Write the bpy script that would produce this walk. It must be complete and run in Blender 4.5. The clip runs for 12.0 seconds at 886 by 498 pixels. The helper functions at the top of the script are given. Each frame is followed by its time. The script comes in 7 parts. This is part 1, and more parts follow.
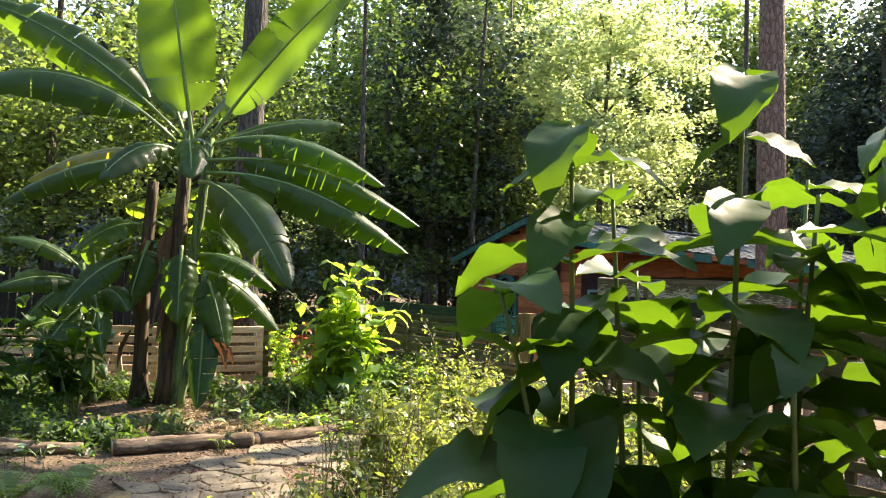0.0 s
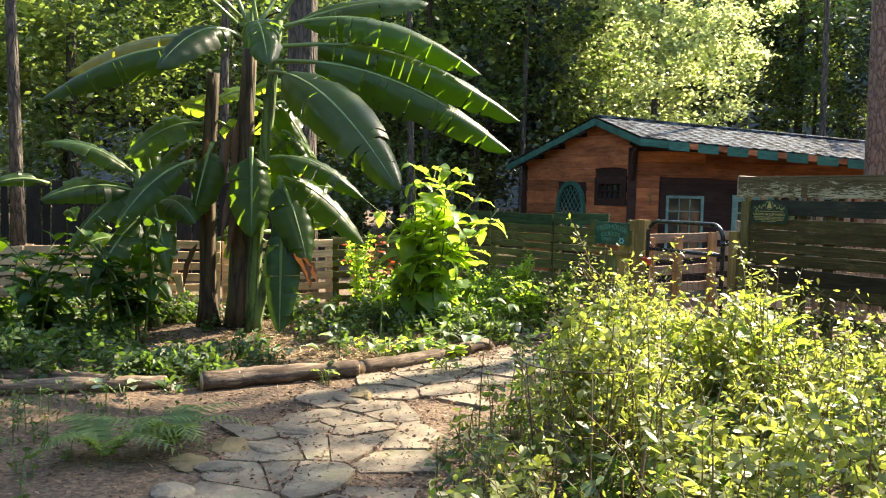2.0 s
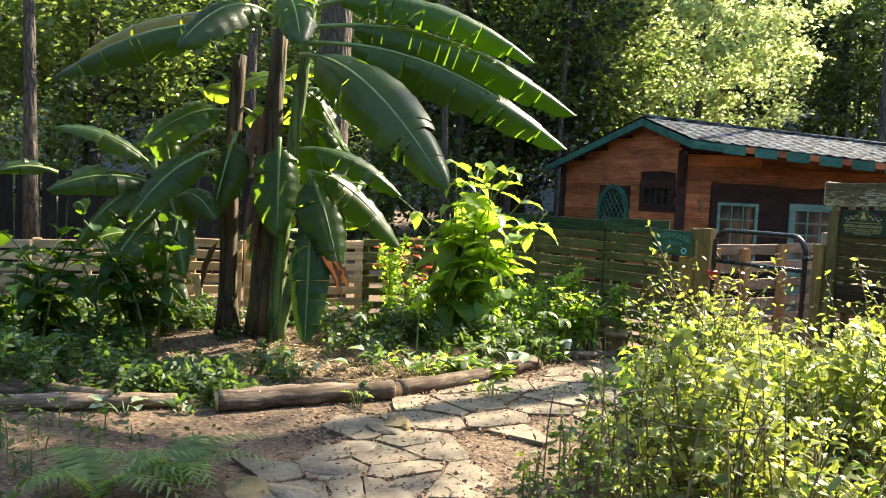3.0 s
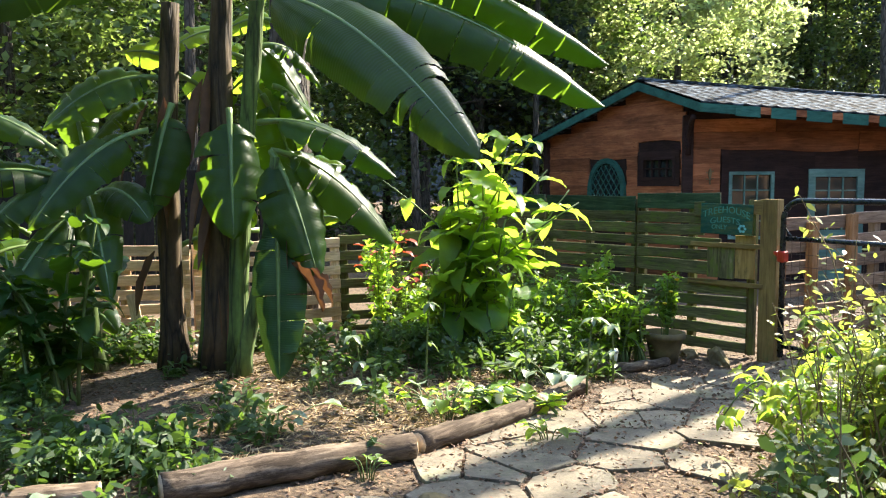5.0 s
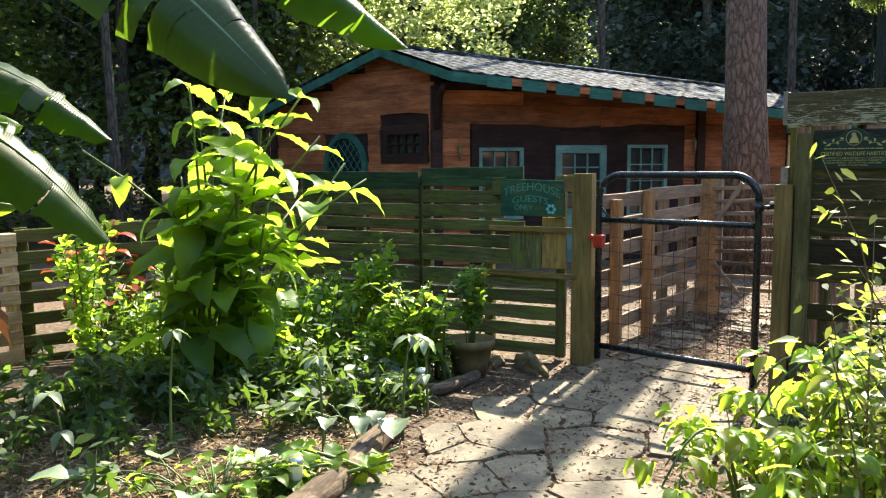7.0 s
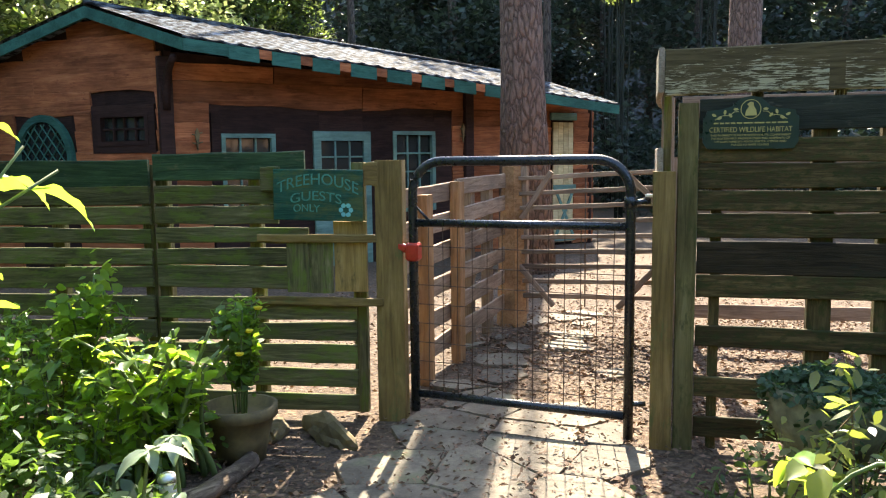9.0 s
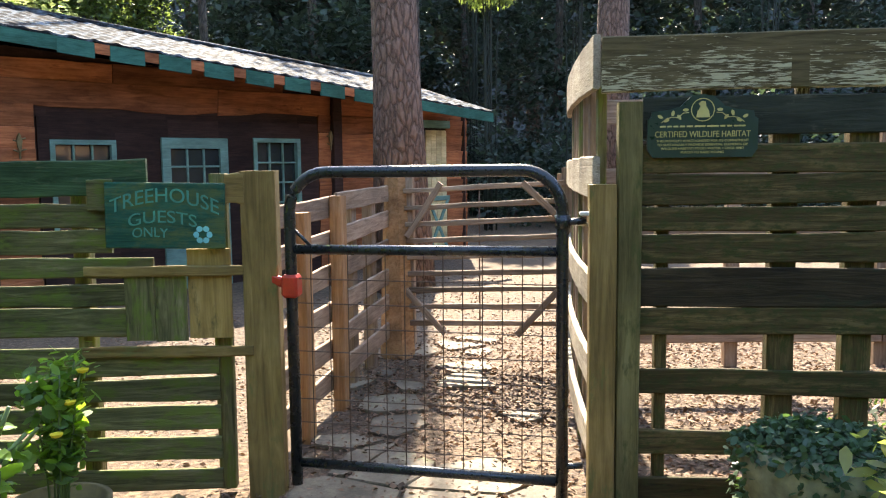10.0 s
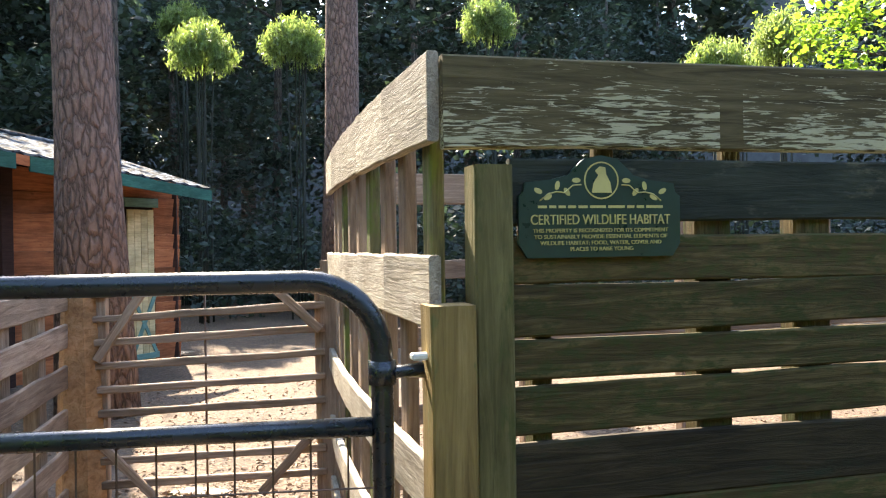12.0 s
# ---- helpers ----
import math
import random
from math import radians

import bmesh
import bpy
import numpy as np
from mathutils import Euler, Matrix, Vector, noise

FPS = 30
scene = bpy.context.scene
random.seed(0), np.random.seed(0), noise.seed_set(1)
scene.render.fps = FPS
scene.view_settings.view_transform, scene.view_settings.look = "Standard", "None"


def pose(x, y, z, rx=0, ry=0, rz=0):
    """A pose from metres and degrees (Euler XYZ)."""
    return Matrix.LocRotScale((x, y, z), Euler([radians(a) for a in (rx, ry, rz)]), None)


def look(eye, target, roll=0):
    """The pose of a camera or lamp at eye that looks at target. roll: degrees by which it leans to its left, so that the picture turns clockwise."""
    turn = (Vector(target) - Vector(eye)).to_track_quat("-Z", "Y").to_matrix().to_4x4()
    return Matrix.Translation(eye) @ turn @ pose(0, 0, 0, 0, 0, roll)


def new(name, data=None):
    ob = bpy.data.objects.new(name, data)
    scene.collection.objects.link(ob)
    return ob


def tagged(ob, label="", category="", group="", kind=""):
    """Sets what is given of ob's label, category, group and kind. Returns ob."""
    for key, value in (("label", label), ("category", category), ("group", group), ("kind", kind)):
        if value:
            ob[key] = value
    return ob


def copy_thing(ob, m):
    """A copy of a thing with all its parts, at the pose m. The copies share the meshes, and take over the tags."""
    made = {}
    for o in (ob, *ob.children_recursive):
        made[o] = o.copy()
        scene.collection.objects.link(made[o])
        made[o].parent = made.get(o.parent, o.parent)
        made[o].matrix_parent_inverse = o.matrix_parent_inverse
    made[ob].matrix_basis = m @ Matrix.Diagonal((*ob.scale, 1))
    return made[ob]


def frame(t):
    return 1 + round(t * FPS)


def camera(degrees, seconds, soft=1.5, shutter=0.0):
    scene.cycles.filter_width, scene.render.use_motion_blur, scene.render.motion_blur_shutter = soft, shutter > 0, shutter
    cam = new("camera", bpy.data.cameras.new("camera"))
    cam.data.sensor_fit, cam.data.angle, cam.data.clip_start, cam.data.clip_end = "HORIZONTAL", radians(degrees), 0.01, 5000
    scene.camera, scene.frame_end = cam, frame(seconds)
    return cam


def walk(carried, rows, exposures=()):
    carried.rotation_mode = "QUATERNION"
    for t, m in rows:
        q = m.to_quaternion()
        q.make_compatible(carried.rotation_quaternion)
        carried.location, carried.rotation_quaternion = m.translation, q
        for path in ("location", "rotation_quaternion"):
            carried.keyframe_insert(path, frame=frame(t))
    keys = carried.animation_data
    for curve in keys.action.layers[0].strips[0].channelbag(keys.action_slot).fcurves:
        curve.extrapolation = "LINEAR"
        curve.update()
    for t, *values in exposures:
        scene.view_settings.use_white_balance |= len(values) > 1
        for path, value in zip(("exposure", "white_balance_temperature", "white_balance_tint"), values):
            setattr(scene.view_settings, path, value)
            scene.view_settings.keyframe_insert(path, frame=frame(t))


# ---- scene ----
cam = camera(56.7, 12.0, 1.15)
METRES, EYE, TILT, LEAN, TURN = 10.2, 1.75, 0.0, 0.0, 0.0
ROWS = [
    (0.0, 0.0, 0.0, 0.0, -0.09, 2.22, -2.29),
    (0.5, -0.0316, 0.0242, -0.0034, 5.16, -0.29, -2.13),
    (1.0, -0.0595, 0.0517, -0.0059, 3.71, -2.27, -2.04),
    (1.5, -0.0842, 0.0903, -0.0108, 2.21, -3.43, -1.69),
    (2.0, -0.1052, 0.1261, -0.0146, 0.42, -3.78, -1.4),
    (2.5, -0.1156, 0.1688, -0.0155, -0.98, -3.62, -1.89),
    (3.0, -0.1275, 0.2107, -0.0169, 2.04, -3.74, -2.8),
    (5.0, -0.1732, 0.3858, -0.025, -1.39, -4.45, 0.14),
    (5.5, -0.1849, 0.4284, -0.0299, -6.0, -4.77, 0.27),
    (6.0, -0.1901, 0.4687, -0.0313, -14.21, -5.37, 0.51),
    (6.5, -0.1918, 0.5133, -0.0306, -15.79, -5.45, 0.37),
    (7.0, -0.192, 0.5576, -0.0316, -21.87, -5.76, 0.29),
    (7.5, -0.1806, 0.5987, -0.0352, -29.52, -6.13, -0.09),
    (9.5, -0.1174, 0.7522, -0.036, -44.47, -6.39, 0.87),
    (10.0, -0.0934, 0.7841, -0.0358, -50.02, -5.84, 0.66),
    (10.5, -0.0701, 0.8103, -0.0329, -53.68, -3.72, 0.57),
    (11.0, -0.0457, 0.8348, -0.0311, -62.46, -3.2, 0.92),
    (11.5, -0.0158, 0.8553, -0.0311, -66.81, -2.53, 0.9),
    (12.0, 0.0129, 0.8749, -0.0303, -69.76, -0.47, 0.8),
]
# exposure is set through walk(); the sun stands ahead and to the right of the path
EXPOSURES = [(0.0, 2.5, 7250, 13), (1.0, 2.64, 7250, 14), (3.0, 2.5, 7000, 11), (5.4, 2.53, 6350, 9), (6.0, 2.28, 6600, 8), (7.0, 2.36, 6550, 8), (7.5, 2.34, 6550, 8), (9.5, 2.84, 6650, 13), (12.0, 3.0, 6600, 13)]
walk(cam, [(t, pose(0, 0, EYE, TILT, LEAN, TURN) @ pose(METRES * x, METRES * y, METRES * z, 90 + pitch, roll, yaw)) for t, x, y, z, yaw, pitch, roll in ROWS], EXPOSURES)

# ---------------------------------------------------------------- world and sun
SUN_AZ, SUN_EL = 48.0, 43.0
world = bpy.data.worlds.new("sky")
scene.world = world
world.use_nodes = True
wn = world.node_tree.nodes
sky = wn.new("ShaderNodeTexSky")
sky.sky_type = "NISHITA"
sky.sun_disc = False
sky.sun_elevation = radians(SUN_EL)
sky.sun_rotation = radians(SUN_AZ)
world.node_tree.links.new(sky.outputs[0], wn["Background"].inputs[0])
wn["Background"].inputs[1].default_value = 0.15
sun = new("sun", bpy.data.lights.new("sun", "SUN"))
sun.data.energy = 4.4
sun.data.angle = radians(0.6)
sun.data.color = (1.0, 0.90, 0.72)
SUN_DIR = Vector((math.sin(radians(SUN_AZ)) * math.cos(radians(SUN_EL)), math.cos(radians(SUN_AZ)) * math.cos(radians(SUN_EL)), math.sin(radians(SUN_EL))))
sun.matrix_world = look(SUN_DIR * 60, (0, 0, 0))


# ---------------------------------------------------------------- materials
def node_material(name):
    m = bpy.data.materials.new(name)
    m.use_nodes = True
    nt = m.node_tree
    return m, nt, nt.nodes["Principled BSDF"]


def ramp(nt, stops):
    r = nt.nodes.new("ShaderNodeValToRGB")
    e = r.color_ramp.elements
    while len(e) < len(stops):
        e.new(0.5)
    for el, (p, c) in zip(e, stops):
        el.position = p
        el.color = (*c, 1)
    return r


def coords(nt, scale=(1, 1, 1), per_object=True):
    """Object coordinates, shifted by the object's own random number so that no two pieces look alike."""
    tc = nt.nodes.new("ShaderNodeTexCoord")
    mp = nt.nodes.new("ShaderNodeMapping")
    mp.inputs["Scale"].default_value = scale
    nt.links.new(tc.outputs["Object"], mp.inputs["Vector"])
    if per_object:
        oi = nt.nodes.new("ShaderNodeObjectInfo")
        mul = nt.nodes.new("ShaderNodeMath")
        mul.operation = "MULTIPLY"
        mul.inputs[1].default_value = 37.0
        nt.links.new(oi.outputs["Random"], mul.inputs[0])
        nt.links.new(mul.outputs[0], mp.inputs["Location"])
    return mp.outputs[0]


def noise_tex(nt, vec, scale, detail=5, rough=0.6, dist=0.0):
    n = nt.nodes.new("ShaderNodeTexNoise")
    n.inputs["Scale"].default_value = scale
    n.inputs["Detail"].default_value = detail
    n.inputs["Roughness"].default_value = rough
    n.inputs["Distortion"].default_value = dist
    nt.links.new(vec, n.inputs["Vector"])
    return n.outputs["Fac"]


def mix(nt, fac, a, b, blend="MIX"):
    m = nt.nodes.new("ShaderNodeMix")
    m.data_type = "RGBA"
    m.blend_type = blend
    for s, v in ((m.inputs[0], fac), (m.inputs[6], a), (m.inputs[7], b)):
        if isinstance(v, (int, float)):
            s.default_value = v
        elif isinstance(v, tuple):
            s.default_value = (*v, 1)
        else:
            nt.links.new(v, s)
    return m.outputs[2]


def bump(nt, bsdf, height, strength, dist=0.01):
    b = nt.nodes.new("ShaderNodeBump")
    b.inputs["Strength"].default_value = strength
    b.inputs["Distance"].default_value = dist
    nt.links.new(height, b.inputs["Height"])
    nt.links.new(b.outputs[0], bsdf.inputs["Normal"])


def vary(nt, color, amount, source="object"):
    """Lighten or darken a colour piece by piece."""
    if source == "object":
        src = nt.nodes.new("ShaderNodeObjectInfo").outputs["Random"]
    else:
        src = nt.nodes.new("ShaderNodeNewGeometry").outputs["Random Per Island"]
    r = ramp(nt, [(0.0, (1 - amount,) * 3), (1.0, (1 + amount,) * 3)])
    nt.links.new(src, r.inputs[0])
    return mix(nt, 1.0, color, r.outputs[0], "MULTIPLY")


def wood(name, dark, mid, light, grain=1.0, stain=None, stain_amount=0.5, rough=0.8, amount=0.22, streak=(5, 14, 14)):
    """Sawn boards that lie along x: long grain, blotches, optional moss or flaking paint."""
    m, nt, b = node_material(name)
    g = noise_tex(nt, coords(nt, (3 * grain, 40 * grain, 40 * grain)), 1.0, 6, 0.65, 1.2)
    r = ramp(nt, [(0.25, dark), (0.5, mid), (0.78, light)])
    nt.links.new(g, r.inputs[0])
    col = r.outputs[0]
    blot = noise_tex(nt, coords(nt, (2.2, 5, 5)), 1.0, 5, 0.65)
    rb = ramp(nt, [(0.35, (0.62, 0.62, 0.62)), (0.62, (1.08, 1.08, 1.08))])
    nt.links.new(blot, rb.inputs[0])
    col = mix(nt, 1.0, col, rb.outputs[0], "MULTIPLY")
    if stain:
        s = noise_tex(nt, coords(nt, streak), 1.0, 7, 0.72)
        rs = ramp(nt, [(0.60 - 0.25 * stain_amount, (0, 0, 0)), (0.72 - 0.25 * stain_amount, (1, 1, 1))])
        nt.links.new(s, rs.inputs[0])
        col = mix(nt, rs.outputs[0], col, stain)
    col = vary(nt, col, amount)
    nt.links.new(col, b.inputs["Base Color"])
    b.inputs["Roughness"].default_value = rough
    b.inputs["Specular IOR Level"].default_value = 0.18
    bump(nt, b, g, 0.8, 0.007)
    return m


def bark(name, dark, light, scale=(9, 9, 2.2), depth=0.05):
    m, nt, b = node_material(name)
    v = coords(nt, scale)
    wv = nt.nodes.new("ShaderNodeTexVoronoi")
    wv.feature = "DISTANCE_TO_EDGE"
    wv.inputs["Scale"].default_value = 1.0
    n0 = nt.nodes.new("ShaderNodeTexNoise")
    n0.inputs["Scale"].default_value = 1.6
    n0.inputs["Detail"].default_value = 4
    nt.links.new(v, n0.inputs["Vector"])
    vv = mix(nt, 0.8, v, n0.outputs["Color"], "ADD")
    nt.links.new(vv, wv.inputs["Vector"])
    r = ramp(nt, [(0.0, dark), (0.05, tuple(0.5 * (a + c) for a, c in zip(dark, light))), (0.18, light)])
    nt.links.new(wv.outputs["Distance"], r.inputs[0])
    fine = noise_tex(nt, coords(nt, (30, 30, 12)), 1.0, 5)
    rf = ramp(nt, [(0.3, (0.65, 0.65, 0.65)), (0.7, (1.2, 1.2, 1.2))])
    nt.links.new(fine, rf.inputs[0])
    col = mix(nt, 1.0, r.outputs[0], rf.outputs[0], "MULTIPLY")
    nt.links.new(col, b.inputs["Base Color"])
    b.inputs["Roughness"].default_value = 0.9
    rh = ramp(nt, [(0.0, (0, 0, 0)), (0.25, (1, 1, 1))])
    nt.links.new(wv.outputs["Distance"], rh.inputs[0])
    bump(nt, b, rh.outputs[0], 0.9, depth)
    return m


def leaf(name, top, through_col, gloss=0.4, trans=0.45, source="object", amount=0.3, scale=14.0, spots=None, spec=0.45):
    """A leaf: a glossy face over a translucent blade."""
    m, nt, b = node_material(name)
    n = noise_tex(nt, coords(nt, (scale,) * 3), 1.0, 4)
    r = ramp(nt, [(0.3, tuple(0.72 * c for c in top)), (0.7, tuple(1.2 * c for c in top))])
    nt.links.new(n, r.inputs[0])
    col = vary(nt, r.outputs[0], amount, source)
    if spots:
        s = noise_tex(nt, coords(nt, (3, 3, 3)), 1.0, 5, 0.7)
        rs = ramp(nt, [(0.60, (0, 0, 0)), (0.70, (1, 1, 1))])
        nt.links.new(s, rs.inputs[0])
        col = mix(nt, rs.outputs[0], col, spots)
    nt.links.new(col, b.inputs["Base Color"])
    b.inputs["Roughness"].default_value = gloss
    b.inputs["Specular IOR Level"].default_value = spec
    t = nt.nodes.new("ShaderNodeBsdfTranslucent")
    nt.links.new(vary(nt, mix(nt, n, tuple(0.8 * c for c in through_col), through_col), amount, source), t.inputs["Color"])
    ms = nt.nodes.new("ShaderNodeMixShader")
    ms.inputs[0].default_value = trans
    nt.links.new(b.outputs[0], ms.inputs[1])
    nt.links.new(t.outputs[0], ms.inputs[2])
    nt.links.new(ms.outputs[0], nt.nodes["Material Output"].inputs["Surface"])
    bump(nt, b, n, 0.15, 0.004)
    return m


def plain(name, color, rough=0.5, metal=0.0, amount=0.25, scale=18.0, bumpy=0.1):
    m, nt, b = node_material(name)
    n = noise_tex(nt, coords(nt, (scale,) * 3), 1.0, 5, 0.65)
    r = ramp(nt, [(0.3, tuple((1 - amount) * c for c in color)), (0.7, tuple(min(1, (1 + amount) * c) for c in color))])
    nt.links.new(n, r.inputs[0])
    nt.links.new(r.outputs[0], b.inputs["Base Color"])
    rr = ramp(nt, [(0.3, (max(0, rough - 0.12),) * 3), (0.7, (min(1, rough + 0.12),) * 3)])
    nt.links.new(n, rr.inputs[0])
    nt.links.new(rr.outputs[0], b.inputs["Roughness"])
    b.inputs["Metallic"].default_value = metal
    bump(nt, b, n, bumpy, 0.004)
    return m


def soil(name):
    m, nt, b = node_material(name)
    v = coords(nt, (1, 1, 1), False)
    big = noise_tex(nt, v, 0.55, 6, 0.6)
    fine = noise_tex(nt, v, 26.0, 6, 0.75)
    chips = nt.nodes.new("ShaderNodeTexVoronoi")
    chips.inputs["Scale"].default_value = 32.0
    nt.links.new(v, chips.inputs["Vector"])
    r1 = ramp(nt, [(0.25, (0.022, 0.014, 0.009)), (0.5, (0.080, 0.055, 0.035)), (0.75, (0.21, 0.158, 0.108))])
    nt.links.new(fine, r1.inputs[0])
    rc = ramp(nt, [(0.0, (0.6, 0.55, 0.5)), (1.0, (1.35, 1.3, 1.2))])
    nt.links.new(chips.outputs["Color"], rc.inputs[0])
    col = mix(nt, 1.0, r1.outputs[0], rc.outputs[0], "MULTIPLY")
    rb = ramp(nt, [(0.38, (0.75, 0.72, 0.66)), (0.62, (1.2, 1.15, 1.08))])
    nt.links.new(big, rb.inputs[0])
    col = mix(nt, 1.0, col, rb.outputs[0], "MULTIPLY")
    nt.links.new(col, b.inputs["Base Color"])
    b.inputs["Roughness"].default_value = 0.95
    bump(nt, b, mix(nt, 0.5, fine, chips.outputs["Distance"]), 0.9, 0.02)
    return m


def stone(name):
    m, nt, b = node_material(name)
    n = noise_tex(nt, coords(nt, (4, 4, 4)), 1.0, 7, 0.65)
    f = noise_tex(nt, coords(nt, (40, 40, 40)), 1.0, 5, 0.7)
    r = ramp(nt, [(0.3, (0.060, 0.048, 0.031)), (0.52, (0.145, 0.117, 0.078)), (0.72, (0.24, 0.20, 0.138))])
    nt.links.new(n, r.inputs[0])
    rf = ramp(nt, [(0.35, (0.7, 0.7, 0.7)), (0.65, (1.12, 1.12, 1.12))])
    nt.links.new(f, rf.inputs[0])
    col = vary(nt, mix(nt, 1.0, r.outputs[0], rf.outputs[0], "MULTIPLY"), 0.18)
    mo = noise_tex(nt, coords(nt, (2.2, 2.2, 2.2)), 1.0, 6, 0.7)
    rm = ramp(nt, [(0.56, (0, 0, 0)), (0.72, (0.6, 0.6, 0.6))])
    nt.links.new(mo, rm.inputs[0])
    col = mix(nt, rm.outputs[0], col, (0.13, 0.14, 0.045))
    nt.links.new(col, b.inputs["Base Color"])
    b.inputs["Roughness"].default_value = 0.85
    bump(nt, b, mix(nt, 0.4, n, f), 0.5, 0.012)
    return m


def roof_metal(name):
    """Galvanised sheet strewn with dead leaves and stains; its sky glints are painted as pale streaks."""
    m, nt, b = node_material(name)
    v = coords(nt, (1, 1, 1), False)
    s = noise_tex(nt, coords(nt, (5, 14, 14), False), 1.0, 7, 0.75)
    # the two pale blue stops paint glints; the dark ones are debris
    r = ramp(nt, [(0.40, (0.14, 0.165, 0.19)), (0.47, (0.07, 0.082, 0.095)), (0.52, (0.018, 0.019, 0.021)), (0.7, (0.026, 0.022, 0.019))])
    nt.links.new(s, r.inputs[0])
    nt.links.new(r.outputs[0], b.inputs["Base Color"])
    b.inputs["Specular IOR Level"].default_value = 0.02
    f = noise_tex(nt, v, 20.0, 5)
    rr = ramp(nt, [(0.3, (0.55, 0.55, 0.55)), (0.7, (0.85, 0.85, 0.85))])
    nt.links.new(f, rr.inputs[0])
    nt.links.new(rr.outputs[0], b.inputs["Roughness"])
    bump(nt, b, s, 0.5, 0.01)
    return m


def glass(name):
    m, nt, b = node_material(name)
    b.inputs["Base Color"].default_value = (0.02, 0.025, 0.025, 1)
    b.inputs["Roughness"].default_value = 0.06
    b.inputs["Specular IOR Level"].default_value = 0.8
    return m


MOSSY = wood("mossy_fence_wood", (0.032, 0.032, 0.013), (0.105, 0.098, 0.043), (0.22, 0.195, 0.10), stain=(0.095, 0.12, 0.025), stain_amount=0.45)
GREYWOOD = wood("weathered_brown_wood", (0.016, 0.011, 0.004), (0.082, 0.058, 0.020), (0.18, 0.13, 0.052), stain=(0.042, 0.046, 0.012), stain_amount=0.5, streak=(15, 32, 32))
DARKBOARD = wood("dark_brown_weathered_board", (0.012, 0.008, 0.004), (0.035, 0.025, 0.012), (0.075, 0.055, 0.028), stain=(0.02, 0.024, 0.012), stain_amount=0.3, amount=0.1)
OCHRE = wood("ochre_plywood", (0.17, 0.105, 0.035), (0.28, 0.185, 0.06), (0.36, 0.25, 0.10), grain=0.6, stain=(0.10, 0.08, 0.03), stain_amount=0.1, amount=0.08)
OLIVEPOST = wood("olive_weathered_post", (0.055, 0.045, 0.015), (0.13, 0.11, 0.04), (0.21, 0.18, 0.08), grain=0.7, stain=(0.06, 0.065, 0.02), stain_amount=0.3, amount=0.08)
ORANGETAN = wood("orange_tan_post_wood", (0.20, 0.095, 0.037), (0.40, 0.215, 0.095), (0.52, 0.31, 0.16), grain=0.7, amount=0.1)
GREENISH = wood("dark_green_painted_wood", (0.013, 0.028, 0.013), (0.027, 0.055, 0.026), (0.058, 0.095, 0.045), stain=(0.10, 0.09, 0.05), stain_amount=0.1)
SLATE = wood("slate_green_painted_wood", (0.014, 0.017, 0.011), (0.026, 0.030, 0.020), (0.045, 0.048, 0.032), stain=(0.09, 0.08, 0.05), stain_amount=0.05)


def flaking(name):
    """Grey-brown board that keeps flakes of old white paint along the grain, mostly low down, with bare bands where cleats once covered it."""
    m, nt, b = node_material(name)
    g = noise_tex(nt, coords(nt, (3, 42, 42)), 1.0, 6, 0.65, 1.0)
    r = ramp(nt, [(0.25, (0.030, 0.022, 0.009)), (0.5, (0.085, 0.066, 0.029)), (0.78, (0.16, 0.125, 0.06))])
    nt.links.new(g, r.inputs[0])
    tc = nt.nodes.new("ShaderNodeTexCoord")
    sep = nt.nodes.new("ShaderNodeSeparateXYZ")
    nt.links.new(tc.outputs["Object"], sep.inputs[0])

    def math_node(op, a, c):
        n = nt.nodes.new("ShaderNodeMath")
        n.operation = op
        for k, v in enumerate((a, c)):
            if isinstance(v, (int, float)):
                n.inputs[k].default_value = v
            else:
                nt.links.new(v, n.inputs[k])
        return n.outputs[0]

    patch = noise_tex(nt, coords(nt, (5, 9, 9)), 1.0, 4, 0.6)
    line = noise_tex(nt, coords(nt, (13, 150, 150)), 1.0, 4, 0.6, 1.0)
    low = math_node("MULTIPLY", sep.outputs["Z"], -1.4)
    f = math_node("MULTIPLY", math_node("ADD", math_node("ADD", math_node("MULTIPLY", patch, 0.7), math_node("MULTIPLY", line, 1.2)), low), 0.55)
    band = math_node("MULTIPLY", math_node("LESS_THAN", math_node("ABSOLUTE", math_node("SUBTRACT", sep.outputs["X"], 0.715), 0.0), 0.032), 0.5)
    rs = ramp(nt, [(0.565, (0, 0, 0)), (0.60, (1, 1, 1))])
    nt.links.new(math_node("SUBTRACT", f, band), rs.inputs[0])
    col = mix(nt, rs.outputs[0], r.outputs[0], (0.40, 0.36, 0.22))
    nt.links.new(col, b.inputs["Base Color"])
    b.inputs["Roughness"].default_value = 0.8
    b.inputs["Specular IOR Level"].default_value = 0.18
    bump(nt, b, mix(nt, 0.5, g, rs.outputs[0]), 0.7, 0.006)
    return m


FLAKED = flaking("flaking_white_paint_wood")
BLEACHED = wood("sun_bleached_wood", (0.20, 0.16, 0.11), (0.38, 0.32, 0.235), (0.55, 0.49, 0.38), grain=2.0, stain=(0.22, 0.17, 0.11), stain_amount=0.05)
TAN = wood("tan_fence_wood", (0.13, 0.085, 0.055), (0.26, 0.18, 0.12), (0.40, 0.30, 0.21))
WORNBOARD = wood("worn_reddish_board", (0.13, 0.085, 0.058), (0.27, 0.185, 0.125), (0.42, 0.31, 0.22))
PALLET = wood("pale_pallet_wood", (0.33, 0.22, 0.135), (0.57, 0.40, 0.26), (0.70, 0.53, 0.37))
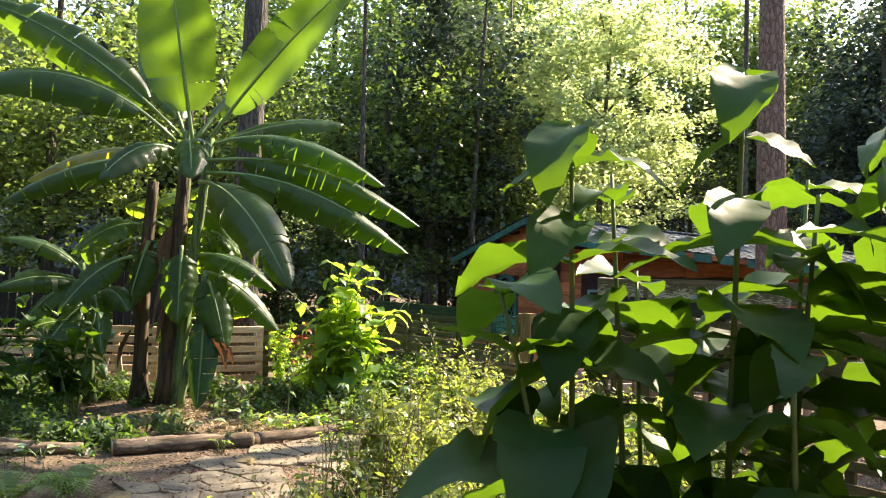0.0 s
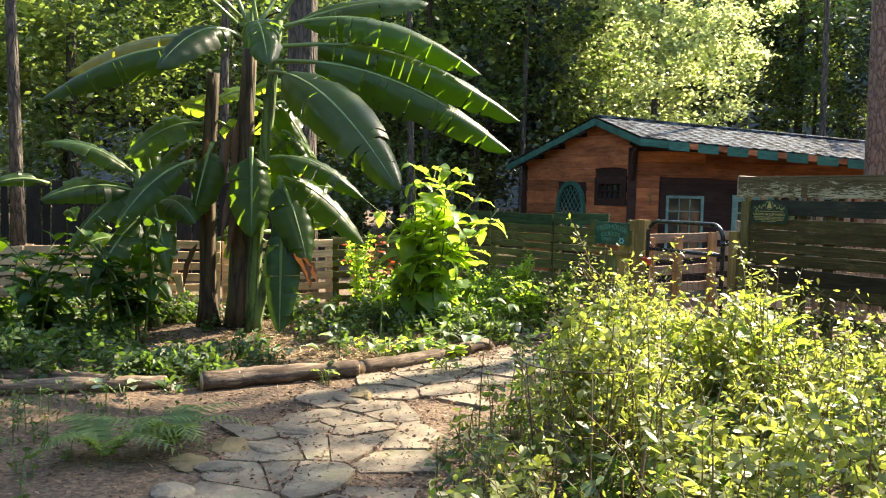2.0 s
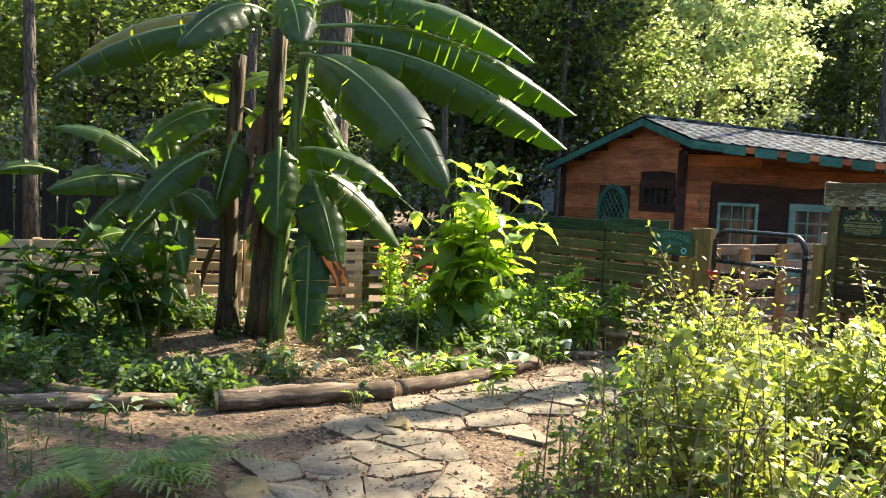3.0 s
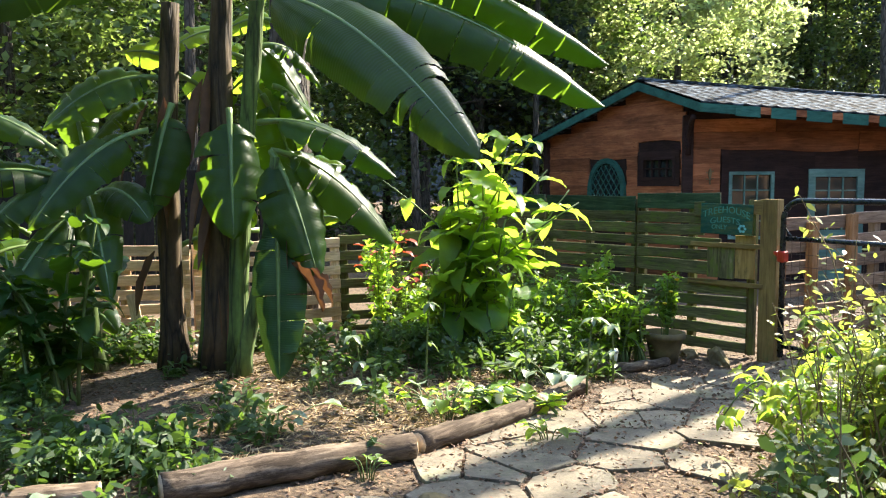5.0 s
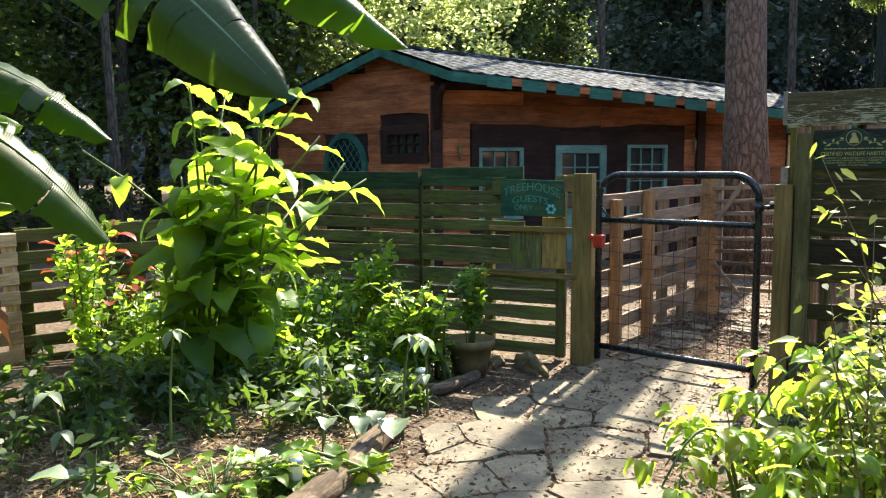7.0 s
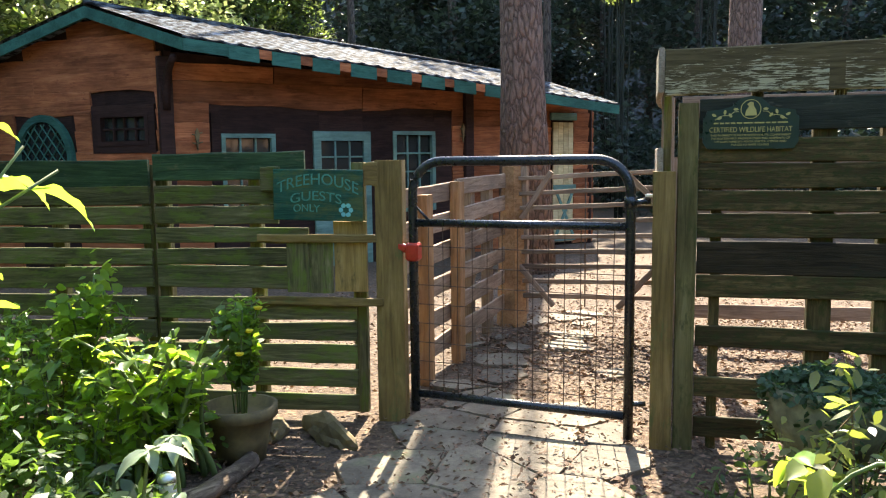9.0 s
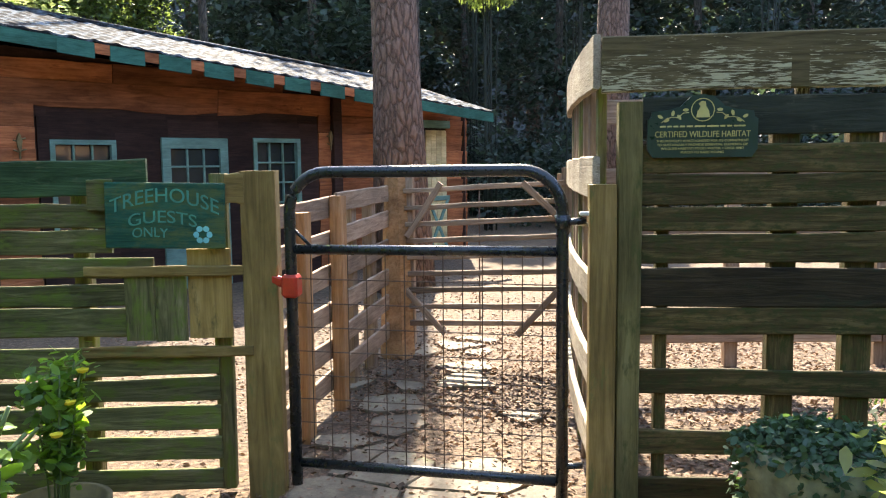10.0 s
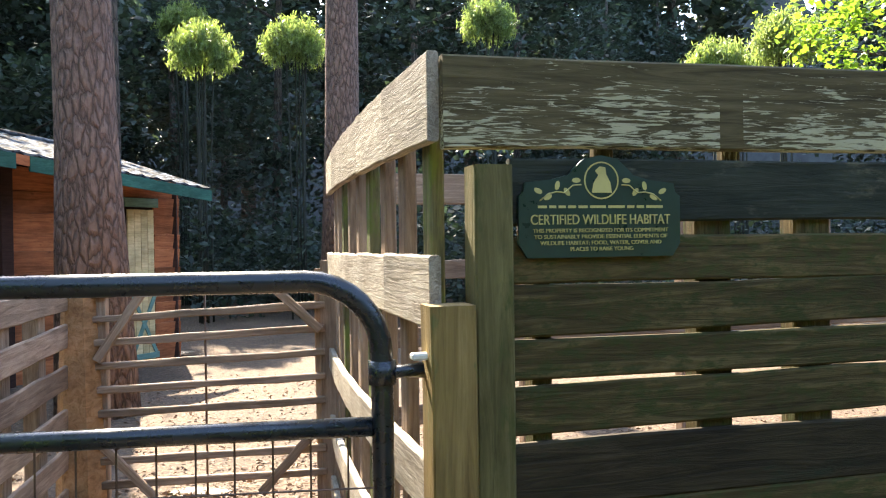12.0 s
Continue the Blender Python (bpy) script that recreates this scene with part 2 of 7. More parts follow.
TREATED = wood("pressure_treated_post", (0.10, 0.064, 0.020), (0.205, 0.138, 0.046), (0.31, 0.215, 0.085), grain=0.7, stain=(0.12, 0.12, 0.04), stain_amount=0.15, amount=0.1)
CEDAR = wood("orange_stained_cedar", (0.15, 0.048, 0.020), (0.32, 0.115, 0.048), (0.46, 0.19, 0.085), grain=0.6, stain=(0.14, 0.045, 0.02), stain_amount=0.1, amount=0.42)
BROWN = wood("dark_brown_trim", (0.018, 0.010, 0.008), (0.035, 0.018, 0.014), (0.055, 0.03, 0.022))
SAGE = wood("sage_green_trim", (0.10, 0.19, 0.16), (0.14, 0.25, 0.21), (0.18, 0.30, 0.26), amount=0.05)
TEAL = wood("teal_green_fascia", (0.022, 0.085, 0.065), (0.035, 0.125, 0.095), (0.06, 0.17, 0.13), amount=0.1)
CREAM = wood("cream_boards", (0.38, 0.30, 0.15), (0.55, 0.45, 0.24), (0.68, 0.58, 0.34), amount=0.08)
# near-black boards: the shade on the far pickets is in the colour
BLACKBOARD = wood("far_shade_toned_fence", (0.012, 0.011, 0.01), (0.022, 0.02, 0.018), (0.04, 0.036, 0.03))
PINEBARK = bark("pine_bark", (0.078, 0.047, 0.034), (0.215, 0.132, 0.094), (14, 14, 5.0), 0.03)
OAKBARK = bark("grey_brown_bark", (0.02, 0.016, 0.012), (0.10, 0.08, 0.06), (14, 14, 3.0), 0.03)
LOGBARK = wood("fallen_log_bark", (0.035, 0.024, 0.017), (0.16, 0.115, 0.08), (0.36, 0.28, 0.20), grain=0.8, stain=(0.06, 0.042, 0.028), stain_amount=0.42, rough=0.9)
ENDGRAIN = plain("log_end_grain", (0.42, 0.31, 0.19), 0.85, amount=0.35, scale=30)
SOIL = soil("leaf_litter_soil")
FLAG = stone("flagstone")
ROOF = roof_metal("roof_sheet")
GLASS = glass("window_glass")
# near-black floor colour carries the dimness of the room
DARK = plain("dim_room_tone", (0.012, 0.010, 0.009), 0.9)
GATE = plain("black_enamel_tube", (0.010, 0.014, 0.018), 0.28, 0.0, 0.3, 25, 0.05)
WIRE = plain("rusty_wire", (0.10, 0.065, 0.045), 0.6, 0.6)
RED = plain("red_plastic_latch", (0.42, 0.03, 0.015), 0.4)
ZINC = plain("zinc_hardware", (0.55, 0.55, 0.52), 0.35, 0.9)
TERRA = plain("mossy_terracotta", (0.13, 0.095, 0.04), 0.85, amount=0.5, scale=9, bumpy=0.3)
CEMENT = plain("mossy_cement", (0.21, 0.20, 0.11), 0.9, amount=0.6, scale=8, bumpy=0.4)
SIGNGREEN = plain("dark_green_enamel", (0.008, 0.030, 0.020), 0.35, amount=0.15)
SIGNGOLD = plain("pale_gold_lettering", (0.42, 0.36, 0.12), 0.5, amount=0.1)
SIGNTEAL = wood("painted_teal_sign", (0.010, 0.045, 0.033), (0.018, 0.078, 0.055), (0.05, 0.13, 0.085), stain=(0.07, 0.10, 0.04), stain_amount=0.45)
LETTERTEAL = plain("aqua_lettering", (0.045, 0.21, 0.16), 0.6, amount=0.25)
FLOWERBLUE = plain("pale_blue_paint", (0.16, 0.48, 0.50), 0.6, amount=0.2)
SOLARWHITE = plain("clouded_plastic", (0.62, 0.62, 0.56), 0.4, amount=0.1)
DRYLEAF = leaf("dry_leaf", (0.12, 0.060, 0.028), (0.12, 0.050, 0.018), 0.7, 0.25, "island", 0.4)
LITTER = leaf("litter_leaf", (0.17, 0.10, 0.06), (0.14, 0.08, 0.04), 0.8, 0.12, "island", 0.55)
STRAW = leaf("dry_straw", (0.30, 0.225, 0.12), (0.25, 0.17, 0.07), 0.7, 0.2, "island", 0.5)
BANANA = leaf("banana_blade", (0.013, 0.038, 0.010), (0.20, 0.36, 0.02), 0.36, 0.42, "object", 0.16, 9, spec=0.28)
# shaded copy of the banana blade: less glow, for the low hanging leaf
BANANA_SHADE = leaf("banana_blade_shade_toned", (0.022, 0.060, 0.018), (0.05, 0.10, 0.012), 0.38, 0.15, "object", 0.16, 9, spec=0.28)
BANANA_YOUNG = leaf("banana_blade_young", (0.05, 0.12, 0.02), (0.42, 0.62, 0.04), 0.4, 0.6, "object", 0.25, 9)
BANANA_OLD = leaf("banana_blade_old", (0.10, 0.12, 0.03), (0.42, 0.42, 0.03), 0.45, 0.42, "object", 0.2, 6, (0.20, 0.14, 0.04))
def vein(m, strength=0.18):
    """Fine cross veins along a banana blade, from its own length coordinate."""
    nt = m.node_tree
    uv = nt.nodes.new("ShaderNodeUVMap")
    w = nt.nodes.new("ShaderNodeTexWave")
    w.bands_direction = "X"
    w.inputs["Scale"].default_value = 34.0
    w.inputs["Distortion"].default_value = 0.6
    nt.links.new(uv.outputs[0], w.inputs["Vector"])
    b = nt.nodes["Principled BSDF"]
    bump(nt, b, w.outputs["Fac"], strength, 0.006)


vein(BANANA)
vein(BANANA_OLD)
vein(BANANA_SHADE)
MIDRIB = plain("banana_midrib", (0.11, 0.175, 0.045), 0.5)
BANANASTEM = bark("banana_stem_sheath", (0.014, 0.010, 0.006), (0.085, 0.056, 0.026), (10, 10, 0.8), 0.02)
BANANAGREEN = bark("banana_green_stem", (0.03, 0.045, 0.012), (0.11, 0.17, 0.04), (12, 12, 0.9), 0.008)
BIGLEAF = leaf("large_soft_leaf", (0.085, 0.17, 0.03), (0.52, 0.74, 0.06), 0.45, 0.58, "object", 0.22, 12)
NEARLEAF = leaf("dark_broad_leaf", (0.017, 0.050, 0.011), (0.14, 0.27, 0.012), 0.5, 0.32, "object", 0.2, 10, spec=0.16)
WEED = leaf("weed_leaf", (0.145, 0.17, 0.055), (0.46, 0.54, 0.08), 0.45, 0.5, "island", 0.35)
COVER = leaf("ground_cover_leaf", (0.042, 0.080, 0.026), (0.17, 0.29, 0.035), 0.5, 0.40, "island", 0.4)
FERN = leaf("fern_frond", (0.09, 0.15, 0.04), (0.30, 0.42, 0.05), 0.6, 0.4, "island", 0.3)
IVY = leaf("trailing_leaf", (0.045, 0.085, 0.04), (0.12, 0.22, 0.05), 0.55, 0.3, "island", 0.35)
SHRUB = leaf("shrub_leaf", (0.07, 0.14, 0.03), (0.36, 0.58, 0.04), 0.45, 0.45, "island", 0.35)
TREELEAF = leaf("tree_leaf", (0.055, 0.092, 0.036), (0.24, 0.36, 0.06), 0.36, 0.42, "island", 0.5)
# leaf colour raised so the tree reads as sunlit
TREEPALE = leaf("sunlight_toned_pale_leaf", (0.25, 0.30, 0.17), (0.68, 0.78, 0.32), 0.35, 0.56, "island", 0.4)
# lighter copy of the tree leaf: patches of sun put into the colour
TREELIGHT = leaf("sunlit_tone_tree_leaf", (0.10, 0.14, 0.05), (0.32, 0.44, 0.09), 0.36, 0.45, "island", 0.45)
# dark copy of the tree leaf: woodland shade and bluish haze as colour
TREESHADE = leaf("shade_toned_tree_leaf", (0.042, 0.060, 0.050), (0.07, 0.11, 0.05), 0.55, 0.32, "island", 0.45, spec=0.22)
BAMBOO = leaf("bamboo_leaf", (0.09, 0.14, 0.055), (0.36, 0.48, 0.10), 0.45, 0.45, "island", 0.35)
STALK = plain("green_stalk", (0.09, 0.13, 0.035), 0.6)
DRYSTALK = plain("dry_stalk", (0.15, 0.105, 0.05), 0.8)
# near-black so the sunlit culms sink into the shade behind
CULM = plain("shade_toned_culm", (0.014, 0.019, 0.010), 0.7)
BACKWOODS = plain("distant_woods_haze", (0.022, 0.030, 0.028), 1.0, amount=0.7, scale=0.9)
# faint blue emission stands in for haze over the far woods
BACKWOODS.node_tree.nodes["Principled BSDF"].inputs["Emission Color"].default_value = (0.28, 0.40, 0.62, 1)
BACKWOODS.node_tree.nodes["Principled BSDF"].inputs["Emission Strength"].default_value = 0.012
YELLOW = plain("yellow_petal", (0.75, 0.55, 0.03), 0.6)


# ---------------------------------------------------------------- mesh helpers
def mesh_of(name, verts, faces, mats=(), smooth=False):
    me = bpy.data.meshes.new(name)
    me.from_pydata([tuple(v) for v in verts], [], [tuple(f) for f in faces])
    for m in mats:
        me.materials.append(m)
    if smooth:
        me.shade_smooth()
    return me


def quads_mesh(name, V, mat, smooth=False):
    """One mesh from an array of separate polygons, shape (count, corners, 3)."""
    n, k, _ = V.shape
    me = bpy.data.meshes.new(name)
    me.vertices.add(n * k)
    me.vertices.foreach_set("co", V.astype(np.float32).ravel())
    me.loops.add(n * k)
    me.loops.foreach_set("vertex_index", np.arange(n * k, dtype=np.int32))
    me.polygons.add(n)
    me.polygons.foreach_set("loop_start", np.arange(0, n * k, k, dtype=np.int32))
    me.update(calc_edges=True)
    me.materials.append(mat)
    if smooth:
        me.shade_smooth()
    return me


def put(name, me, parent=None, m=None, label=""):
    ob = new(name, me)
    if parent:
        ob.parent = parent
    if m is not None:
        ob.matrix_basis = m
    if label:
        tagged(ob, label)
    return ob


def part(name, bm, material, parent, label="", m=None, smooth=False):
    me = bpy.data.meshes.new(name)
    bm.to_mesh(me)
    bm.free()
    me.materials.append(material)
    if smooth:
        me.shade_smooth()
    return put(name, me, parent, m, label)


def thing(name, x, y, z, label, category, group="", rz=0.0, kind=""):
    ob = new(name)
    ob.empty_display_size = 0.1
    ob.matrix_basis = pose(x, y, z, 0, 0, rz)
    return tagged(ob, label, category, group, kind)


def bevel_box(sx, sy, sz, b=0.006, base=False):
    bm = bmesh.new()
    bmesh.ops.create_cube(bm, size=1.0)
    for v in bm.verts:
        v.co = Vector((v.co.x * sx, v.co.y * sy, (v.co.z + (0.5 if base else 0)) * sz))
    if b:
        bmesh.ops.bevel(bm, geom=bm.edges[:], offset=b, segments=1, affect="EDGES")
    return bm


def board_mesh(name, L, h, t, mat, seed, wav=0.004, bow=0.0, n=7, ragged=0.0):
    """A board along +x from the origin, h high about z = 0, t thick about y = 0: chamfered, a little uneven."""
    rng = random.Random(seed)
    c = min(0.005, t * 0.25)
    V, Fc = [], []
    ph = rng.random() * 6
    for i in range(n):
        u = i / (n - 1)
        x = L * u
        top = h / 2 + rng.uniform(-wav, wav)
        bot = -h / 2 + rng.uniform(-wav, wav)
        if ragged:
            bot += ragged * (math.sin(ph + u * L * 2.3) + 0.6 * math.sin(2 * ph + u * L * 5.1))
        sag = bow * (1 - (2 * u - 1) ** 2)
        for y, z in ((-t / 2 + c, bot), (-t / 2, bot + c), (-t / 2, top - c), (-t / 2 + c, top), (t / 2 - c, top), (t / 2, top - c), (t / 2, bot + c), (t / 2 - c, bot)):
            V.append((x, y, z + sag))
    for i in range(n - 1):
        for k in range(8):
            a, b2 = i * 8 + k, i * 8 + (k + 1) % 8
            Fc.append((a, a + 8, b2 + 8, b2))
    Fc.append(tuple(range(8)))
    Fc.append(tuple(range(n * 8 - 1, n * 8 - 9, -1)))
    return mesh_of(name, V, Fc, (mat,))


def tube(path, radii, sides=8, cap=True):
    """Vertices and faces of a tube along a list of points."""
    P = [Vector(p) for p in path]
    V, Fc = [], []
    up = Vector((0, 0, 1))
    for i, p in enumerate(P):
        d = (P[min(i + 1, len(P) - 1)] - P[max(i - 1, 0)]).normalized()
        a = d.cross(up if abs(d.z) < 0.9 else Vector((1, 0, 0))).normalized()
        b2 = d.cross(a).normalized()
        r = radii[i] if isinstance(radii, (list, tuple)) else radii
        for k in range(sides):
            th = 2 * math.pi * k / sides
            V.append(p + a * (r * math.cos(th)) + b2 * (r * math.sin(th)))
    for i in range(len(P) - 1):
        for k in range(sides):
            q = (k + 1) % sides
            Fc.append((i * sides + k, i * sides + q, (i + 1) * sides + q, (i + 1) * sides + k))
    if cap:
        Fc.append(tuple(range(sides - 1, -1, -1)))
        Fc.append(tuple((len(P) - 1) * sides + k for k in range(sides)))
    return V, Fc


def tube_part(name, path, radii, mat, parent, sides=8, label="", smooth=True):
    return put(name, mesh_of(name, *tube(path, radii, sides), (mat,), smooth), parent, None, label)


def bezier(a, c, b2, n):
    a, c, b2 = Vector(a), Vector(c), Vector(b2)
    return [a * (1 - u) ** 2 + c * (2 * u * (1 - u)) + b2 * u * u for u in [i / (n - 1) for i in range(n)]]


def turned(profile, sides=20):
    """A turned body from (radius, height) pairs."""
    V, Fc = [], []
    for r, z in profile:
        for k in range(sides):
            th = 2 * math.pi * k / sides
            V.append((r * math.cos(th), r * math.sin(th), z))
    for i in range(len(profile) - 1):
        for k in range(sides):
            q = (k + 1) % sides
            Fc.append((i * sides + k, i * sides + q, (i + 1) * sides + q, (i + 1) * sides + k))
    Fc.append(tuple(range(sides - 1, -1, -1)))
    return V, Fc


def ground_z(x, y):
    """Height of the ground: nearly level by the gate, a little higher where the walk begins."""
    a = max(0.0, min(1.0, (5.0 - y) / 5.0))
    bank = 0.10 * math.exp(-((x + 3.2) ** 2 + (y - 10.2) ** 2) / 3.0)
    far = max(0.0, math.hypot(x - 1, y - 9) - 18) * 0.015
    return 0.22 * a * a * (3 - 2 * a) + bank + min(far, 1.5) + 0.02 * noise.noise(Vector((x * 0.8, y * 0.8, 0.3)))


def blade_mesh(name, mat, L, W, droop=0.3, fold=0.2, wav=0.04, seed=0, rows=8, tip=1.6, base=0.7):
    """A broad leaf along +x with a fold along its middle, a droop and wavy edges."""
    rng = random.Random(seed)
    V, Fc = [], []
    x = z = 0.0
    for i in range(rows):
        u = i / (rows - 1)
        w = 0.5 * W * (math.sin(math.pi * min(1, u ** base)) ** 0.8 if u < 1 else 0) * (1 - 0.25 * u ** tip) + 0.002
        ang = 0.25 - droop * 2.0 * u
        if i:
            x += L / (rows - 1) * math.cos(ang)
            z += L / (rows - 1) * math.sin(ang)
        r1, r2 = rng.uniform(-wav, wav) * W, rng.uniform(-wav, wav) * W
        V += [(x, -w, z + w * fold + r1), (x, -0.5 * w, z + 0.32 * w * fold + 0.3 * r1), (x, 0, z - 0.02 * W), (x, 0.5 * w, z + 0.32 * w * fold + 0.3 * r2), (x, w, z + w * fold + r2)]
    for i in range(rows - 1):
        for k in range(4):
            a = i * 5 + k
            Fc.append((a, a + 1, a + 6, a + 5))
    return mesh_of(name, V, Fc, (mat,), True)


def scatter_leaves(rng, centres, size, spread=0.0, flat=0.5, corners=4, slim=1.0):
    """Small folded leaves, one for each centre: shape (count, 4, 3)."""
    n = len(centres)
    c = np.asarray(centres) + rng.normal(0, 1, (n, 3)) * spread
    d = rng.normal(0, 1, (n, 3)) * np.array([1, 1, flat])
    d /= np.linalg.norm(d, axis=1)[:, None]
    up = rng.normal(0, 1, (n, 3)) * 0.6 + np.array([0, 0, 1.0])
    s = np.cross(d, up)
    s /= np.linalg.norm(s, axis=1)[:, None] + 1e-9
    L = size * rng.uniform(0.6, 1.3, n)[:, None]
    w = L * slim * rng.uniform(0.28, 0.42, n)[:, None]
    if corners == 6:
        dip = np.array([0, 0, 0.10]) * L
        return np.stack([c - d * L * 0.5, c + s * w * 0.85 - d * L * 0.22, c + s * w * 0.8 + d * L * 0.12 - dip * 0.5, c + d * L * 0.5 - dip * 1.6, c - s * w * 0.8 + d * L * 0.12 - dip * 0.5, c - s * w * 0.85 - d * L * 0.22], 1)
    return np.stack([c - d * L * 0.5, c + s * w - d * L * 0.05, c + d * L * 0.5 - np.array([0, 0, 0.12]) * L, c - s * w - d * L * 0.05], 1)


# ---------------------------------------------------------------- ground and distance
def axis_lines(lo, hi, step, reach):
    inner = list(np.arange(lo, hi + 1e-6, step))
    out = [lo - d for d in reach[::-1]] + inner + [hi + d for d in reach]
    return out


GX = axis_lines(-10.0, 14.0, 0.25, [1.5, 4, 8, 14, 24, 45, 90, 200, 500, 1500])
GY = axis_lines(-3.0, 20.0, 0.25, [1.5, 4, 8, 14, 24, 45, 90, 200, 500, 1500])
gv = [(x, y, ground_z(x, y)) for y in GY for x in GX]
gf = [(j * len(GX) + i, j * len(GX) + i + 1, (j + 1) * len(GX) + i + 1, (j + 1) * len(GX) + i) for j in range(len(GY) - 1) for i in range(len(GX) - 1)]
tagged(put("ground", mesh_of("ground", gv, gf, (SOIL,), True)), "brown soil strewn with bark chips and leaf litter", "ground", kind="structure")


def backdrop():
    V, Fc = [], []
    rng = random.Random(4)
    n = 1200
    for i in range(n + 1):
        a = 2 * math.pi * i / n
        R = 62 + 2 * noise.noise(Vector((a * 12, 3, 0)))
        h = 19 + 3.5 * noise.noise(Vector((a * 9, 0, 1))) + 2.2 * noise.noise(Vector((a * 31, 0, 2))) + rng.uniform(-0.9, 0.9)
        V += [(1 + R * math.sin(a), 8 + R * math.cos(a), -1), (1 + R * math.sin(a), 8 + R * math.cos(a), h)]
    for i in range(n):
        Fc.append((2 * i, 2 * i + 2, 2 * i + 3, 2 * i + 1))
    tagged(put("backdrop", mesh_of("backdrop", V, Fc, (BACKWOODS,))), "distant dark line of woodland with a faint blue haze glow", "woods", kind="structure")


backdrop()


# ---------------------------------------------------------------- cabin
C = Vector((2.33, 16.6, 0))
FD = Vector((0.993, -0.118, 0)).normalized()
GD = Vector((-0.46, 0.888, 0)).normalized()
FRONT = 6.64
GAB = 3.65


def frame_matrix(origin, along, z=0.0):
    """Local x along a wall, local y out of its far side, local z up."""
    a = math.atan2(along.y, along.x)
    return Matrix.Translation((origin.x, origin.y, z)) @ Matrix.Rotation(a, 4, "Z")


def front_top(u):
    return 2.62 - 0.058 * u


def gable_top(u):
    return 2.72 + 0.42 * (u / 0.9) if u < 0.9 else 3.10 - 0.27 * (u - 0.9)


cabin = thing("cabin", C.x, C.y, 0, "small cabin with orange-stained live-edge boards, brown posts and a metal roof", "cabin")
INV = Matrix.Translation((-C.x, -C.y, 0))


def cabin_part(name, me, m, parent=None, label=""):
    ob = put(name, me, parent or cabin, None, label)
    ob.matrix_basis = (INV @ m) if parent is None else m
    return ob


def box_mesh(name, a, b2, y0, y1, lo, ta, tb, mat):
    V = []
    for y in (y0, y1):
        V += [(a, y, lo), (b2, y, lo), (b2, y, tb), (a, y, ta)]
    return mesh_of(name, V, [(0, 1, 2, 3), (7, 6, 5, 4), (0, 4, 5, 1), (3, 2, 6, 7), (1, 5, 6, 2), (0, 3, 7, 4)], (mat,))


def wall_slab(name, M, length, top, holes, y0=0.0, y1=0.12, base=-0.3, start=0.0):
    """An inner wall of separate panels and lintels round its openings."""
    cuts = sorted({start, length, *[v for h in holes for v in h[:2]], *([0.9] if name == "gable_panel" else [])})
    for a, b2 in zip(cuts, cuts[1:]):
        mid = 0.5 * (a + b2)
        spans = [(base, None)]
        for h in holes:
            if h[0] - 1e-6 <= mid <= h[1] + 1e-6:
                spans = [(base, h[2]), (h[3], None)]
        for lo, hi in spans:
            ta, tb = (top(a), top(b2)) if hi is None else (hi, hi)
            cabin_part(name, box_mesh(name, a, b2, y0, y1, lo, ta, tb, BROWN), M)


MF = frame_matrix(C, FD)
MG = frame_matrix(C, GD)
FRONT_HOLES = [(0.61, 1.285, 0.65, 1.69), (1.88, 2.50, 0.78, 1.64), (2.95, 3.62, 0.65, 1.735)]
GABLE_HOLES = [(0.22, 0.98, 1.56, 1.94), (1.44, 2.28, 0.95, 1.50)]
BACK0 = C + GD * GAB
EAST0 = C + FD * FRONT
wall_slab("wall_panel", MF, FRONT, front_top, FRONT_HOLES)
wall_slab("gable_panel", MG, GAB, gable_top, GABLE_HOLES, 0.0, -0.12)
wall_slab("wall_panel", frame_matrix(BACK0, FD), 6.6, lambda u: 2.1, [])
wall_slab("wall_panel", frame_matrix(EAST0, GD), GAB, lambda u: 2.05 + 0.3 * (1 - abs(u - 1.2) / 2.5), [])
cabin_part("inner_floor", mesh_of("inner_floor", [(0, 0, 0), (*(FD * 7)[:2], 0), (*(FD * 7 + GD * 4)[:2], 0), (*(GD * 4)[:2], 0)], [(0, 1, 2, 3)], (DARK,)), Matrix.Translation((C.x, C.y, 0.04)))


def planks(side, along, M, length, top, blocks, sign, seed):
    """Live-edge boards in courses, broken round the blocks (u0, u1, z0, z1)."""
    rng = random.Random(seed)
    z = 0.02
    k = 0
    while z < 3.2:
        h = rng.uniform(0.17, 0.27)
        zm = z + h / 2
        spans = [(0.02, length - 0.02)]
        for b0, b1, z0, z1 in blocks:
            if z0 - 0.04 < zm < z1 + 0.04:
                nxt = []
                for s0, s1 in spans:
                    if b1 <= s0 or b0 >= s1:
                        nxt.append((s0, s1))
                    else:
                        if b0 - s0 > 0.06:
                            nxt.append((s0, b0))
                        if s1 - b1 > 0.06:
                            nxt.append((b1, s1))
                spans = nxt
        for s0, s1 in spans:
            # clip by the roof line
            us = [u for u in np.linspace(s0, s1, 40) if top(u) > z + 0.7 * h]
            if len(us) < 3:
                continue
            a, b2 = us[0], us[-1]
            pieces = [(a, b2)]
            if b2 - a > 3.0:
                c = a + (b2 - a) * rng.uniform(0.35, 0.65)
                pieces = [(a, c - 0.004), (c + 0.004, b2)]
            for p0, p1 in pieces:
                k += 1
                me = board_mesh("plank", p1 - p0, h + 0.03, 0.028, CEDAR, seed * 100 + k, 0.006, 0, max(5, int((p1 - p0) * 7)), 0.022)
                cabin_part("plank", me, M @ Matrix.Translation((p0, sign * (0.016 + 0.004 * (k % 2)), zm)) @ Matrix.Rotation(radians(6 * -sign), 4, "X"))
        z += h


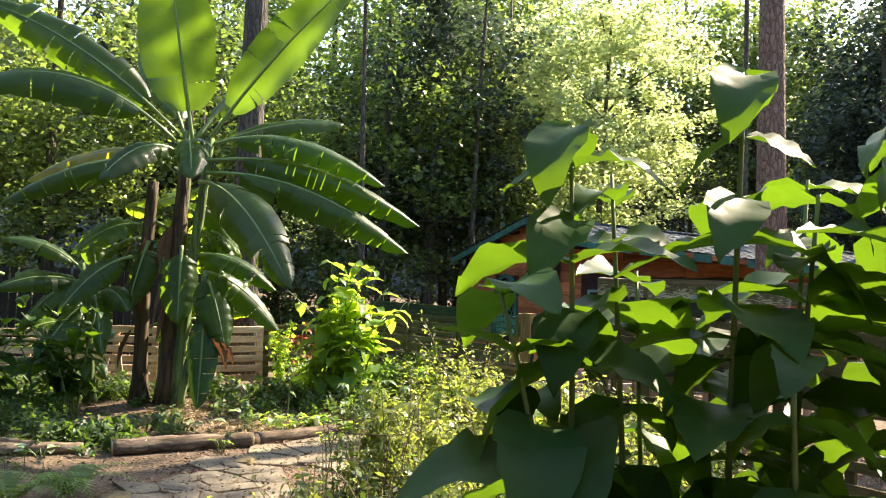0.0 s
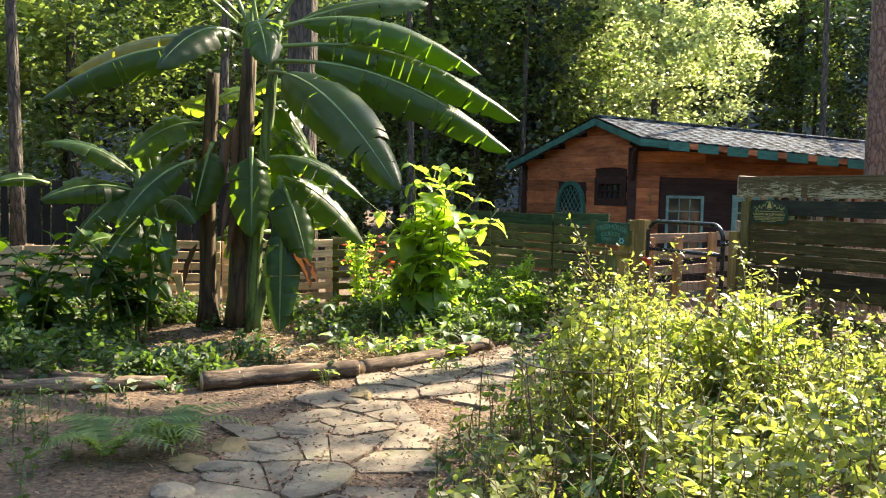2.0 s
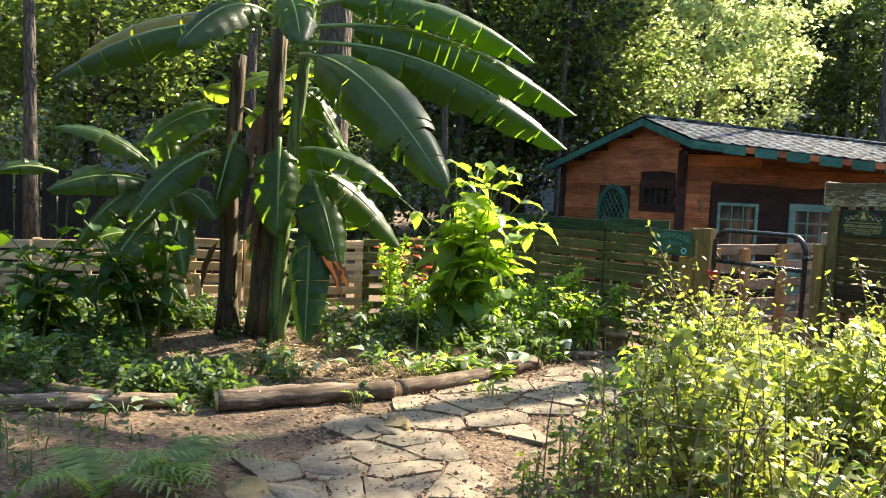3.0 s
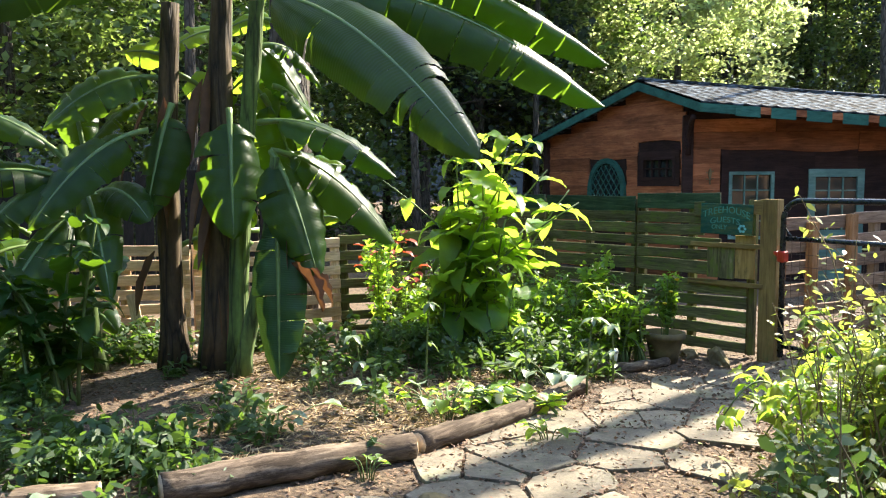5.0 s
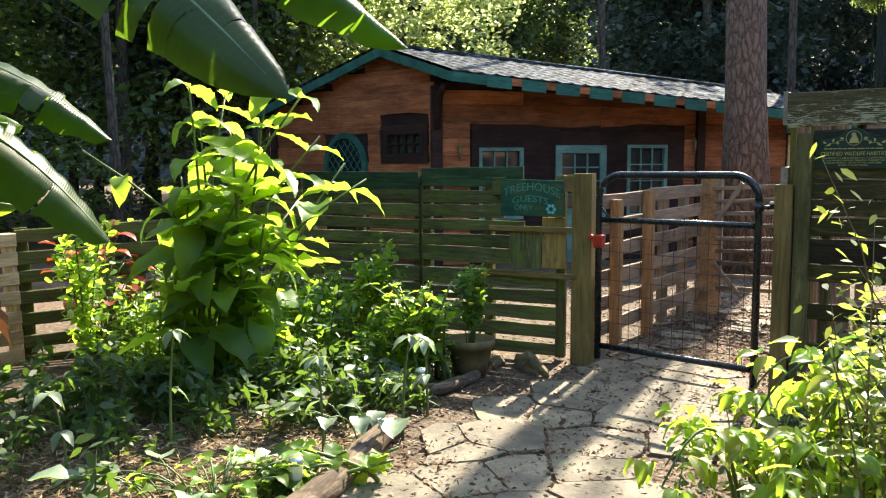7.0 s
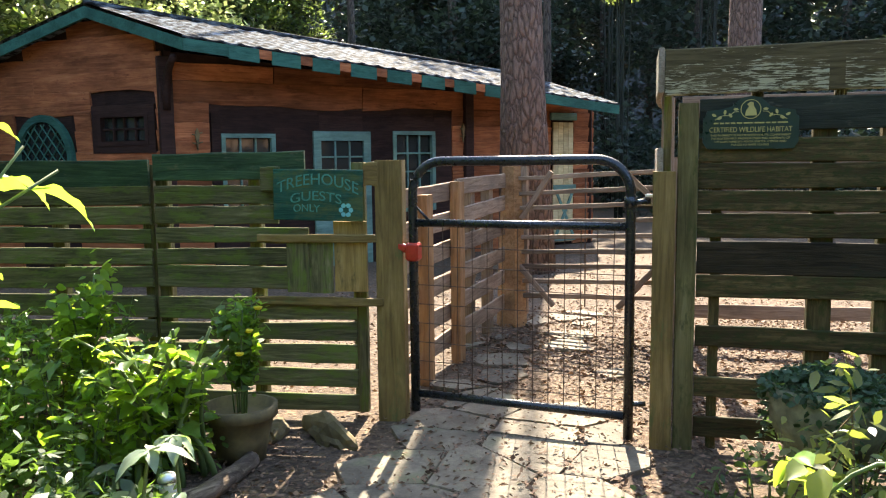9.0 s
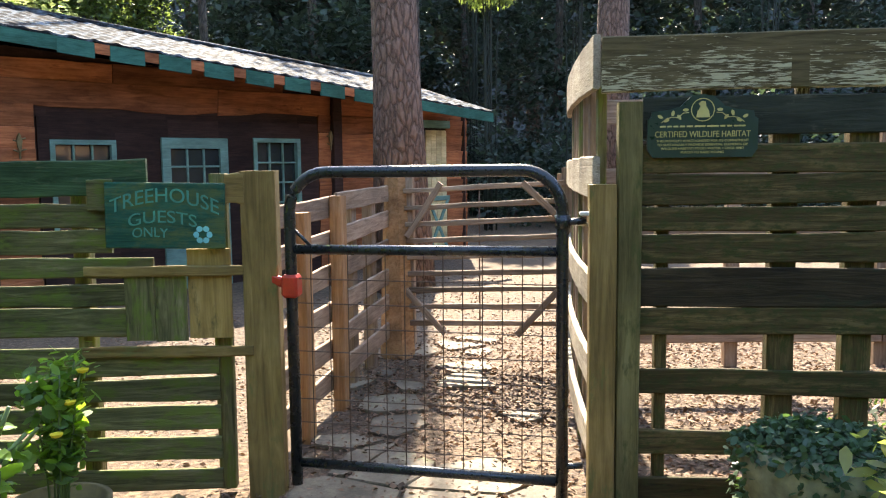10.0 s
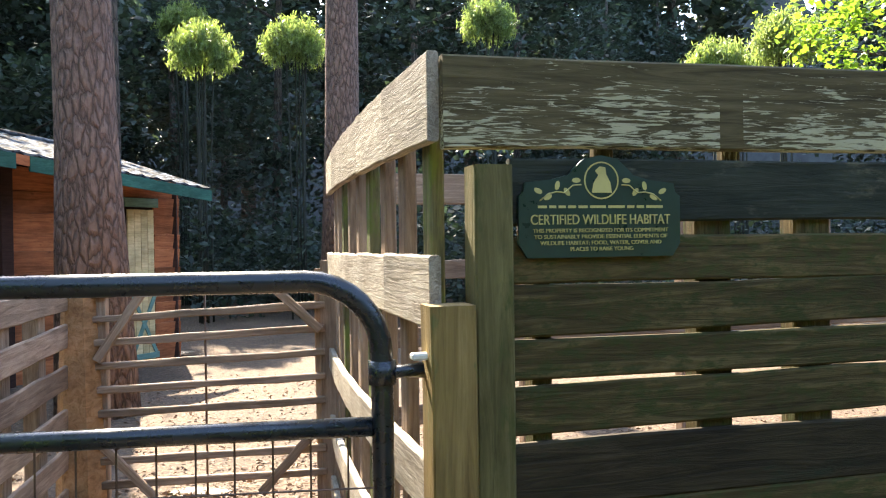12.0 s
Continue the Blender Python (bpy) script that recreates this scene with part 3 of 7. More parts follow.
planks("front", FD, MF, FRONT, front_top, [(0.48, 3.92, 0.0, 1.945), (5.74, 6.20, 0.0, 2.04)], -1, 11)
planks("gable", GD, MG, GAB, gable_top, [(0.12, 1.10, 1.46, 2.04), (1.36, 2.36, 0.0, 1.9)], 1, 12)


def window_unit(M, u0, u1, z0, z1, cols, rows_, sign, mat=SAGE, name="window"):
    """A framed window with glazing bars and panes."""
    w = u1 - u0
    h = z1 - z0
    e = put(name, mesh_of("window_frame", [], []), cabin)
    fw = 0.05
    bm = bmesh.new()
    for cx, cz, sx, sz in ((w / 2, fw / 2, w, fw), (w / 2, h - fw / 2, w, fw), (fw / 2, h / 2, fw, h - 2 * fw), (w - fw / 2, h / 2, fw, h - 2 * fw)):
        r = bmesh.ops.create_cube(bm, size=1.0)
        for v in r["verts"]:
            v.co = Vector((cx + v.co.x * sx, sign * 0.03 + v.co.y * 0.07, cz + v.co.z * sz))
    bm.to_mesh(e.data)
    bm.free()
    e.data.materials.append(mat)
    e.matrix_basis = INV @ M @ Matrix.Translation((u0, 0, z0))
    iw, ih = w - 2 * fw, h - 2 * fw
    for i in range(1, cols):
        part("glazing_bar", bevel_box(0.022, 0.03, ih, 0.003), mat, e, "", Matrix.Translation((fw + iw * i / cols, sign * 0.02, h / 2)))
    for j in range(1, rows_):
        part("glazing_bar", bevel_box(iw, 0.028, 0.022, 0.003), mat, e, "", Matrix.Translation((w / 2, sign * 0.021, fw + ih * j / rows_)))
    for i in range(cols):
        for j in range(rows_):
            part("pane", bevel_box(iw / cols - 0.02, 0.004, ih / rows_ - 0.02, 0), GLASS, e, "", Matrix.Translation((fw + iw * (i + 0.5) / cols, 0.0, fw + ih * (j + 0.5) / rows_)))
    return e


def casing(M, u0, u1, z0, z1, w, sign, mat=BROWN, out=0.03):
    bm = bmesh.new()
    for a0, a1, b0, b1 in ((u0 - w, u1 + w, z1, z1 + w), (u0 - w, u1 + w, z0 - w, z0), (u0 - w, u0, z0, z1), (u1, u1 + w, z0, z1)):
        r = bmesh.ops.create_cube(bm, size=1.0)
        for v in r["verts"]:
            v.co = Vector(((a0 + a1) / 2 + v.co.x * (a1 - a0), sign * out + v.co.y * 0.05, (b0 + b1) / 2 + v.co.z * (b1 - b0)))
    o = part("casing", bm, mat, cabin, "dark brown board surround")
    o.matrix_basis = INV @ M
    return o


# brown boarded surround that carries the two windows and the door
wall_slab("surround_board", MF, 3.90, lambda u: 1.925, FRONT_HOLES, -0.045, -0.001, 0.0, 0.50)
window_unit(MF, 0.61, 1.285, 0.65, 1.69, 3, 4, -1)
window_unit(MF, 2.95, 3.62, 0.65, 1.735, 3, 4, -1)
window_unit(MG, 0.22, 0.98, 1.56, 1.94, 4, 2, 1, BROWN)
casing(MG, 0.22, 0.98, 1.56, 1.94, 0.09, 1)


def cabin_door():
    w, h = 0.81, 1.725
    d = put("door", mesh_of("door", [], []), cabin, INV @ MF @ Matrix.Translation((1.785, -0.06, 0.0)), "sage green half-glazed cabin door")
    bm = bmesh.new()
    for cx, cz, sx, sz in ((0.05, h / 2, 0.10, h), (w - 0.05, h / 2, 0.10, h), (w / 2, h - 0.06, w - 0.2, 0.12), (w / 2, 0.4, w - 0.2, 0.8)):
        r = bmesh.ops.create_cube(bm, size=1.0)
        for v in r["verts"]:
            v.co = Vector((cx + v.co.x * sx, v.co.y * 0.045, cz + v.co.z * sz))
    bm.to_mesh(d.data)
    bm.free()
    d.data.materials.append(SAGE)
    for i in range(1, 3):
        part("glazing_bar", bevel_box(0.022, 0.03, 0.8, 0.003), SAGE, d, "", Matrix.Translation((0.10 + 0.61 * i / 3, 0, 1.2)))
    for j in range(1, 4):
        part("glazing_bar", bevel_box(0.61, 0.028, 0.022, 0.003), SAGE, d, "", Matrix.Translation((w / 2, 0.001, 0.8 + 0.8 * j / 4)))
    for i in range(3):
        for j in range(4):
            part("pane", bevel_box(0.185, 0.004, 0.18, 0), GLASS, d, "", Matrix.Translation((0.10 + 0.61 * (i + 0.5) / 3, 0.01, 0.8 + 0.2 * (j + 0.5))))
    part("door_knob", bevel_box(0.05, 0.06, 0.05, 0.015), ZINC, d, "metal door knob", Matrix.Translation((0.06, -0.05, 0.9)))


cabin_door()


def arched_window():
    u0, u1, z0, zs = 1.38, 2.34, 0.85, 1.40
    r = (u1 - u0) / 2
    cx = (u0 + u1) / 2
    a = put("arched_window", mesh_of("arched_window", [], []), cabin, INV @ MG, "arched lattice window with a teal frame")
    V, Fc = [], []
    outl = [(u0, z0)] + [(cx - r * math.cos(math.pi * i / 14), zs + r * 1.15 * math.sin(math.pi * i / 14)) for i in range(15)] + [(u1, z0)]
    inn = [(cx + (x - cx) * 0.84, z0 + 0.05 + (z - z0) * 0.88) for x, z in outl]
    for y in (0.02, 0.085):
        V += [(x, y, z) for x, z in outl] + [(x, y, z) for x, z in inn]
    n = len(outl)
    for i in range(n):
        j = (i + 1) % n
        Fc += [(2 * n + i, 2 * n + j, 3 * n + j, 3 * n + i), (j, i, n + i, n + j), (i, j, 2 * n + j, 2 * n + i), (n + j, n + i, 3 * n + i, 3 * n + j)]
    a.data = mesh_of("arched_window", V, Fc, (TEAL,))
    put("pane", mesh_of("pane", [(x, 0.042, z) for x, z in inn], [tuple(range(n))], (GLASS,)), a)
    for k in range(-4, 5):
        for s in (-1, 1):
            p = []
            x0 = cx + k * 0.14
            for t in np.linspace(-0.5, 0.5, 30):
                x, z = x0 + s * t * 0.9, 1.28 + t * 1.1
                top = zs + r * math.sqrt(max(0, 1 - ((x - cx) / r) ** 2)) * 0.95
                if abs(x - cx) < r * 0.84 and z0 + 0.06 < z < top:
                    p.append((x, 0.06, z))
            if len(p) > 2:
                tube_part("lattice_bar", [p[0], p[-1]], 0.010, TEAL, a, 4, "", False)


arched_window()


def posts_and_trim():
    for u, w, M, s, h in ((-0.02, 0.16, MF, -1, 2.55), (4.18, 0.14, MF, -1, 2.34), (3.6, 0.12, MG, 1, 2.3)):
        part("corner_post", bevel_box(w, 0.09, h, 0.008, True), BROWN, cabin, "dark brown corner post", INV @ M @ Matrix.Translation((u, s * 0.06, 0.0)))
    # curved brace under the eave at the corner
    p = bezier((-0.02, -0.10, 1.95), (-0.02, -0.10, 2.4), (-0.02, -0.46, 2.5), 7)
    o = tube_part("brace", p, 0.045, BROWN, cabin, 6)
    o.matrix_basis = INV @ MF
    # pale barn door with a cross brace
    bd = put("barn_door", mesh_of("barn_door", [], []), cabin, INV @ MF @ Matrix.Translation((5.75, -0.06, 0.05)), "cream boarded door with green cross brace")
    for k in range(4):
        part("door_board", bevel_box(0.098, 0.025, 1.84, 0.004, True), CREAM, bd, "", Matrix.Translation((0.055 + 0.102 * k, 0, 0)))
    part("lintel", bevel_box(0.52, 0.05, 0.11, 0.005), SAGE, bd, "sage green header board", Matrix.Translation((0.21, -0.01, 1.925)))
    for z in (0.05, 0.85):
        part("ledge", bevel_box(0.46, 0.02, 0.07, 0.004), SAGE, bd, "", Matrix.Translation((0.225, -0.024, z)))
    for s in (-1, 1):
        part("cross_brace", bevel_box(0.05, 0.016 + 0.004 * s, 0.86, 0.003), SAGE, bd, "", Matrix.Translation((0.225, -0.026, 0.45)) @ Matrix.Rotation(s * radians(27), 4, "Y"))


posts_and_trim()


def cabin_roof():
    out = Vector((-GD.y, GD.x, 0)) * 0.30
    E0 = Vector((2.29, 15.97, 2.71))
    P0 = Vector((1.70, 17.28, 3.17))
    B0 = Vector((0.23, 19.99, 2.34))
    E1 = E0 + FD * 6.52 + Vector((0, 0, -0.56))
    P1 = P0 + FD * 6.6 + Vector((0, 0, -0.56))
    B1 = B0 + FD * 8.0 + Vector((0, 0, -0.45))
    base = Vector((C.x, C.y, 0))

    def sheet(name, a0, a1, b0, b1, n):
        V, Fc = [], []
        for i in range(n + 1):
            u = i / n
            lift = 0.018 * (1 if i % 4 == 0 else (0.2 if i % 2 else 0.0))
            for v in (0.0, 0.5, 1.0):
                p = a0.lerp(a1, u).lerp(b0.lerp(b1, u), v) + Vector((0, 0, lift)) - base
                V.append(p)
        m = len(V)
        V += [v - Vector((0, 0, 0.022)) for v in V]
        for i in range(n):
            for k in range(2):
                q = i * 3 + k
                Fc.append((q, q + 3, q + 4, q + 1))
                Fc.append((m + q + 1, m + q + 4, m + q + 3, m + q))
            Fc.append((i * 3, m + i * 3, m + i * 3 + 3, i * 3 + 3))
            Fc.append((i * 3 + 5, m + i * 3 + 5, m + i * 3 + 2, i * 3 + 2))
        return put(name, mesh_of(name, V, Fc, (ROOF,)), cabin, None, "weathered metal roof sheet littered with dead leaves, silvery glints in its colour")

    sheet("roof", E0, E1, P0, P1, 120)
    sheet("roof", P0, P1, B0, B1, 60)
    # ridge cap
    tube_part("ridge_cap", [P0 - base + Vector((0, 0, 0.02)), P1 - base + Vector((0, 0, 0.02))], 0.035, ROOF, cabin, 6)
    drop = Vector((0, 0, -0.085))

    def barge(a, b2, h, mat, name, t=0.03):
        d = (b2 - a).normalized()
        side = Vector((d.y, -d.x, 0)).normalized() * t
        V = []
        for p in (a, b2):
            for q in (Vector((0, 0, 0)), Vector((0, 0, -h))):
                for s in (Vector((0, 0, 0)), side):
                    V.append(p + q + s - base)
        Fc = [(0, 1, 3, 2), (6, 7, 5, 4), (0, 4, 5, 1), (2, 3, 7, 6), (0, 2, 6, 4), (1, 5, 7, 3)]
        return put(name, mesh_of(name, V, Fc, (mat,)), cabin)

    dn = Vector((0, 0, -0.025))
    barge(E0 + dn, P0 + dn, 0.13, TEAL, "barge_board")
    barge(P0 + dn, B0 + dn, 0.13, TEAL, "barge_board")
    # green blocks painted along the front fascia with bare boards between
    n = 13
    for i in range(n):
        a = E0.lerp(E1, i / n) + dn
        b2 = E0.lerp(E1, (i + (0.70 if 0 < i < 9 else 1.0)) / n) + dn
        barge(a, b2, 0.15 if 0 < i < 9 else 0.13, TEAL, "fascia_block", 0.025)
        if 0 < i < 9:
            barge(b2 + Vector((0, 0.0, 0)), E0.lerp(E1, (i + 1) / n) + dn, 0.10, CEDAR, "fascia_gap", 0.018)


cabin_roof()


# ---------------------------------------------------------------- fences and gate
def fence_board(owner, M, u0, u1, z, h, mat, seed, off=0.0, tilt=0.0, t=0.022, name="slat", bow=0.0):
    me = board_mesh(name, u1 - u0, h, t, mat, seed, 0.004, bow, 6)
    return put(name, me, owner, M @ Matrix.Translation((u0, off, z)) @ Matrix.Rotation(radians(tilt), 4, "Y"))


def upright(owner, M, u, z0, z1, w, d, mat, off=0.0, name="post", lean=0.0):
    me = board_mesh(name, z1 - z0, w, d, mat, int(u * 1000) + 7, 0.002, 0, 4)
    return put(name, me, owner, M @ Matrix.Translation((u, off, z0)) @ Matrix.Rotation(radians(lean), 4, "Y") @ Matrix.Rotation(radians(-90), 4, "Y"))


def fence_thing(name, P, label, category="fence"):
    return thing(name, P[0], P[1], 0, label, category)


def local(P, d):
    return Matrix.Rotation(math.atan2(d[1], d[0]), 4, "Z")


PL, DL = (1.13, 10.75), (-0.68, 0.73)
PR, DR = (1.83, 9.55), (0.57, -0.82)


def left_fence():
    f = fence_thing("pallet_fence", PL, "mossy fence of green-painted and bare pallet boards on posts")
    M = local(PL, DL) @ Matrix.Translation((0, -0.03, 0))
    rng = random.Random(2)
    upright(f, M, -0.015, -0.02, 1.37, 0.145, 0.125, TREATED)
    s = 0
    for k, (a, b2) in enumerate(((0.10, 1.26), (1.29, 2.35), (2.38, 3.3))):
        for j, (z, h) in enumerate(((1.345, 0.145), (1.20, 0.10), (1.088, 0.096), (0.98, 0.085), (0.868, 0.088), (0.755, 0.117), (0.592, 0.12), (0.467, 0.095), (0.343, 0.10), (0.215, 0.10), (0.085, 0.09))):
            s += 1
            a2 = a
            if k == 0:
                a2 = 0.43 if j == 0 else (0.58 if j < 3 else (0.42 if j < 6 else 0.17))
            if j == 0 and k > 0:
                z -= 0.03
            fence_board(f, M, a2, b2, z + rng.uniform(-0.006, 0.006), h, GREENISH if j == 0 else MOSSY, s, 0.03 + 0.003 * (s % 2), rng.uniform(-0.5, 0.5))
    for u in (0.16, 0.72, 1.24, 1.32, 1.85, 2.33, 2.42, 3.25):
        upright(f, M, u, 0.02, 1.36, 0.07, 0.06, MOSSY, -0.012 - 0.02)
    # patched boards by the gate post
    fence_board(f, M, 0.05, 0.69, 0.966, 0.042, TREATED, 61, 0.06, -0.4, 0.02, "batten")
    fence_board(f, M, 0.02, 0.71, 0.632, 0.046, TREATED, 62, 0.066, -0.5, 0.02, "batten")
    for k, (u, w, z0, z1, m) in enumerate(((0.165, 0.175, 0.685, 1.055, OCHRE), (0.325, 0.13, 0.675, 0.95, MOSSY), (0.45, 0.12, 0.68, 0.95, MOSSY))):
        upright(f, M, u + 0.03, z0, z1, w, 0.018, m, 0.035 + 0.003 * k, "patch_board")
    fence_board(f, M, 0.04, 0.115, 1.30, 0.12, TREATED, 64, 0.045, 0, 0.04, "block")
    fence_board(f, M, 0.56, 0.66, 1.28, 0.13, MOSSY, 65, 0.055, 0, 0.03, "block")


def text_mesh(body, size, mat, width=None):
    cu = bpy.data.curves.new("lettering", "FONT")
    cu.body = body
    cu.size = size
    cu.align_x = "CENTER"
    cu.align_y = "CENTER"
    cu.extrude = 0.0015
    ob = new("lettering", cu)
    dg = bpy.context.evaluated_depsgraph_get()
    me = bpy.data.meshes.new_from_object(ob.evaluated_get(dg))
    bpy.data.objects.remove(ob)
    bpy.data.curves.remove(cu)
    if width:
        xs = [v.co.x for v in me.vertices]
        k = width / (max(xs) - min(xs))
        for v in me.vertices:
            v.co.x *= k
    me.materials.clear()
    me.materials.append(mat)
    return me


def face_matrix(P, d, u, z, off):
    """Upright plane of a sign on the camera's side of a fence: local x to the viewer's right, local y up."""
    p = Vector((P[0] + d[0] * u, P[1] + d[1] * u, z))
    s = Vector((d[0], d[1], 0)).normalized()
    n = Vector((-s.y, s.x, 0))
    if n.dot(Vector((-1.5, 6.0, 0)) - p) < 0:
        n = -n
    x = Vector((0, 0, 1)).cross(n)
    M = Matrix(((x.x, 0, n.x), (x.y, 0, n.y), (x.z, 1, n.z))).to_4x4()
    return Matrix.Translation(p + n * off) @ M


def house_sign():
    M = face_matrix(PL, DL, 0.352, 1.195, 0.046) @ Matrix.Rotation(radians(-1.2), 4, "Z")
    s = tagged(new("painted_sign", mesh_of("painted_sign", [], [])), "hand-painted teal wooden sign with aqua letters and flower", "sign")
    bm = bevel_box(0.475, 0.265, 0.018, 0.004)
    bm.to_mesh(s.data)
    bm.free()
    s.data.materials.append(SIGNTEAL)
    s.matrix_basis = M
    for body, size, w, y, m, x0 in (("TREEHOUSE", 0.082, 0.43, 0.068, LETTERTEAL, 0.0), ("GUESTS", 0.070, 0.27, -0.018, LETTERTEAL, -0.01), ("ONLY", 0.055, 0.14, -0.08, LETTERTEAL, -0.06)):
        me = text_mesh(body, size, m, w)
        for v in me.vertices:
            v.co.y += -1.1 * v.co.x ** 2
        put("lettering", me, s, Matrix.Translation((x0, y + 0.012, 0.0115)), "brushed aqua lettering")
    for k in range(6):
        V = [(0.012 * math.cos(t) + 0.026, 0.013 * math.sin(t), 0) for t in np.linspace(0, 2 * math.pi, 10)[:-1]]
        put("petal", mesh_of("petal", V, [tuple(range(9))], (FLOWERBLUE,)), s, Matrix.Translation((0.15, -0.075, 0.0115 + 0.0004 * k)) @ Matrix.Rotation(k * math.pi / 3, 4, "Z"))


def habitat_sign():
    M = face_matrix(PR, DR, 0.368, 1.505, 0.016)
    w, h = 0.40, 0.185
    half = [(w / 2, -h / 2 + 0.02), (w / 2, h * 0.20), (w / 2 - 0.012, h * 0.25), (w / 2 - 0.016, h * 0.36), (w * 0.30, h * 0.40), (w * 0.2, h * 0.46), (w * 0.16, h * 0.55), (w * 0.10, h * 0.66), (0, h * 0.70)]
    pts = [(w / 2 - 0.02, -h / 2 - 0.01)] + half
    outl = pts + [(-x, y) for x, y in pts[::-1][1:]]
    n = len(outl)
    V = [(x, y, 0) for x, y in outl] + [(x, y, 0.012) for x, y in outl]
    Fc = [tuple(range(n, 2 * n)), tuple(range(n - 1, -1, -1))] + [(i, (i + 1) % n, n + (i + 1) % n, n + i) for i in range(n)]
    s = tagged(new("habitat_sign", mesh_of("habitat_sign", V, Fc, (SIGNGREEN,))), "dark green shaped plaque with gold lettering and emblem", "sign")
    s.matrix_basis = M
    z = 0.0135

    def letters(body, size, wd, y):
        put("lettering", text_mesh(body, size, SIGNGOLD, wd), s, Matrix.Translation((0, y, z)), "gold lettering")

    letters("CERTIFIED WILDLIFE HABITAT", 0.032, 0.345, -0.018)
    for body, wd, y in (("THIS PROPERTY IS RECOGNIZED FOR ITS COMMITMENT", 0.335, -0.042), ("TO SUSTAINABLY PROVIDE ESSENTIAL ELEMENTS OF", 0.33, -0.056), ("WILDLIFE HABITAT: FOOD, WATER, COVER AND", 0.30, -0.070), ("PLACES TO RAISE YOUNG", 0.155, -0.084)):
        letters(body, 0.0125, wd, y)
    # the name line as plain bars
    for y, wd, hh in ((0.012, 0.31, 0.011),):
        rng = random.Random(int(1000 * wd) + int(y * 1e4))
        x = -wd / 2
        while x < wd / 2 - 0.005:
            L = min(rng.uniform(0.012, 0.045), wd / 2 - x)
            part("text_bar", bevel_box(L, hh * 0.55, 0.001, 0), SIGNGOLD, s, "", Matrix.Translation((x + L / 2, y, z)))
            x += L + 0.006
    ring = [(0.043 * math.cos(t), 0.043 * math.sin(t)) for t in np.linspace(0, 2 * math.pi, 29)[:-1]]
    k = len(ring)
    put("emblem_ring", mesh_of("emblem_ring", [(x, y, 0) for x, y in ring] + [(0.92 * x, 0.92 * y, 0) for x, y in ring], [(i, (i + 1) % k, k + (i + 1) % k, k + i) for i in range(k)], (SIGNGOLD,)), s, Matrix.Translation((0, 0.072, z)))
    blob = [(-0.024, -0.028), (0.026, -0.028), (0.022, -0.004), (0.012, 0.014), (0.010, 0.030), (-0.004, 0.032), (-0.016, 0.022), (-0.008, 0.012), (-0.020, -0.006)]
    put("emblem", mesh_of("emblem", [(x, y, 0) for x, y in blob], [tuple(range(len(blob)))], (SIGNGOLD,)), s, Matrix.Translation((0, 0.072, z)))
    for sx in (-1, 1):
        for j in range(5):
            x, y = sx * (0.062 + 0.023 * j), 0.062 - 0.006 * j + 0.010 * (-1) ** j
            V = [(0.011 * math.cos(t), 0.006 * math.sin(t), 0) for t in np.linspace(0, 2 * math.pi, 9)[:-1]]
            put("sprig_leaf", mesh_of("sprig_leaf", V, [tuple(range(8))], (SIGNGOLD,)), s, Matrix.Translation((x, y, z)) @ Matrix.Rotation(0.9 * j * sx, 4, "Z"))
        tube_part("sprig_stem", [(sx * (0.05 + 0.02 * j), 0.062 - 0.006 * j + 0.006 * math.sin(2.2 * j), z) for j in range(6)], 0.0015, SIGNGOLD, s, 4)


def right_fence():
    f = fence_thing("board_fence", PR, "tall board fence with flaking top rail, slate boards and mossy slats")
    M = local(PR, DR)
    o = 0.0
    W = 3.4
    upright(f, M, 0.105, -0.02, 1.61, 0.088, 0.088, OLIVEPOST, 0.0)
    fence_board(f, M, 0.0, 1.75, 1.752, 0.205, FLAKED, 201, o, -0.2, 0.035, "top_rail")
    fence_board(f, M, 1.76, W, 1.755, 0.21, FLAKED, 202, o, 0.2, 0.035, "top_rail")
    s = 210
    for j, (z, h, m) in enumerate(((1.545, 0.146, SLATE), (1.394, 0.108, GREYWOOD), (1.276, 0.112, GREYWOOD), (1.167, 0.092, GREYWOOD), (1.052, 0.108, GREYWOOD), (0.906, 0.148, DARKBOARD), (0.772, 0.104, GREYWOOD), (0.538, 0.100, GREYWOOD), (0.295, 0.098, GREYWOOD), (0.105, 0.10, GREYWOOD))):
        for a, b2 in ((0.153, 1.62), (1.63, W)):
            s += 1
            fence_board(f, M, a, b2, z + 0.007, h, m, s, o, 0.3 if j % 2 else -0.25)
    for u, w in ((0.235, 0.045), (0.683, 0.10), (0.963, 0.11), (1.58, 0.08), (1.68, 0.08), (2.3, 0.09), (3.0, 0.09)):
        upright(f, M, u, -0.02, 1.60, w, 0.06, GREYWOOD, 0.043)
    for u in (0.40, 0.74, 1.4, 2.2):
        upright(f, M, u, 1.5, 1.86, 0.05, 0.03, FLAKED, 0.036, "cleat")


left_fence()
right_fence()
house_sign()
habitat_sign()

PG = (1.20, 10.62)
DG = Vector((1.75 - 1.20, 9.62 - 10.62, 0)).normalized()


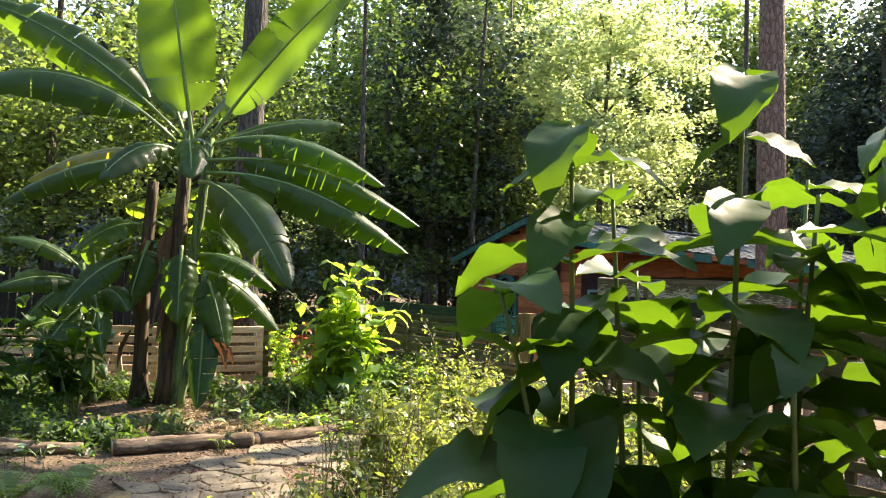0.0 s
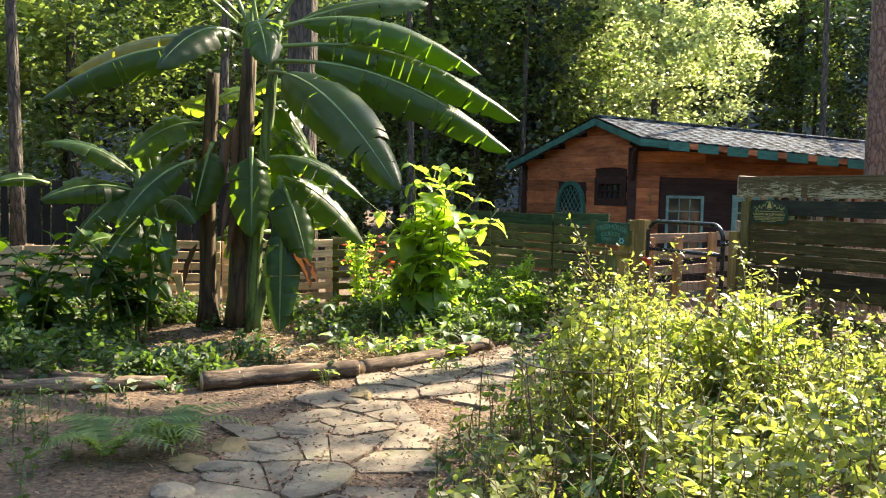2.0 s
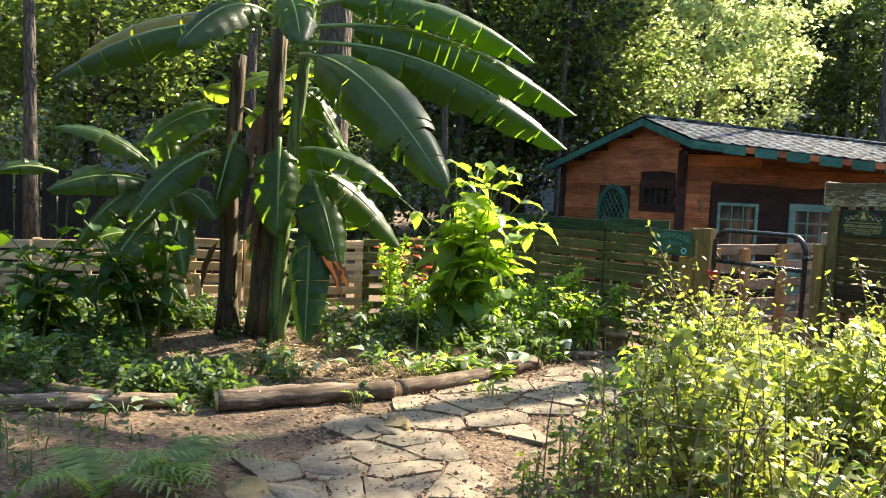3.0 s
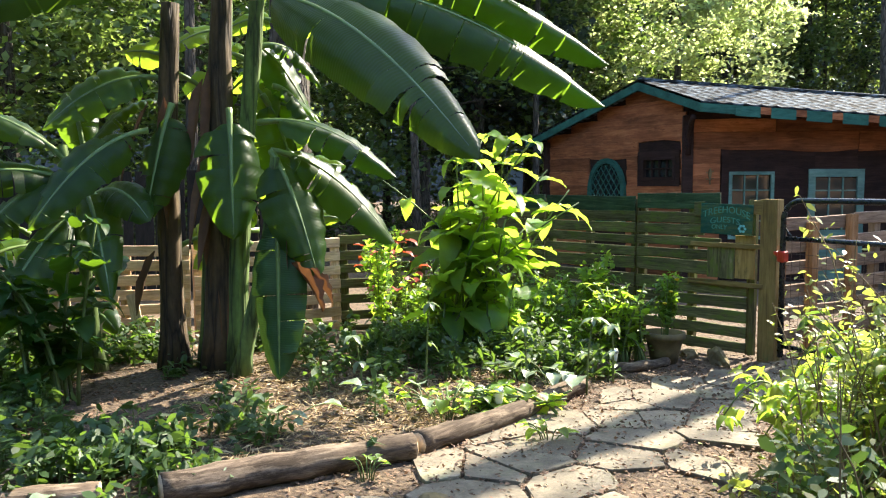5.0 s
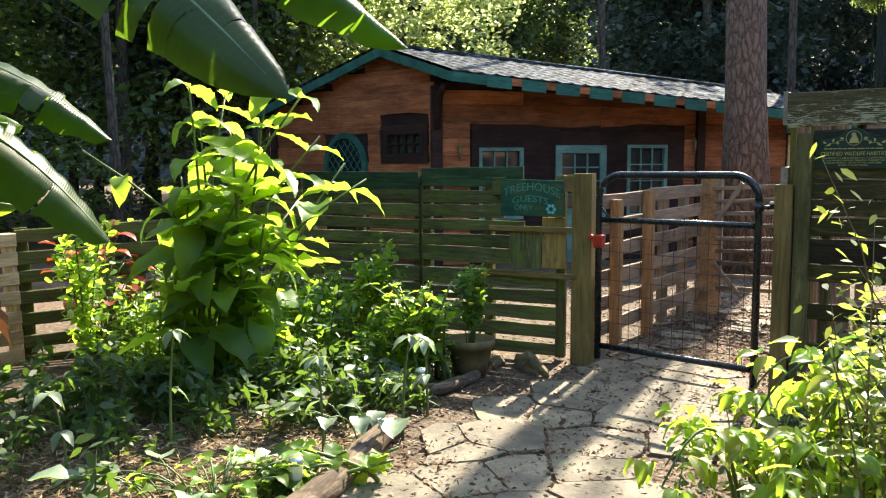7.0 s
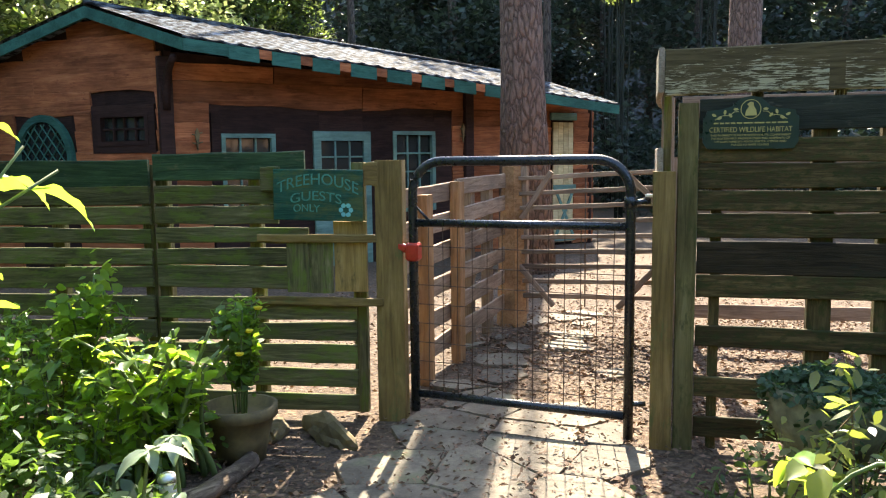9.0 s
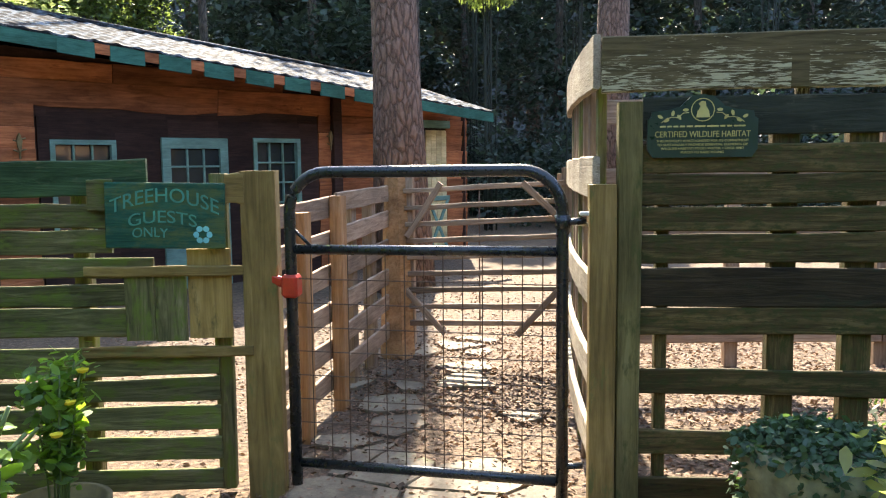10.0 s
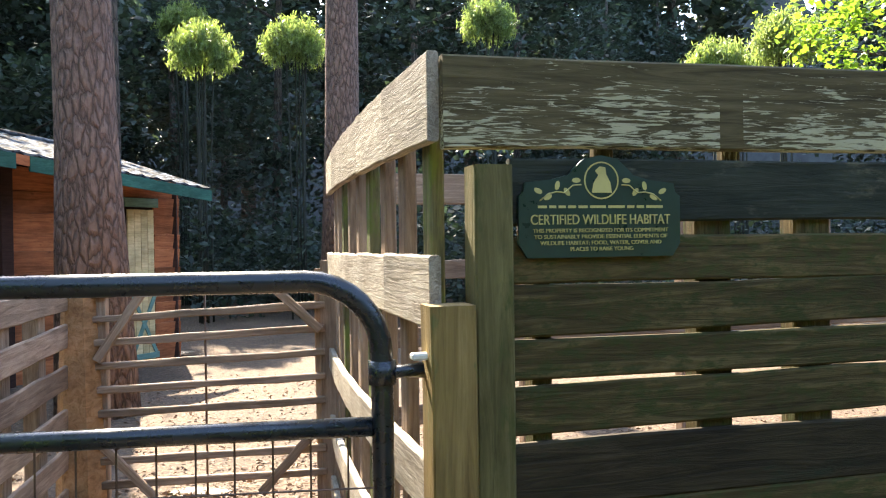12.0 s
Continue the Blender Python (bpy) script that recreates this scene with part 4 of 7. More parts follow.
def metal_gate():
    g = thing("metal_gate", PG[0], PG[1], 0.0, "black tubular steel gate with wire mesh, standing closed", "gate", rz=math.degrees(math.atan2(DG.y, DG.x)))
    W, r = 1.10, 0.024
    R = 0.16
    path = [(0, 0, 0.06), (0, 0, 1.362 - R)]
    for i in range(1, 8):
        a = math.pi / 2 * i / 8
        path.append((R - R * math.cos(a), 0, 1.362 - R + R * math.sin(a)))
    path += [(R, 0, 1.362), (W - R, 0, 1.362)]
    for i in range(1, 8):
        a = math.pi / 2 * i / 8
        path.append((W - R + R * math.sin(a), 0, 1.362 - R + R * math.cos(a)))
    path += [(W, 0, 1.362 - R), (W, 0, 0.03)]
    tube_part("gate_frame", path, r, GATE, g, 12)
    tube_part("gate_rail", [(r, 0, 1.05), (W - r, 0, 1.05)], 0.021, GATE, g, 10)
    tube_part("gate_rail", [(r, 0, 0.155), (W - r, 0, 0.14)], 0.021, GATE, g, 10)
    for i in range(1, 14):
        x = W * i / 14
        tube_part("mesh_wire", [(x, 0.004, 0.13), (x + 0.004, 0.004, 1.045)], 0.0022, WIRE, g, 4, "", False)
    for j in range(1, 9):
        z = 0.13 + 0.9 * j / 9.0
        tube_part("mesh_wire", [(0.02, -0.004, z), (W - 0.02, -0.004, z - 0.01)], 0.0022, WIRE, g, 4, "", False)
    tube_part("gusset", [(0.02, 0, 1.13), (0.09, 0, 1.06)], 0.007, GATE, g, 6)
    tube_part("hinge_pin", [(W - 0.01, 0, 1.16), (W + 0.09, 0, 1.17)], 0.014, GATE, g, 8)
    tube_part("hinge_collar", [(W, 0, 1.14), (W, 0, 1.19)], 0.031, GATE, g, 10)
    tube_part("hinge_pin", [(W - 0.01, 0, 0.20), (W + 0.08, 0, 0.21)], 0.013, GATE, g, 8)
    latch = part("latch", bevel_box(0.07, 0.075, 0.095, 0.012), RED, g, "red latch block", Matrix.Translation((0.0, 0.0, 0.90)))
    part("latch_arm", bevel_box(0.09, 0.03, 0.04, 0.008), RED, g, "red latch arm", Matrix.Translation((-0.06, 0, 0.92)) @ Matrix.Rotation(radians(20), 4, "Y"))


metal_gate()


def gate_post():
    p = thing("gate_post", 1.815, 9.535, -0.02, "tan treated square gate post with a deep check", "post", rz=-55)
    put("post", board_mesh("post", 1.325, 0.10, 0.10, TREATED, 300, 0.002), p, Matrix.Rotation(radians(-90), 4, "Y"))
    tube_part("eye_bolt", [(-0.14, 0.02, 1.18), (-0.03, 0.02, 1.17)], 0.008, ZINC, p, 6)
    part("bracket", bevel_box(0.05, 0.03, 0.015, 0.004), SOLARWHITE, p, "", Matrix.Translation((-0.06, 0, 1.215)))


gate_post()

CORNER = (3.32, 12.03)
END = (3.74, 10.86)


def alley_fence_left():
    P = (1.28, 10.92)
    d = (CORNER[0] - P[0], CORNER[1] - P[1])
    L = math.hypot(*d)
    f = fence_thing("slat_fence", P, "tan slat fence of horizontal boards on upright posts")
    M = local(P, d)
    s = 400
    for z in (1.19, 0.99, 0.80, 0.60, 0.40, 0.20):
        for a, b2 in ((0.0, 1.12), (1.14, L - 0.04)):
            s += 1
            fence_board(f, M, a, b2, z - 0.05 + (0.04 if a > 1 else 0), 0.115, WORNBOARD if s % 3 else TAN, s, 0.04, random.Random(s).uniform(-0.8, 0.8) - 1.0, 0.022)
    for u, off, z1 in ((0.02, -0.012, 1.16), (0.46, -0.012, 1.16), (1.02, -0.012, 1.22), (1.52, 0.088, 1.2), (1.95, 0.088, 1.22)):
        upright(f, M, u, -0.02, z1, 0.095, 0.07, ORANGETAN if off < 0 else TAN, off)
    # tapered corner post
    V, Fc = tube([(L, 0, 0), (L, 0, 0.7), (L, 0, 1.30)], [0.13, 0.105, 0.075], 6)
    put("corner_post", mesh_of("corner_post", V, Fc, (ORANGETAN,)), f, M)


def bar_gate():
    d = (END[0] - CORNER[0], END[1] - CORNER[1])
    L = math.hypot(*d)
    g = fence_thing("bar_gate", CORNER, "tan wooden bar gate with diagonal braces", "gate")
    M = local(CORNER, d)
    for k in range(9):
        fence_board(g, M, 0.06, L - 0.02, 1.20 - 0.118 * k, 0.036, TAN, 450 + k, 0.0, -3.0, 0.03, "bar")
    upright(g, M, L - 0.04, 0.02, 1.32, 0.07, 0.04, TAN, 0.036, "stile")
    upright(g, M, 0.10, 0.10, 1.30, 0.06, 0.04, TAN, 0.036, "stile")
    for a, b2 in (((0.10, 0.88), (0.36, 1.26)), ((L - 0.30, 1.26), (L - 0.04, 1.02)), ((0.08, 0.5), (0.38, 0.20)), ((L - 0.34, 0.22), (L - 0.05, 0.55))):
        dx, dz = b2[0] - a[0], b2[1] - a[1]
        me = board_mesh("brace", math.hypot(dx, dz), 0.045, 0.02, TAN, 480, 0.002)
        put("brace", me, g, M @ Matrix.Translation((a[0], -0.03, a[1])) @ Matrix.Rotation(-math.atan2(dz, dx), 4, "Y"))
    tube_part("tie_wire", [(L * 0.5, 0.02, 0.2), (L * 0.5, 0.02, 1.26)], 0.006, WIRE, g, 5).matrix_basis = M


def alley_fence_right():
    """The bowed fence with sun-bleached boards that leads in from the gate."""
    f = fence_thing("bowed_fence", PR, "bowed fence of sun-bleached boards on slender tan uprights")
    pts = bezier((0.0, 0.02, 0), (0.92, 0.72, 0), (END[0] - PR[0] + 0.02, END[1] - PR[1], 0), 6)
    s = 500
    for z, h, m in ((1.765, 0.20, BLEACHED), (1.33, 0.165, BLEACHED), (0.88, 0.13, BLEACHED), (0.55, 0.13, BLEACHED), (0.25, 0.13, BLEACHED)):
        for i in range(5):
            a, b2 = pts[i], pts[i + 1]
            dx, dy = b2.x - a.x, b2.y - a.y
            s += 1
            me = board_mesh("rail", math.hypot(dx, dy) + 0.012, h - 0.008 * i, 0.028, m, s, 0.002)
            put("rail", me, f, Matrix.Translation((a.x, a.y, z)) @ Matrix.Rotation(math.atan2(dy, dx), 4, "Z"))
    for i in range(9):
        u = (i + 0.5) / 9
        k = min(4, int(u * 5))
        p = pts[k].lerp(pts[k + 1], u * 5 - k)
        d = pts[k + 1] - pts[k]
        M = Matrix.Translation((p.x, p.y, 0)) @ Matrix.Rotation(math.atan2(d.y, d.x), 4, "Z")
        upright(f, M, 0.0, 0.0, 1.78, 0.07, 0.035, TAN if i % 3 else MOSSY, -0.035, "picket")
    upright(f, Matrix.Translation((END[0] - PR[0], END[1] - PR[1], 0)), 0.04, 0.0, 1.36, 0.10, 0.09, TAN, 0, "end_post")


def pen_fence():
    """Fence that closes the pen behind the tall board fence."""
    P = (3.85, 10.8)
    d = (0.62, -0.78)
    f = fence_thing("pen_fence", P, "reddish tan rail fence at the back of the pen")
    M = local(P, d)
    s = 560
    for z, h in ((1.72, 0.16), (1.30, 0.10), (0.95, 0.10), (0.55, 0.10), (0.22, 0.10)):
        for a in (0.0, 2.0, 4.0):
            s += 1
            fence_board(f, M, a, a + 1.99, z, h, TAN, s, 0.0, 0, 0.025, "rail")
    for u in (0.05, 1.0, 2.0, 3.0, 4.0, 5.0, 5.95):
        upright(f, M, u, 0, 1.78, 0.09, 0.07, TAN, 0.05)


alley_fence_left()
bar_gate()
alley_fence_right()
pen_fence()


def far_left_fence():
    """Pale pallets set on edge, along the back of the bed."""
    runs = [((-0.95, 12.52), (-2.6, 12.3), 1.05, MOSSY), ((-2.62, 12.28), (-3.9, 11.6), 0.95, PALLET), ((-3.92, 11.5), (-5.0, 11.25), 0.90, PALLET), ((-5.02, 11.3), (-6.1, 11.0), 0.86, PALLET), ((-6.12, 11.05), (-7.3, 10.8), 0.86, PALLET), ((-7.32, 10.8), (-8.5, 10.5), 0.86, PALLET)]
    s = 600
    for a, b2, h, m in runs:
        f = thing("pallet", a[0], a[1], ground_z(*a), "mossy pallet fence panel" if m is MOSSY else "pale wooden pallet set on edge as a fence", "pallet", "pallets along the bed")
        d = (b2[0] - a[0], b2[1] - a[1])
        M = local(a, d) @ Matrix.Rotation(radians(random.Random(s).uniform(-1.5, 2.0)), 4, "Y")
        L = math.hypot(*d)
        n = 7
        for j in range(n):
            s += 1
            fence_board(f, M, 0, L, 0.06 + (h - 0.11) * j / (n - 1), 0.095, m, s, 0.035, random.Random(s).uniform(-0.7, 0.7))
        for u in (0.04, L / 2, L - 0.04):
            upright(f, M, u, 0.0, h, 0.09, 0.04, m, 0.0)
    # loose boards leaning on the pallets
    for k, (x, y, ln) in enumerate(((-4.55, 10.95, 12), (-4.15, 10.9, -14), (-4.9, 10.95, 4))):
        b2 = tagged(put("leaning_board", board_mesh("leaning_board", 0.52, 0.09, 0.022, PALLET, 640 + k)), "pale board leaning against the pallets", "board", "leaning boards")
        b2.matrix_basis = Matrix.Translation((x, y, ground_z(x, y))) @ Matrix.Rotation(radians(-12), 4, "X") @ Matrix.Rotation(radians(ln - 90), 4, "Y")


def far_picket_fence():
    f = thing("picket_fence", -14.0, 15.5, 0, "weathered picket fence, its shade put into the near-black boards", "fence")
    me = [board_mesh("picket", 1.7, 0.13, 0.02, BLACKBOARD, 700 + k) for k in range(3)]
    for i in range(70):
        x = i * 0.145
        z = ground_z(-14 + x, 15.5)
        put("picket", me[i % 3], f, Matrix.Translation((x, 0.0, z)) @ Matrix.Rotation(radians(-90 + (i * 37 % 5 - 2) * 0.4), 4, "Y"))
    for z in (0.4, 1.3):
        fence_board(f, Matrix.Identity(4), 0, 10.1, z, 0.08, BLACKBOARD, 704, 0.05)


far_left_fence()
far_picket_fence()


# ---------------------------------------------------------------- trees
def crown_points(rng, centre, radii, clumps, per, clump_r):
    c = rng.normal(0, 1, (clumps, 3))
    c /= np.linalg.norm(c, axis=1)[:, None]
    c *= rng.uniform(0.35, 1.0, (clumps, 1)) ** 0.6
    c = c * np.array(radii) + np.array(centre)
    sizes = rng.uniform(0.5, 1.25, (clumps, 1)) * clump_r
    return np.repeat(c, per, 0) + rng.normal(0, 0.5, (clumps * per, 3)) * np.repeat(sizes, per, 0) * np.array([1, 1, 0.65])


def tree(name, x, y, height, trunk_r, crown_z, radii, clumps, per, leaf_size, leaf_mat, bark_mat, seed, label, group="woodland trees", clump_r=0.8, lean=0.0):
    rng = np.random.default_rng(seed)
    rnd = random.Random(seed)
    t = thing(name, x, y, ground_z(x, y) - 0.05, label, "tree", group)
    path, rad = [], []
    for i in range(9):
        u = i / 8
        path.append((lean * u * u * height + 0.12 * math.sin(3 * u + seed), 0.12 * math.sin(2.3 * u + 2 * seed), u * height))
        rad.append(trunk_r * (1.25 if i == 0 else 1.0 - 0.75 * u))
    V, Fc = tube(path, rad, 12)
    for k in range(7):
        u = rnd.uniform(max(0.25, (crown_z - radii[2]) / height), 0.95)
        a = rnd.uniform(0, 6.28)
        p0 = Vector((lean * u * u * height, 0, u * height))
        ln = radii[0] * rnd.uniform(0.5, 0.95)
        p2 = p0 + Vector((math.cos(a) * ln, math.sin(a) * ln, ln * rnd.uniform(0.1, 0.6)))
        v2, f2 = tube(bezier(p0, (p0 + p2) / 2 + Vector((0, 0, 0.15 * ln)), p2, 5), [trunk_r * 0.32, trunk_r * 0.25, trunk_r * 0.18, trunk_r * 0.11, trunk_r * 0.04], 6)
        n = len(V)
        V += v2
        Fc += [tuple(q + n for q in f) for f in f2]
    put("trunk", mesh_of("trunk", V, Fc, (bark_mat,), True), t)
    pts = crown_points(rng, (lean * height * 0.6, 0, crown_z), radii, clumps, per, clump_r)
    pts = pts[pts[:, 2] > 0.1]
    put("crown", quads_mesh("crown", scatter_leaves(rng, pts, leaf_size), leaf_mat), t)
    return t


tree("pine_tree", -7.7, 13.9, 15.0, 0.10, 13.5, (2.0, 2.0, 1.5), 40, 40, 0.24, TREELEAF, OAKBARK, 15, "thin pine leaning behind the pallets", "tall pines", lean=-0.02)
tree("pine_tree", -5.2, 16.5, 15.0, 0.10, 13.5, (2.0, 2.0, 1.5), 40, 40, 0.24, TREELEAF, OAKBARK, 16, "thin dark trunk behind the pallets", "tall pines", lean=0.03)
for k, (x, y, ln) in enumerate(((-9.6, 15.5, 0.01), (-1.9, 19.5, -0.015), (0.9, 22.5, 0.012), (-12.5, 17.5, 0.02))):
    tree("slender_tree", x, y, 13.0, 0.085, 11.5, (1.8, 1.8, 1.6), 30, 40, 0.22, TREELEAF, OAKBARK, 140 + k, "slender bare-stemmed tree in the wood", "slender trees", lean=ln)
# two tall pines that stand by the cabin, one behind the banana
# this pine's high unseen crown is widened to dapple the ground at left
tree("pine_tree", 5.72, 14.22, 19.0, 0.29, 17.0, (4.9, 4.9, 2.6), 120, 70, 0.22, TREELEAF, PINEBARK, 3, "tall straight pine with plated reddish bark", "tall pines")
tree("pine_tree", 11.9, 15.0, 26.0, 0.30, 24.0, (3.0, 3.0, 2.0), 60, 60, 0.22, TREELEAF, PINEBARK, 5, "tall leaning pine with plated reddish bark", "tall pines", lean=0.012)
tree("pine_tree", -3.45, 13.7, 17.0, 0.27, 15.0, (3.0, 3.0, 2.0), 60, 60, 0.22, TREELEAF, OAKBARK, 7, "tall dark pine trunk behind the banana", "tall pines")


def forest():
    rng = random.Random(21)
    protos = []
    specs = [
        (9.5, 0.13, 5.6, (2.6, 2.6, 3.6), TREELEAF, OAKBARK, 0.20),
        (11.0, 0.16, 6.6, (3.0, 3.0, 3.8), TREELIGHT, OAKBARK, 0.20),
        (8.0, 0.10, 4.4, (2.4, 2.4, 3.2), TREELIGHT, OAKBARK, 0.17),
        (12.0, 0.17, 6.4, (3.0, 3.0, 5.0), TREESHADE, OAKBARK, 0.22),
        (10.0, 0.14, 5.2, (2.8, 2.8, 4.6), TREELEAF, OAKBARK, 0.19),
    ]
    spots = []
    for ring, (R0, R1, n) in enumerate(((15.0, 19.0, 30), (20.0, 27.0, 50), (28.0, 40.0, 70))):
        for i in range(n):
            a = 2 * math.pi * (i + rng.uniform(-0.35, 0.35)) / n
            R = rng.uniform(R0, R1)
            x, y = 0.5 + R * math.sin(a), 6.5 + R * math.cos(a)
            deg = math.degrees(a) % 360
            # keep clear of the cabin and its yard
            if -0.5 < x < 13.0 and y > 12.0 and y < 24.0:
                continue
            if 30 < deg < 78 and R < 24:
                continue
            # a gap that lets the sun reach the pale tree behind the cabin
            if abs((x - 5.9) * 0.67 - (y - 25.0) * 0.74) < 3.8 and 1.0 < (x - 5.9) * 0.74 + (y - 25.0) * 0.67 < 16:
                continue
            spots.append((x, y, deg, R))
    spots += [(12.6, 23.4, 30, 21), (1.4, 25.5, 8, 20), (2.0, 29.0, 13, 23), (3.5, 31.0, 14, 23), (14.5, 27.0, 20, 24), (16.0, 27.0, 30, 24), (0.0, 27.5, 13, 22), (18.5, 24.5, 50, 25), (20.0, 21.0, 60, 25), (21.5, 17.5, 70, 25), (19.5, 13.0, 80, 19), (16.5, 7.5, 92, 16)]
    for i, (x, y, deg, R) in enumerate(spots):
        k = rng.choice((0, 1, 4, 0, 1, 4, 3))
        if 38 < deg < 95 and R < 45 and rng.random() < 0.55:
            continue
        if 285 < deg < 352:
            k = rng.choice((1, 4, 0, 3, 0))
        # eastern trees take the leaf with shade in its colour
        if 26 < deg < 125:
            k = 3
        elif 4 < deg < 26:
            k = rng.choice((3, 4, 3, 0))
        if len(protos) < 5 and not any(p[0] == k for p in protos):
            h, r, cz, rad, lm, bm_, ls = specs[k]
            o = tree("woodland_tree", x, y, h, r, cz, rad, 110, 70, ls * 0.92, lm, bm_, 40 + k, "leafy woodland tree with a slender grey-brown trunk", clump_r=0.9)
            protos.append((k, o))
        else:
            src = [p for p in protos if p[0] == k]
            if not src:
                h, r, cz, rad, lm, bm_, ls = specs[k]
                protos.append((k, tree("woodland_tree", x, y, h, r, cz, rad, 110, 70, ls * 0.92, lm, bm_, 40 + k, "leafy woodland tree with a slender grey-brown trunk", clump_r=0.9)))
                continue
            copy_thing(src[0][1], Matrix.Translation((x, y, ground_z(x, y) - 0.05)) @ Matrix.Rotation(rng.uniform(0, 6.28), 4, "Z"))


forest()

# tall stand added far behind the cabin to keep the edge of the wood in shade
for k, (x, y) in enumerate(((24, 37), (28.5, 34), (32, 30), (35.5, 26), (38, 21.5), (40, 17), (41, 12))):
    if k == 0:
        tall = tree("tall_tree", x, y, 25.0, 0.35, 14.5, (4.2, 4.2, 10.0), 150, 60, 0.55, TREESHADE, OAKBARK, 88, "tall shade-toned tree added far behind the cabin to block the sun", "tall forest trees", clump_r=1.7)
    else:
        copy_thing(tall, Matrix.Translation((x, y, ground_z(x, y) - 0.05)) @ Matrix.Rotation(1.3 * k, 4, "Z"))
# two added pines: thin trunks, high crowns placed to throw shade forward
tree("pine_tree", 7.5, 20.5, 26.0, 0.08, 24.0, (1.5, 1.5, 1.4), 40, 44, 0.26, TREELEAF, OAKBARK, 9, "tall slender pine added behind the cabin, its crown a shade caster", "tall pines")
tree("pine_tree", 9.6, 17.2, 19.2, 0.08, 17.0, (2.4, 2.4, 1.5), 70, 60, 0.24, TREELEAF, OAKBARK, 10, "tall slender pine added behind the cabin, its crown a shade caster", "tall pines")
tree("maple_sapling", 9.4, 7.25, 4.8, 0.05, 3.9, (1.15, 1.15, 0.95), 46, 60, 0.085, SHRUB, OAKBARK, 14, "young tree with lit yellow-green leaves beyond the pen", "saplings", clump_r=0.45)


for k, (x, y) in enumerate(((-5, 35), (-0.5, 37), (2.5, 36.5), (-10, 33), (5.5, 41), (9, 40), (12, 41.5), (15, 40), (18.2, 41))):
    if k == 0:
        pale = tree("tall_tree", x, y, 17.0, 0.24, 11.0, (3.6, 3.6, 6.0), 130, 70, 0.27, TREELIGHT, OAKBARK, 89, "tall tree far behind the cabin with sunlit-toned pale leaves", "tall forest trees", clump_r=1.3)
    else:
        copy_thing(pale, Matrix.Translation((x, y, ground_z(x, y) - 0.05)) @ Matrix.Rotation(1.7 * k, 4, "Z"))


def bamboo(x, y, h, seed):
    """A tuft of arching bamboo, lit at the top."""
    rng = np.random.default_rng(seed)
    rnd = random.Random(seed)
    g = thing("bamboo_clump", x, y, ground_z(x, y), "clump of arching bamboo with bright drooping tufts", "bamboo", "bamboo clumps")
    pts = []
    for k in range(7):
        a, r = rnd.uniform(0, 6.28), rnd.uniform(0.1, 0.5)
        hh = h * rnd.uniform(0.92, 1.03)
        p = bezier((0.15 * math.cos(a), 0.15 * math.sin(a), 0), (0.1 * math.cos(a), 0.1 * math.sin(a), hh), (r * math.cos(a), r * math.sin(a), hh), 9)
        tube_part("culm", p, [0.022 * (1 - 0.08 * i) for i in range(9)], CULM, g, 6)
    for k in range(230):
        a, tilt = rnd.uniform(0, 6.28), math.acos(rnd.uniform(-0.75, 1.0))
        r, zr = rnd.uniform(0.45, 0.70), rnd.uniform(0.42, 0.60)
        lean = rnd.uniform(0.02, 0.16)
        for i in range(16):
            u = 0.35 + 0.65 * i / 15
            q = r * math.sin(tilt) * u ** 0.7
            pts.append((q * math.cos(a), q * math.sin(a), h - 0.30 + zr * math.cos(tilt) * u ** 0.8 - lean * u * u * math.sin(tilt)))
    put("foliage", quads_mesh("foliage", scatter_leaves(rng, np.repeat(np.array(pts), 2, 0), 0.115, 0.05, 2.2, 4, 0.30), BAMBOO), g)


for k, (x, y, h) in enumerate(((13.0, 18.4, 5.4), (14.0, 17.0, 5.6), (16.0, 9.4, 4.9), (15.6, 8.2, 5.2), (18.0, 9.0, 5.0), (17.5, 14.2, 6.6), (16.4, 21.4, 7.0))):
    bamboo(x, y, h, 120 + k)


tree("pale_tree", 4.8, 25.0, 11.5, 0.13, 7.2, (3.4, 2.6, 4.4), 200, 130, 0.15, TREEPALE, OAKBARK, 17, "pale green tree behind the cabin with sunlight put into its leaf colour", clump_r=0.62)


def understory():
    """Shrubs and saplings that fill the edge of the wood."""
    rng = np.random.default_rng(8)
    pts = []
    rnd = random.Random(9)
    for k in range(70):
        x, y = rnd.uniform(15, 27), rnd.uniform(5, 30)
        if x + y < 27:
            continue
        h = rnd.uniform(1.5, 3.6)
        pts.append(crown_points(rng, (x, y, ground_z(x, y) + h * 0.45), (1.6, 1.6, h * 0.6), 24, 30, 0.6))
    n = 0
    while n < 95:
        a = rnd.uniform(0, 2 * math.pi)
        R = rnd.uniform(14, 30)
        x, y = 0.5 + R * math.sin(a), 6.5 + R * math.cos(a)
        if -1.5 < x < 12.5 and 11.0 < y < 22.0:
            continue
        n += 1
        h = rnd.uniform(1.2, 3.4)
        pts.append(crown_points(rng, (x, y, ground_z(x, y) + h * 0.5), (1.5, 1.5, h * 0.55), 24, 34, 0.5))
    pts = np.concatenate(pts)
    pts = pts[pts[:, 2] > 0.05]
    # east of here the shrubs' shade is put into a darker leaf colour
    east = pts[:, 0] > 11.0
    for p, m, label in ((pts[~east], TREELEAF, "tangled shrubs at the edge of the wood"), (pts[east], TREESHADE, "shrubs with shade-toned dark leaves at the edge of the wood")):
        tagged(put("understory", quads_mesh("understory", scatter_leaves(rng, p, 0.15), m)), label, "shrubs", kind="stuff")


understory()


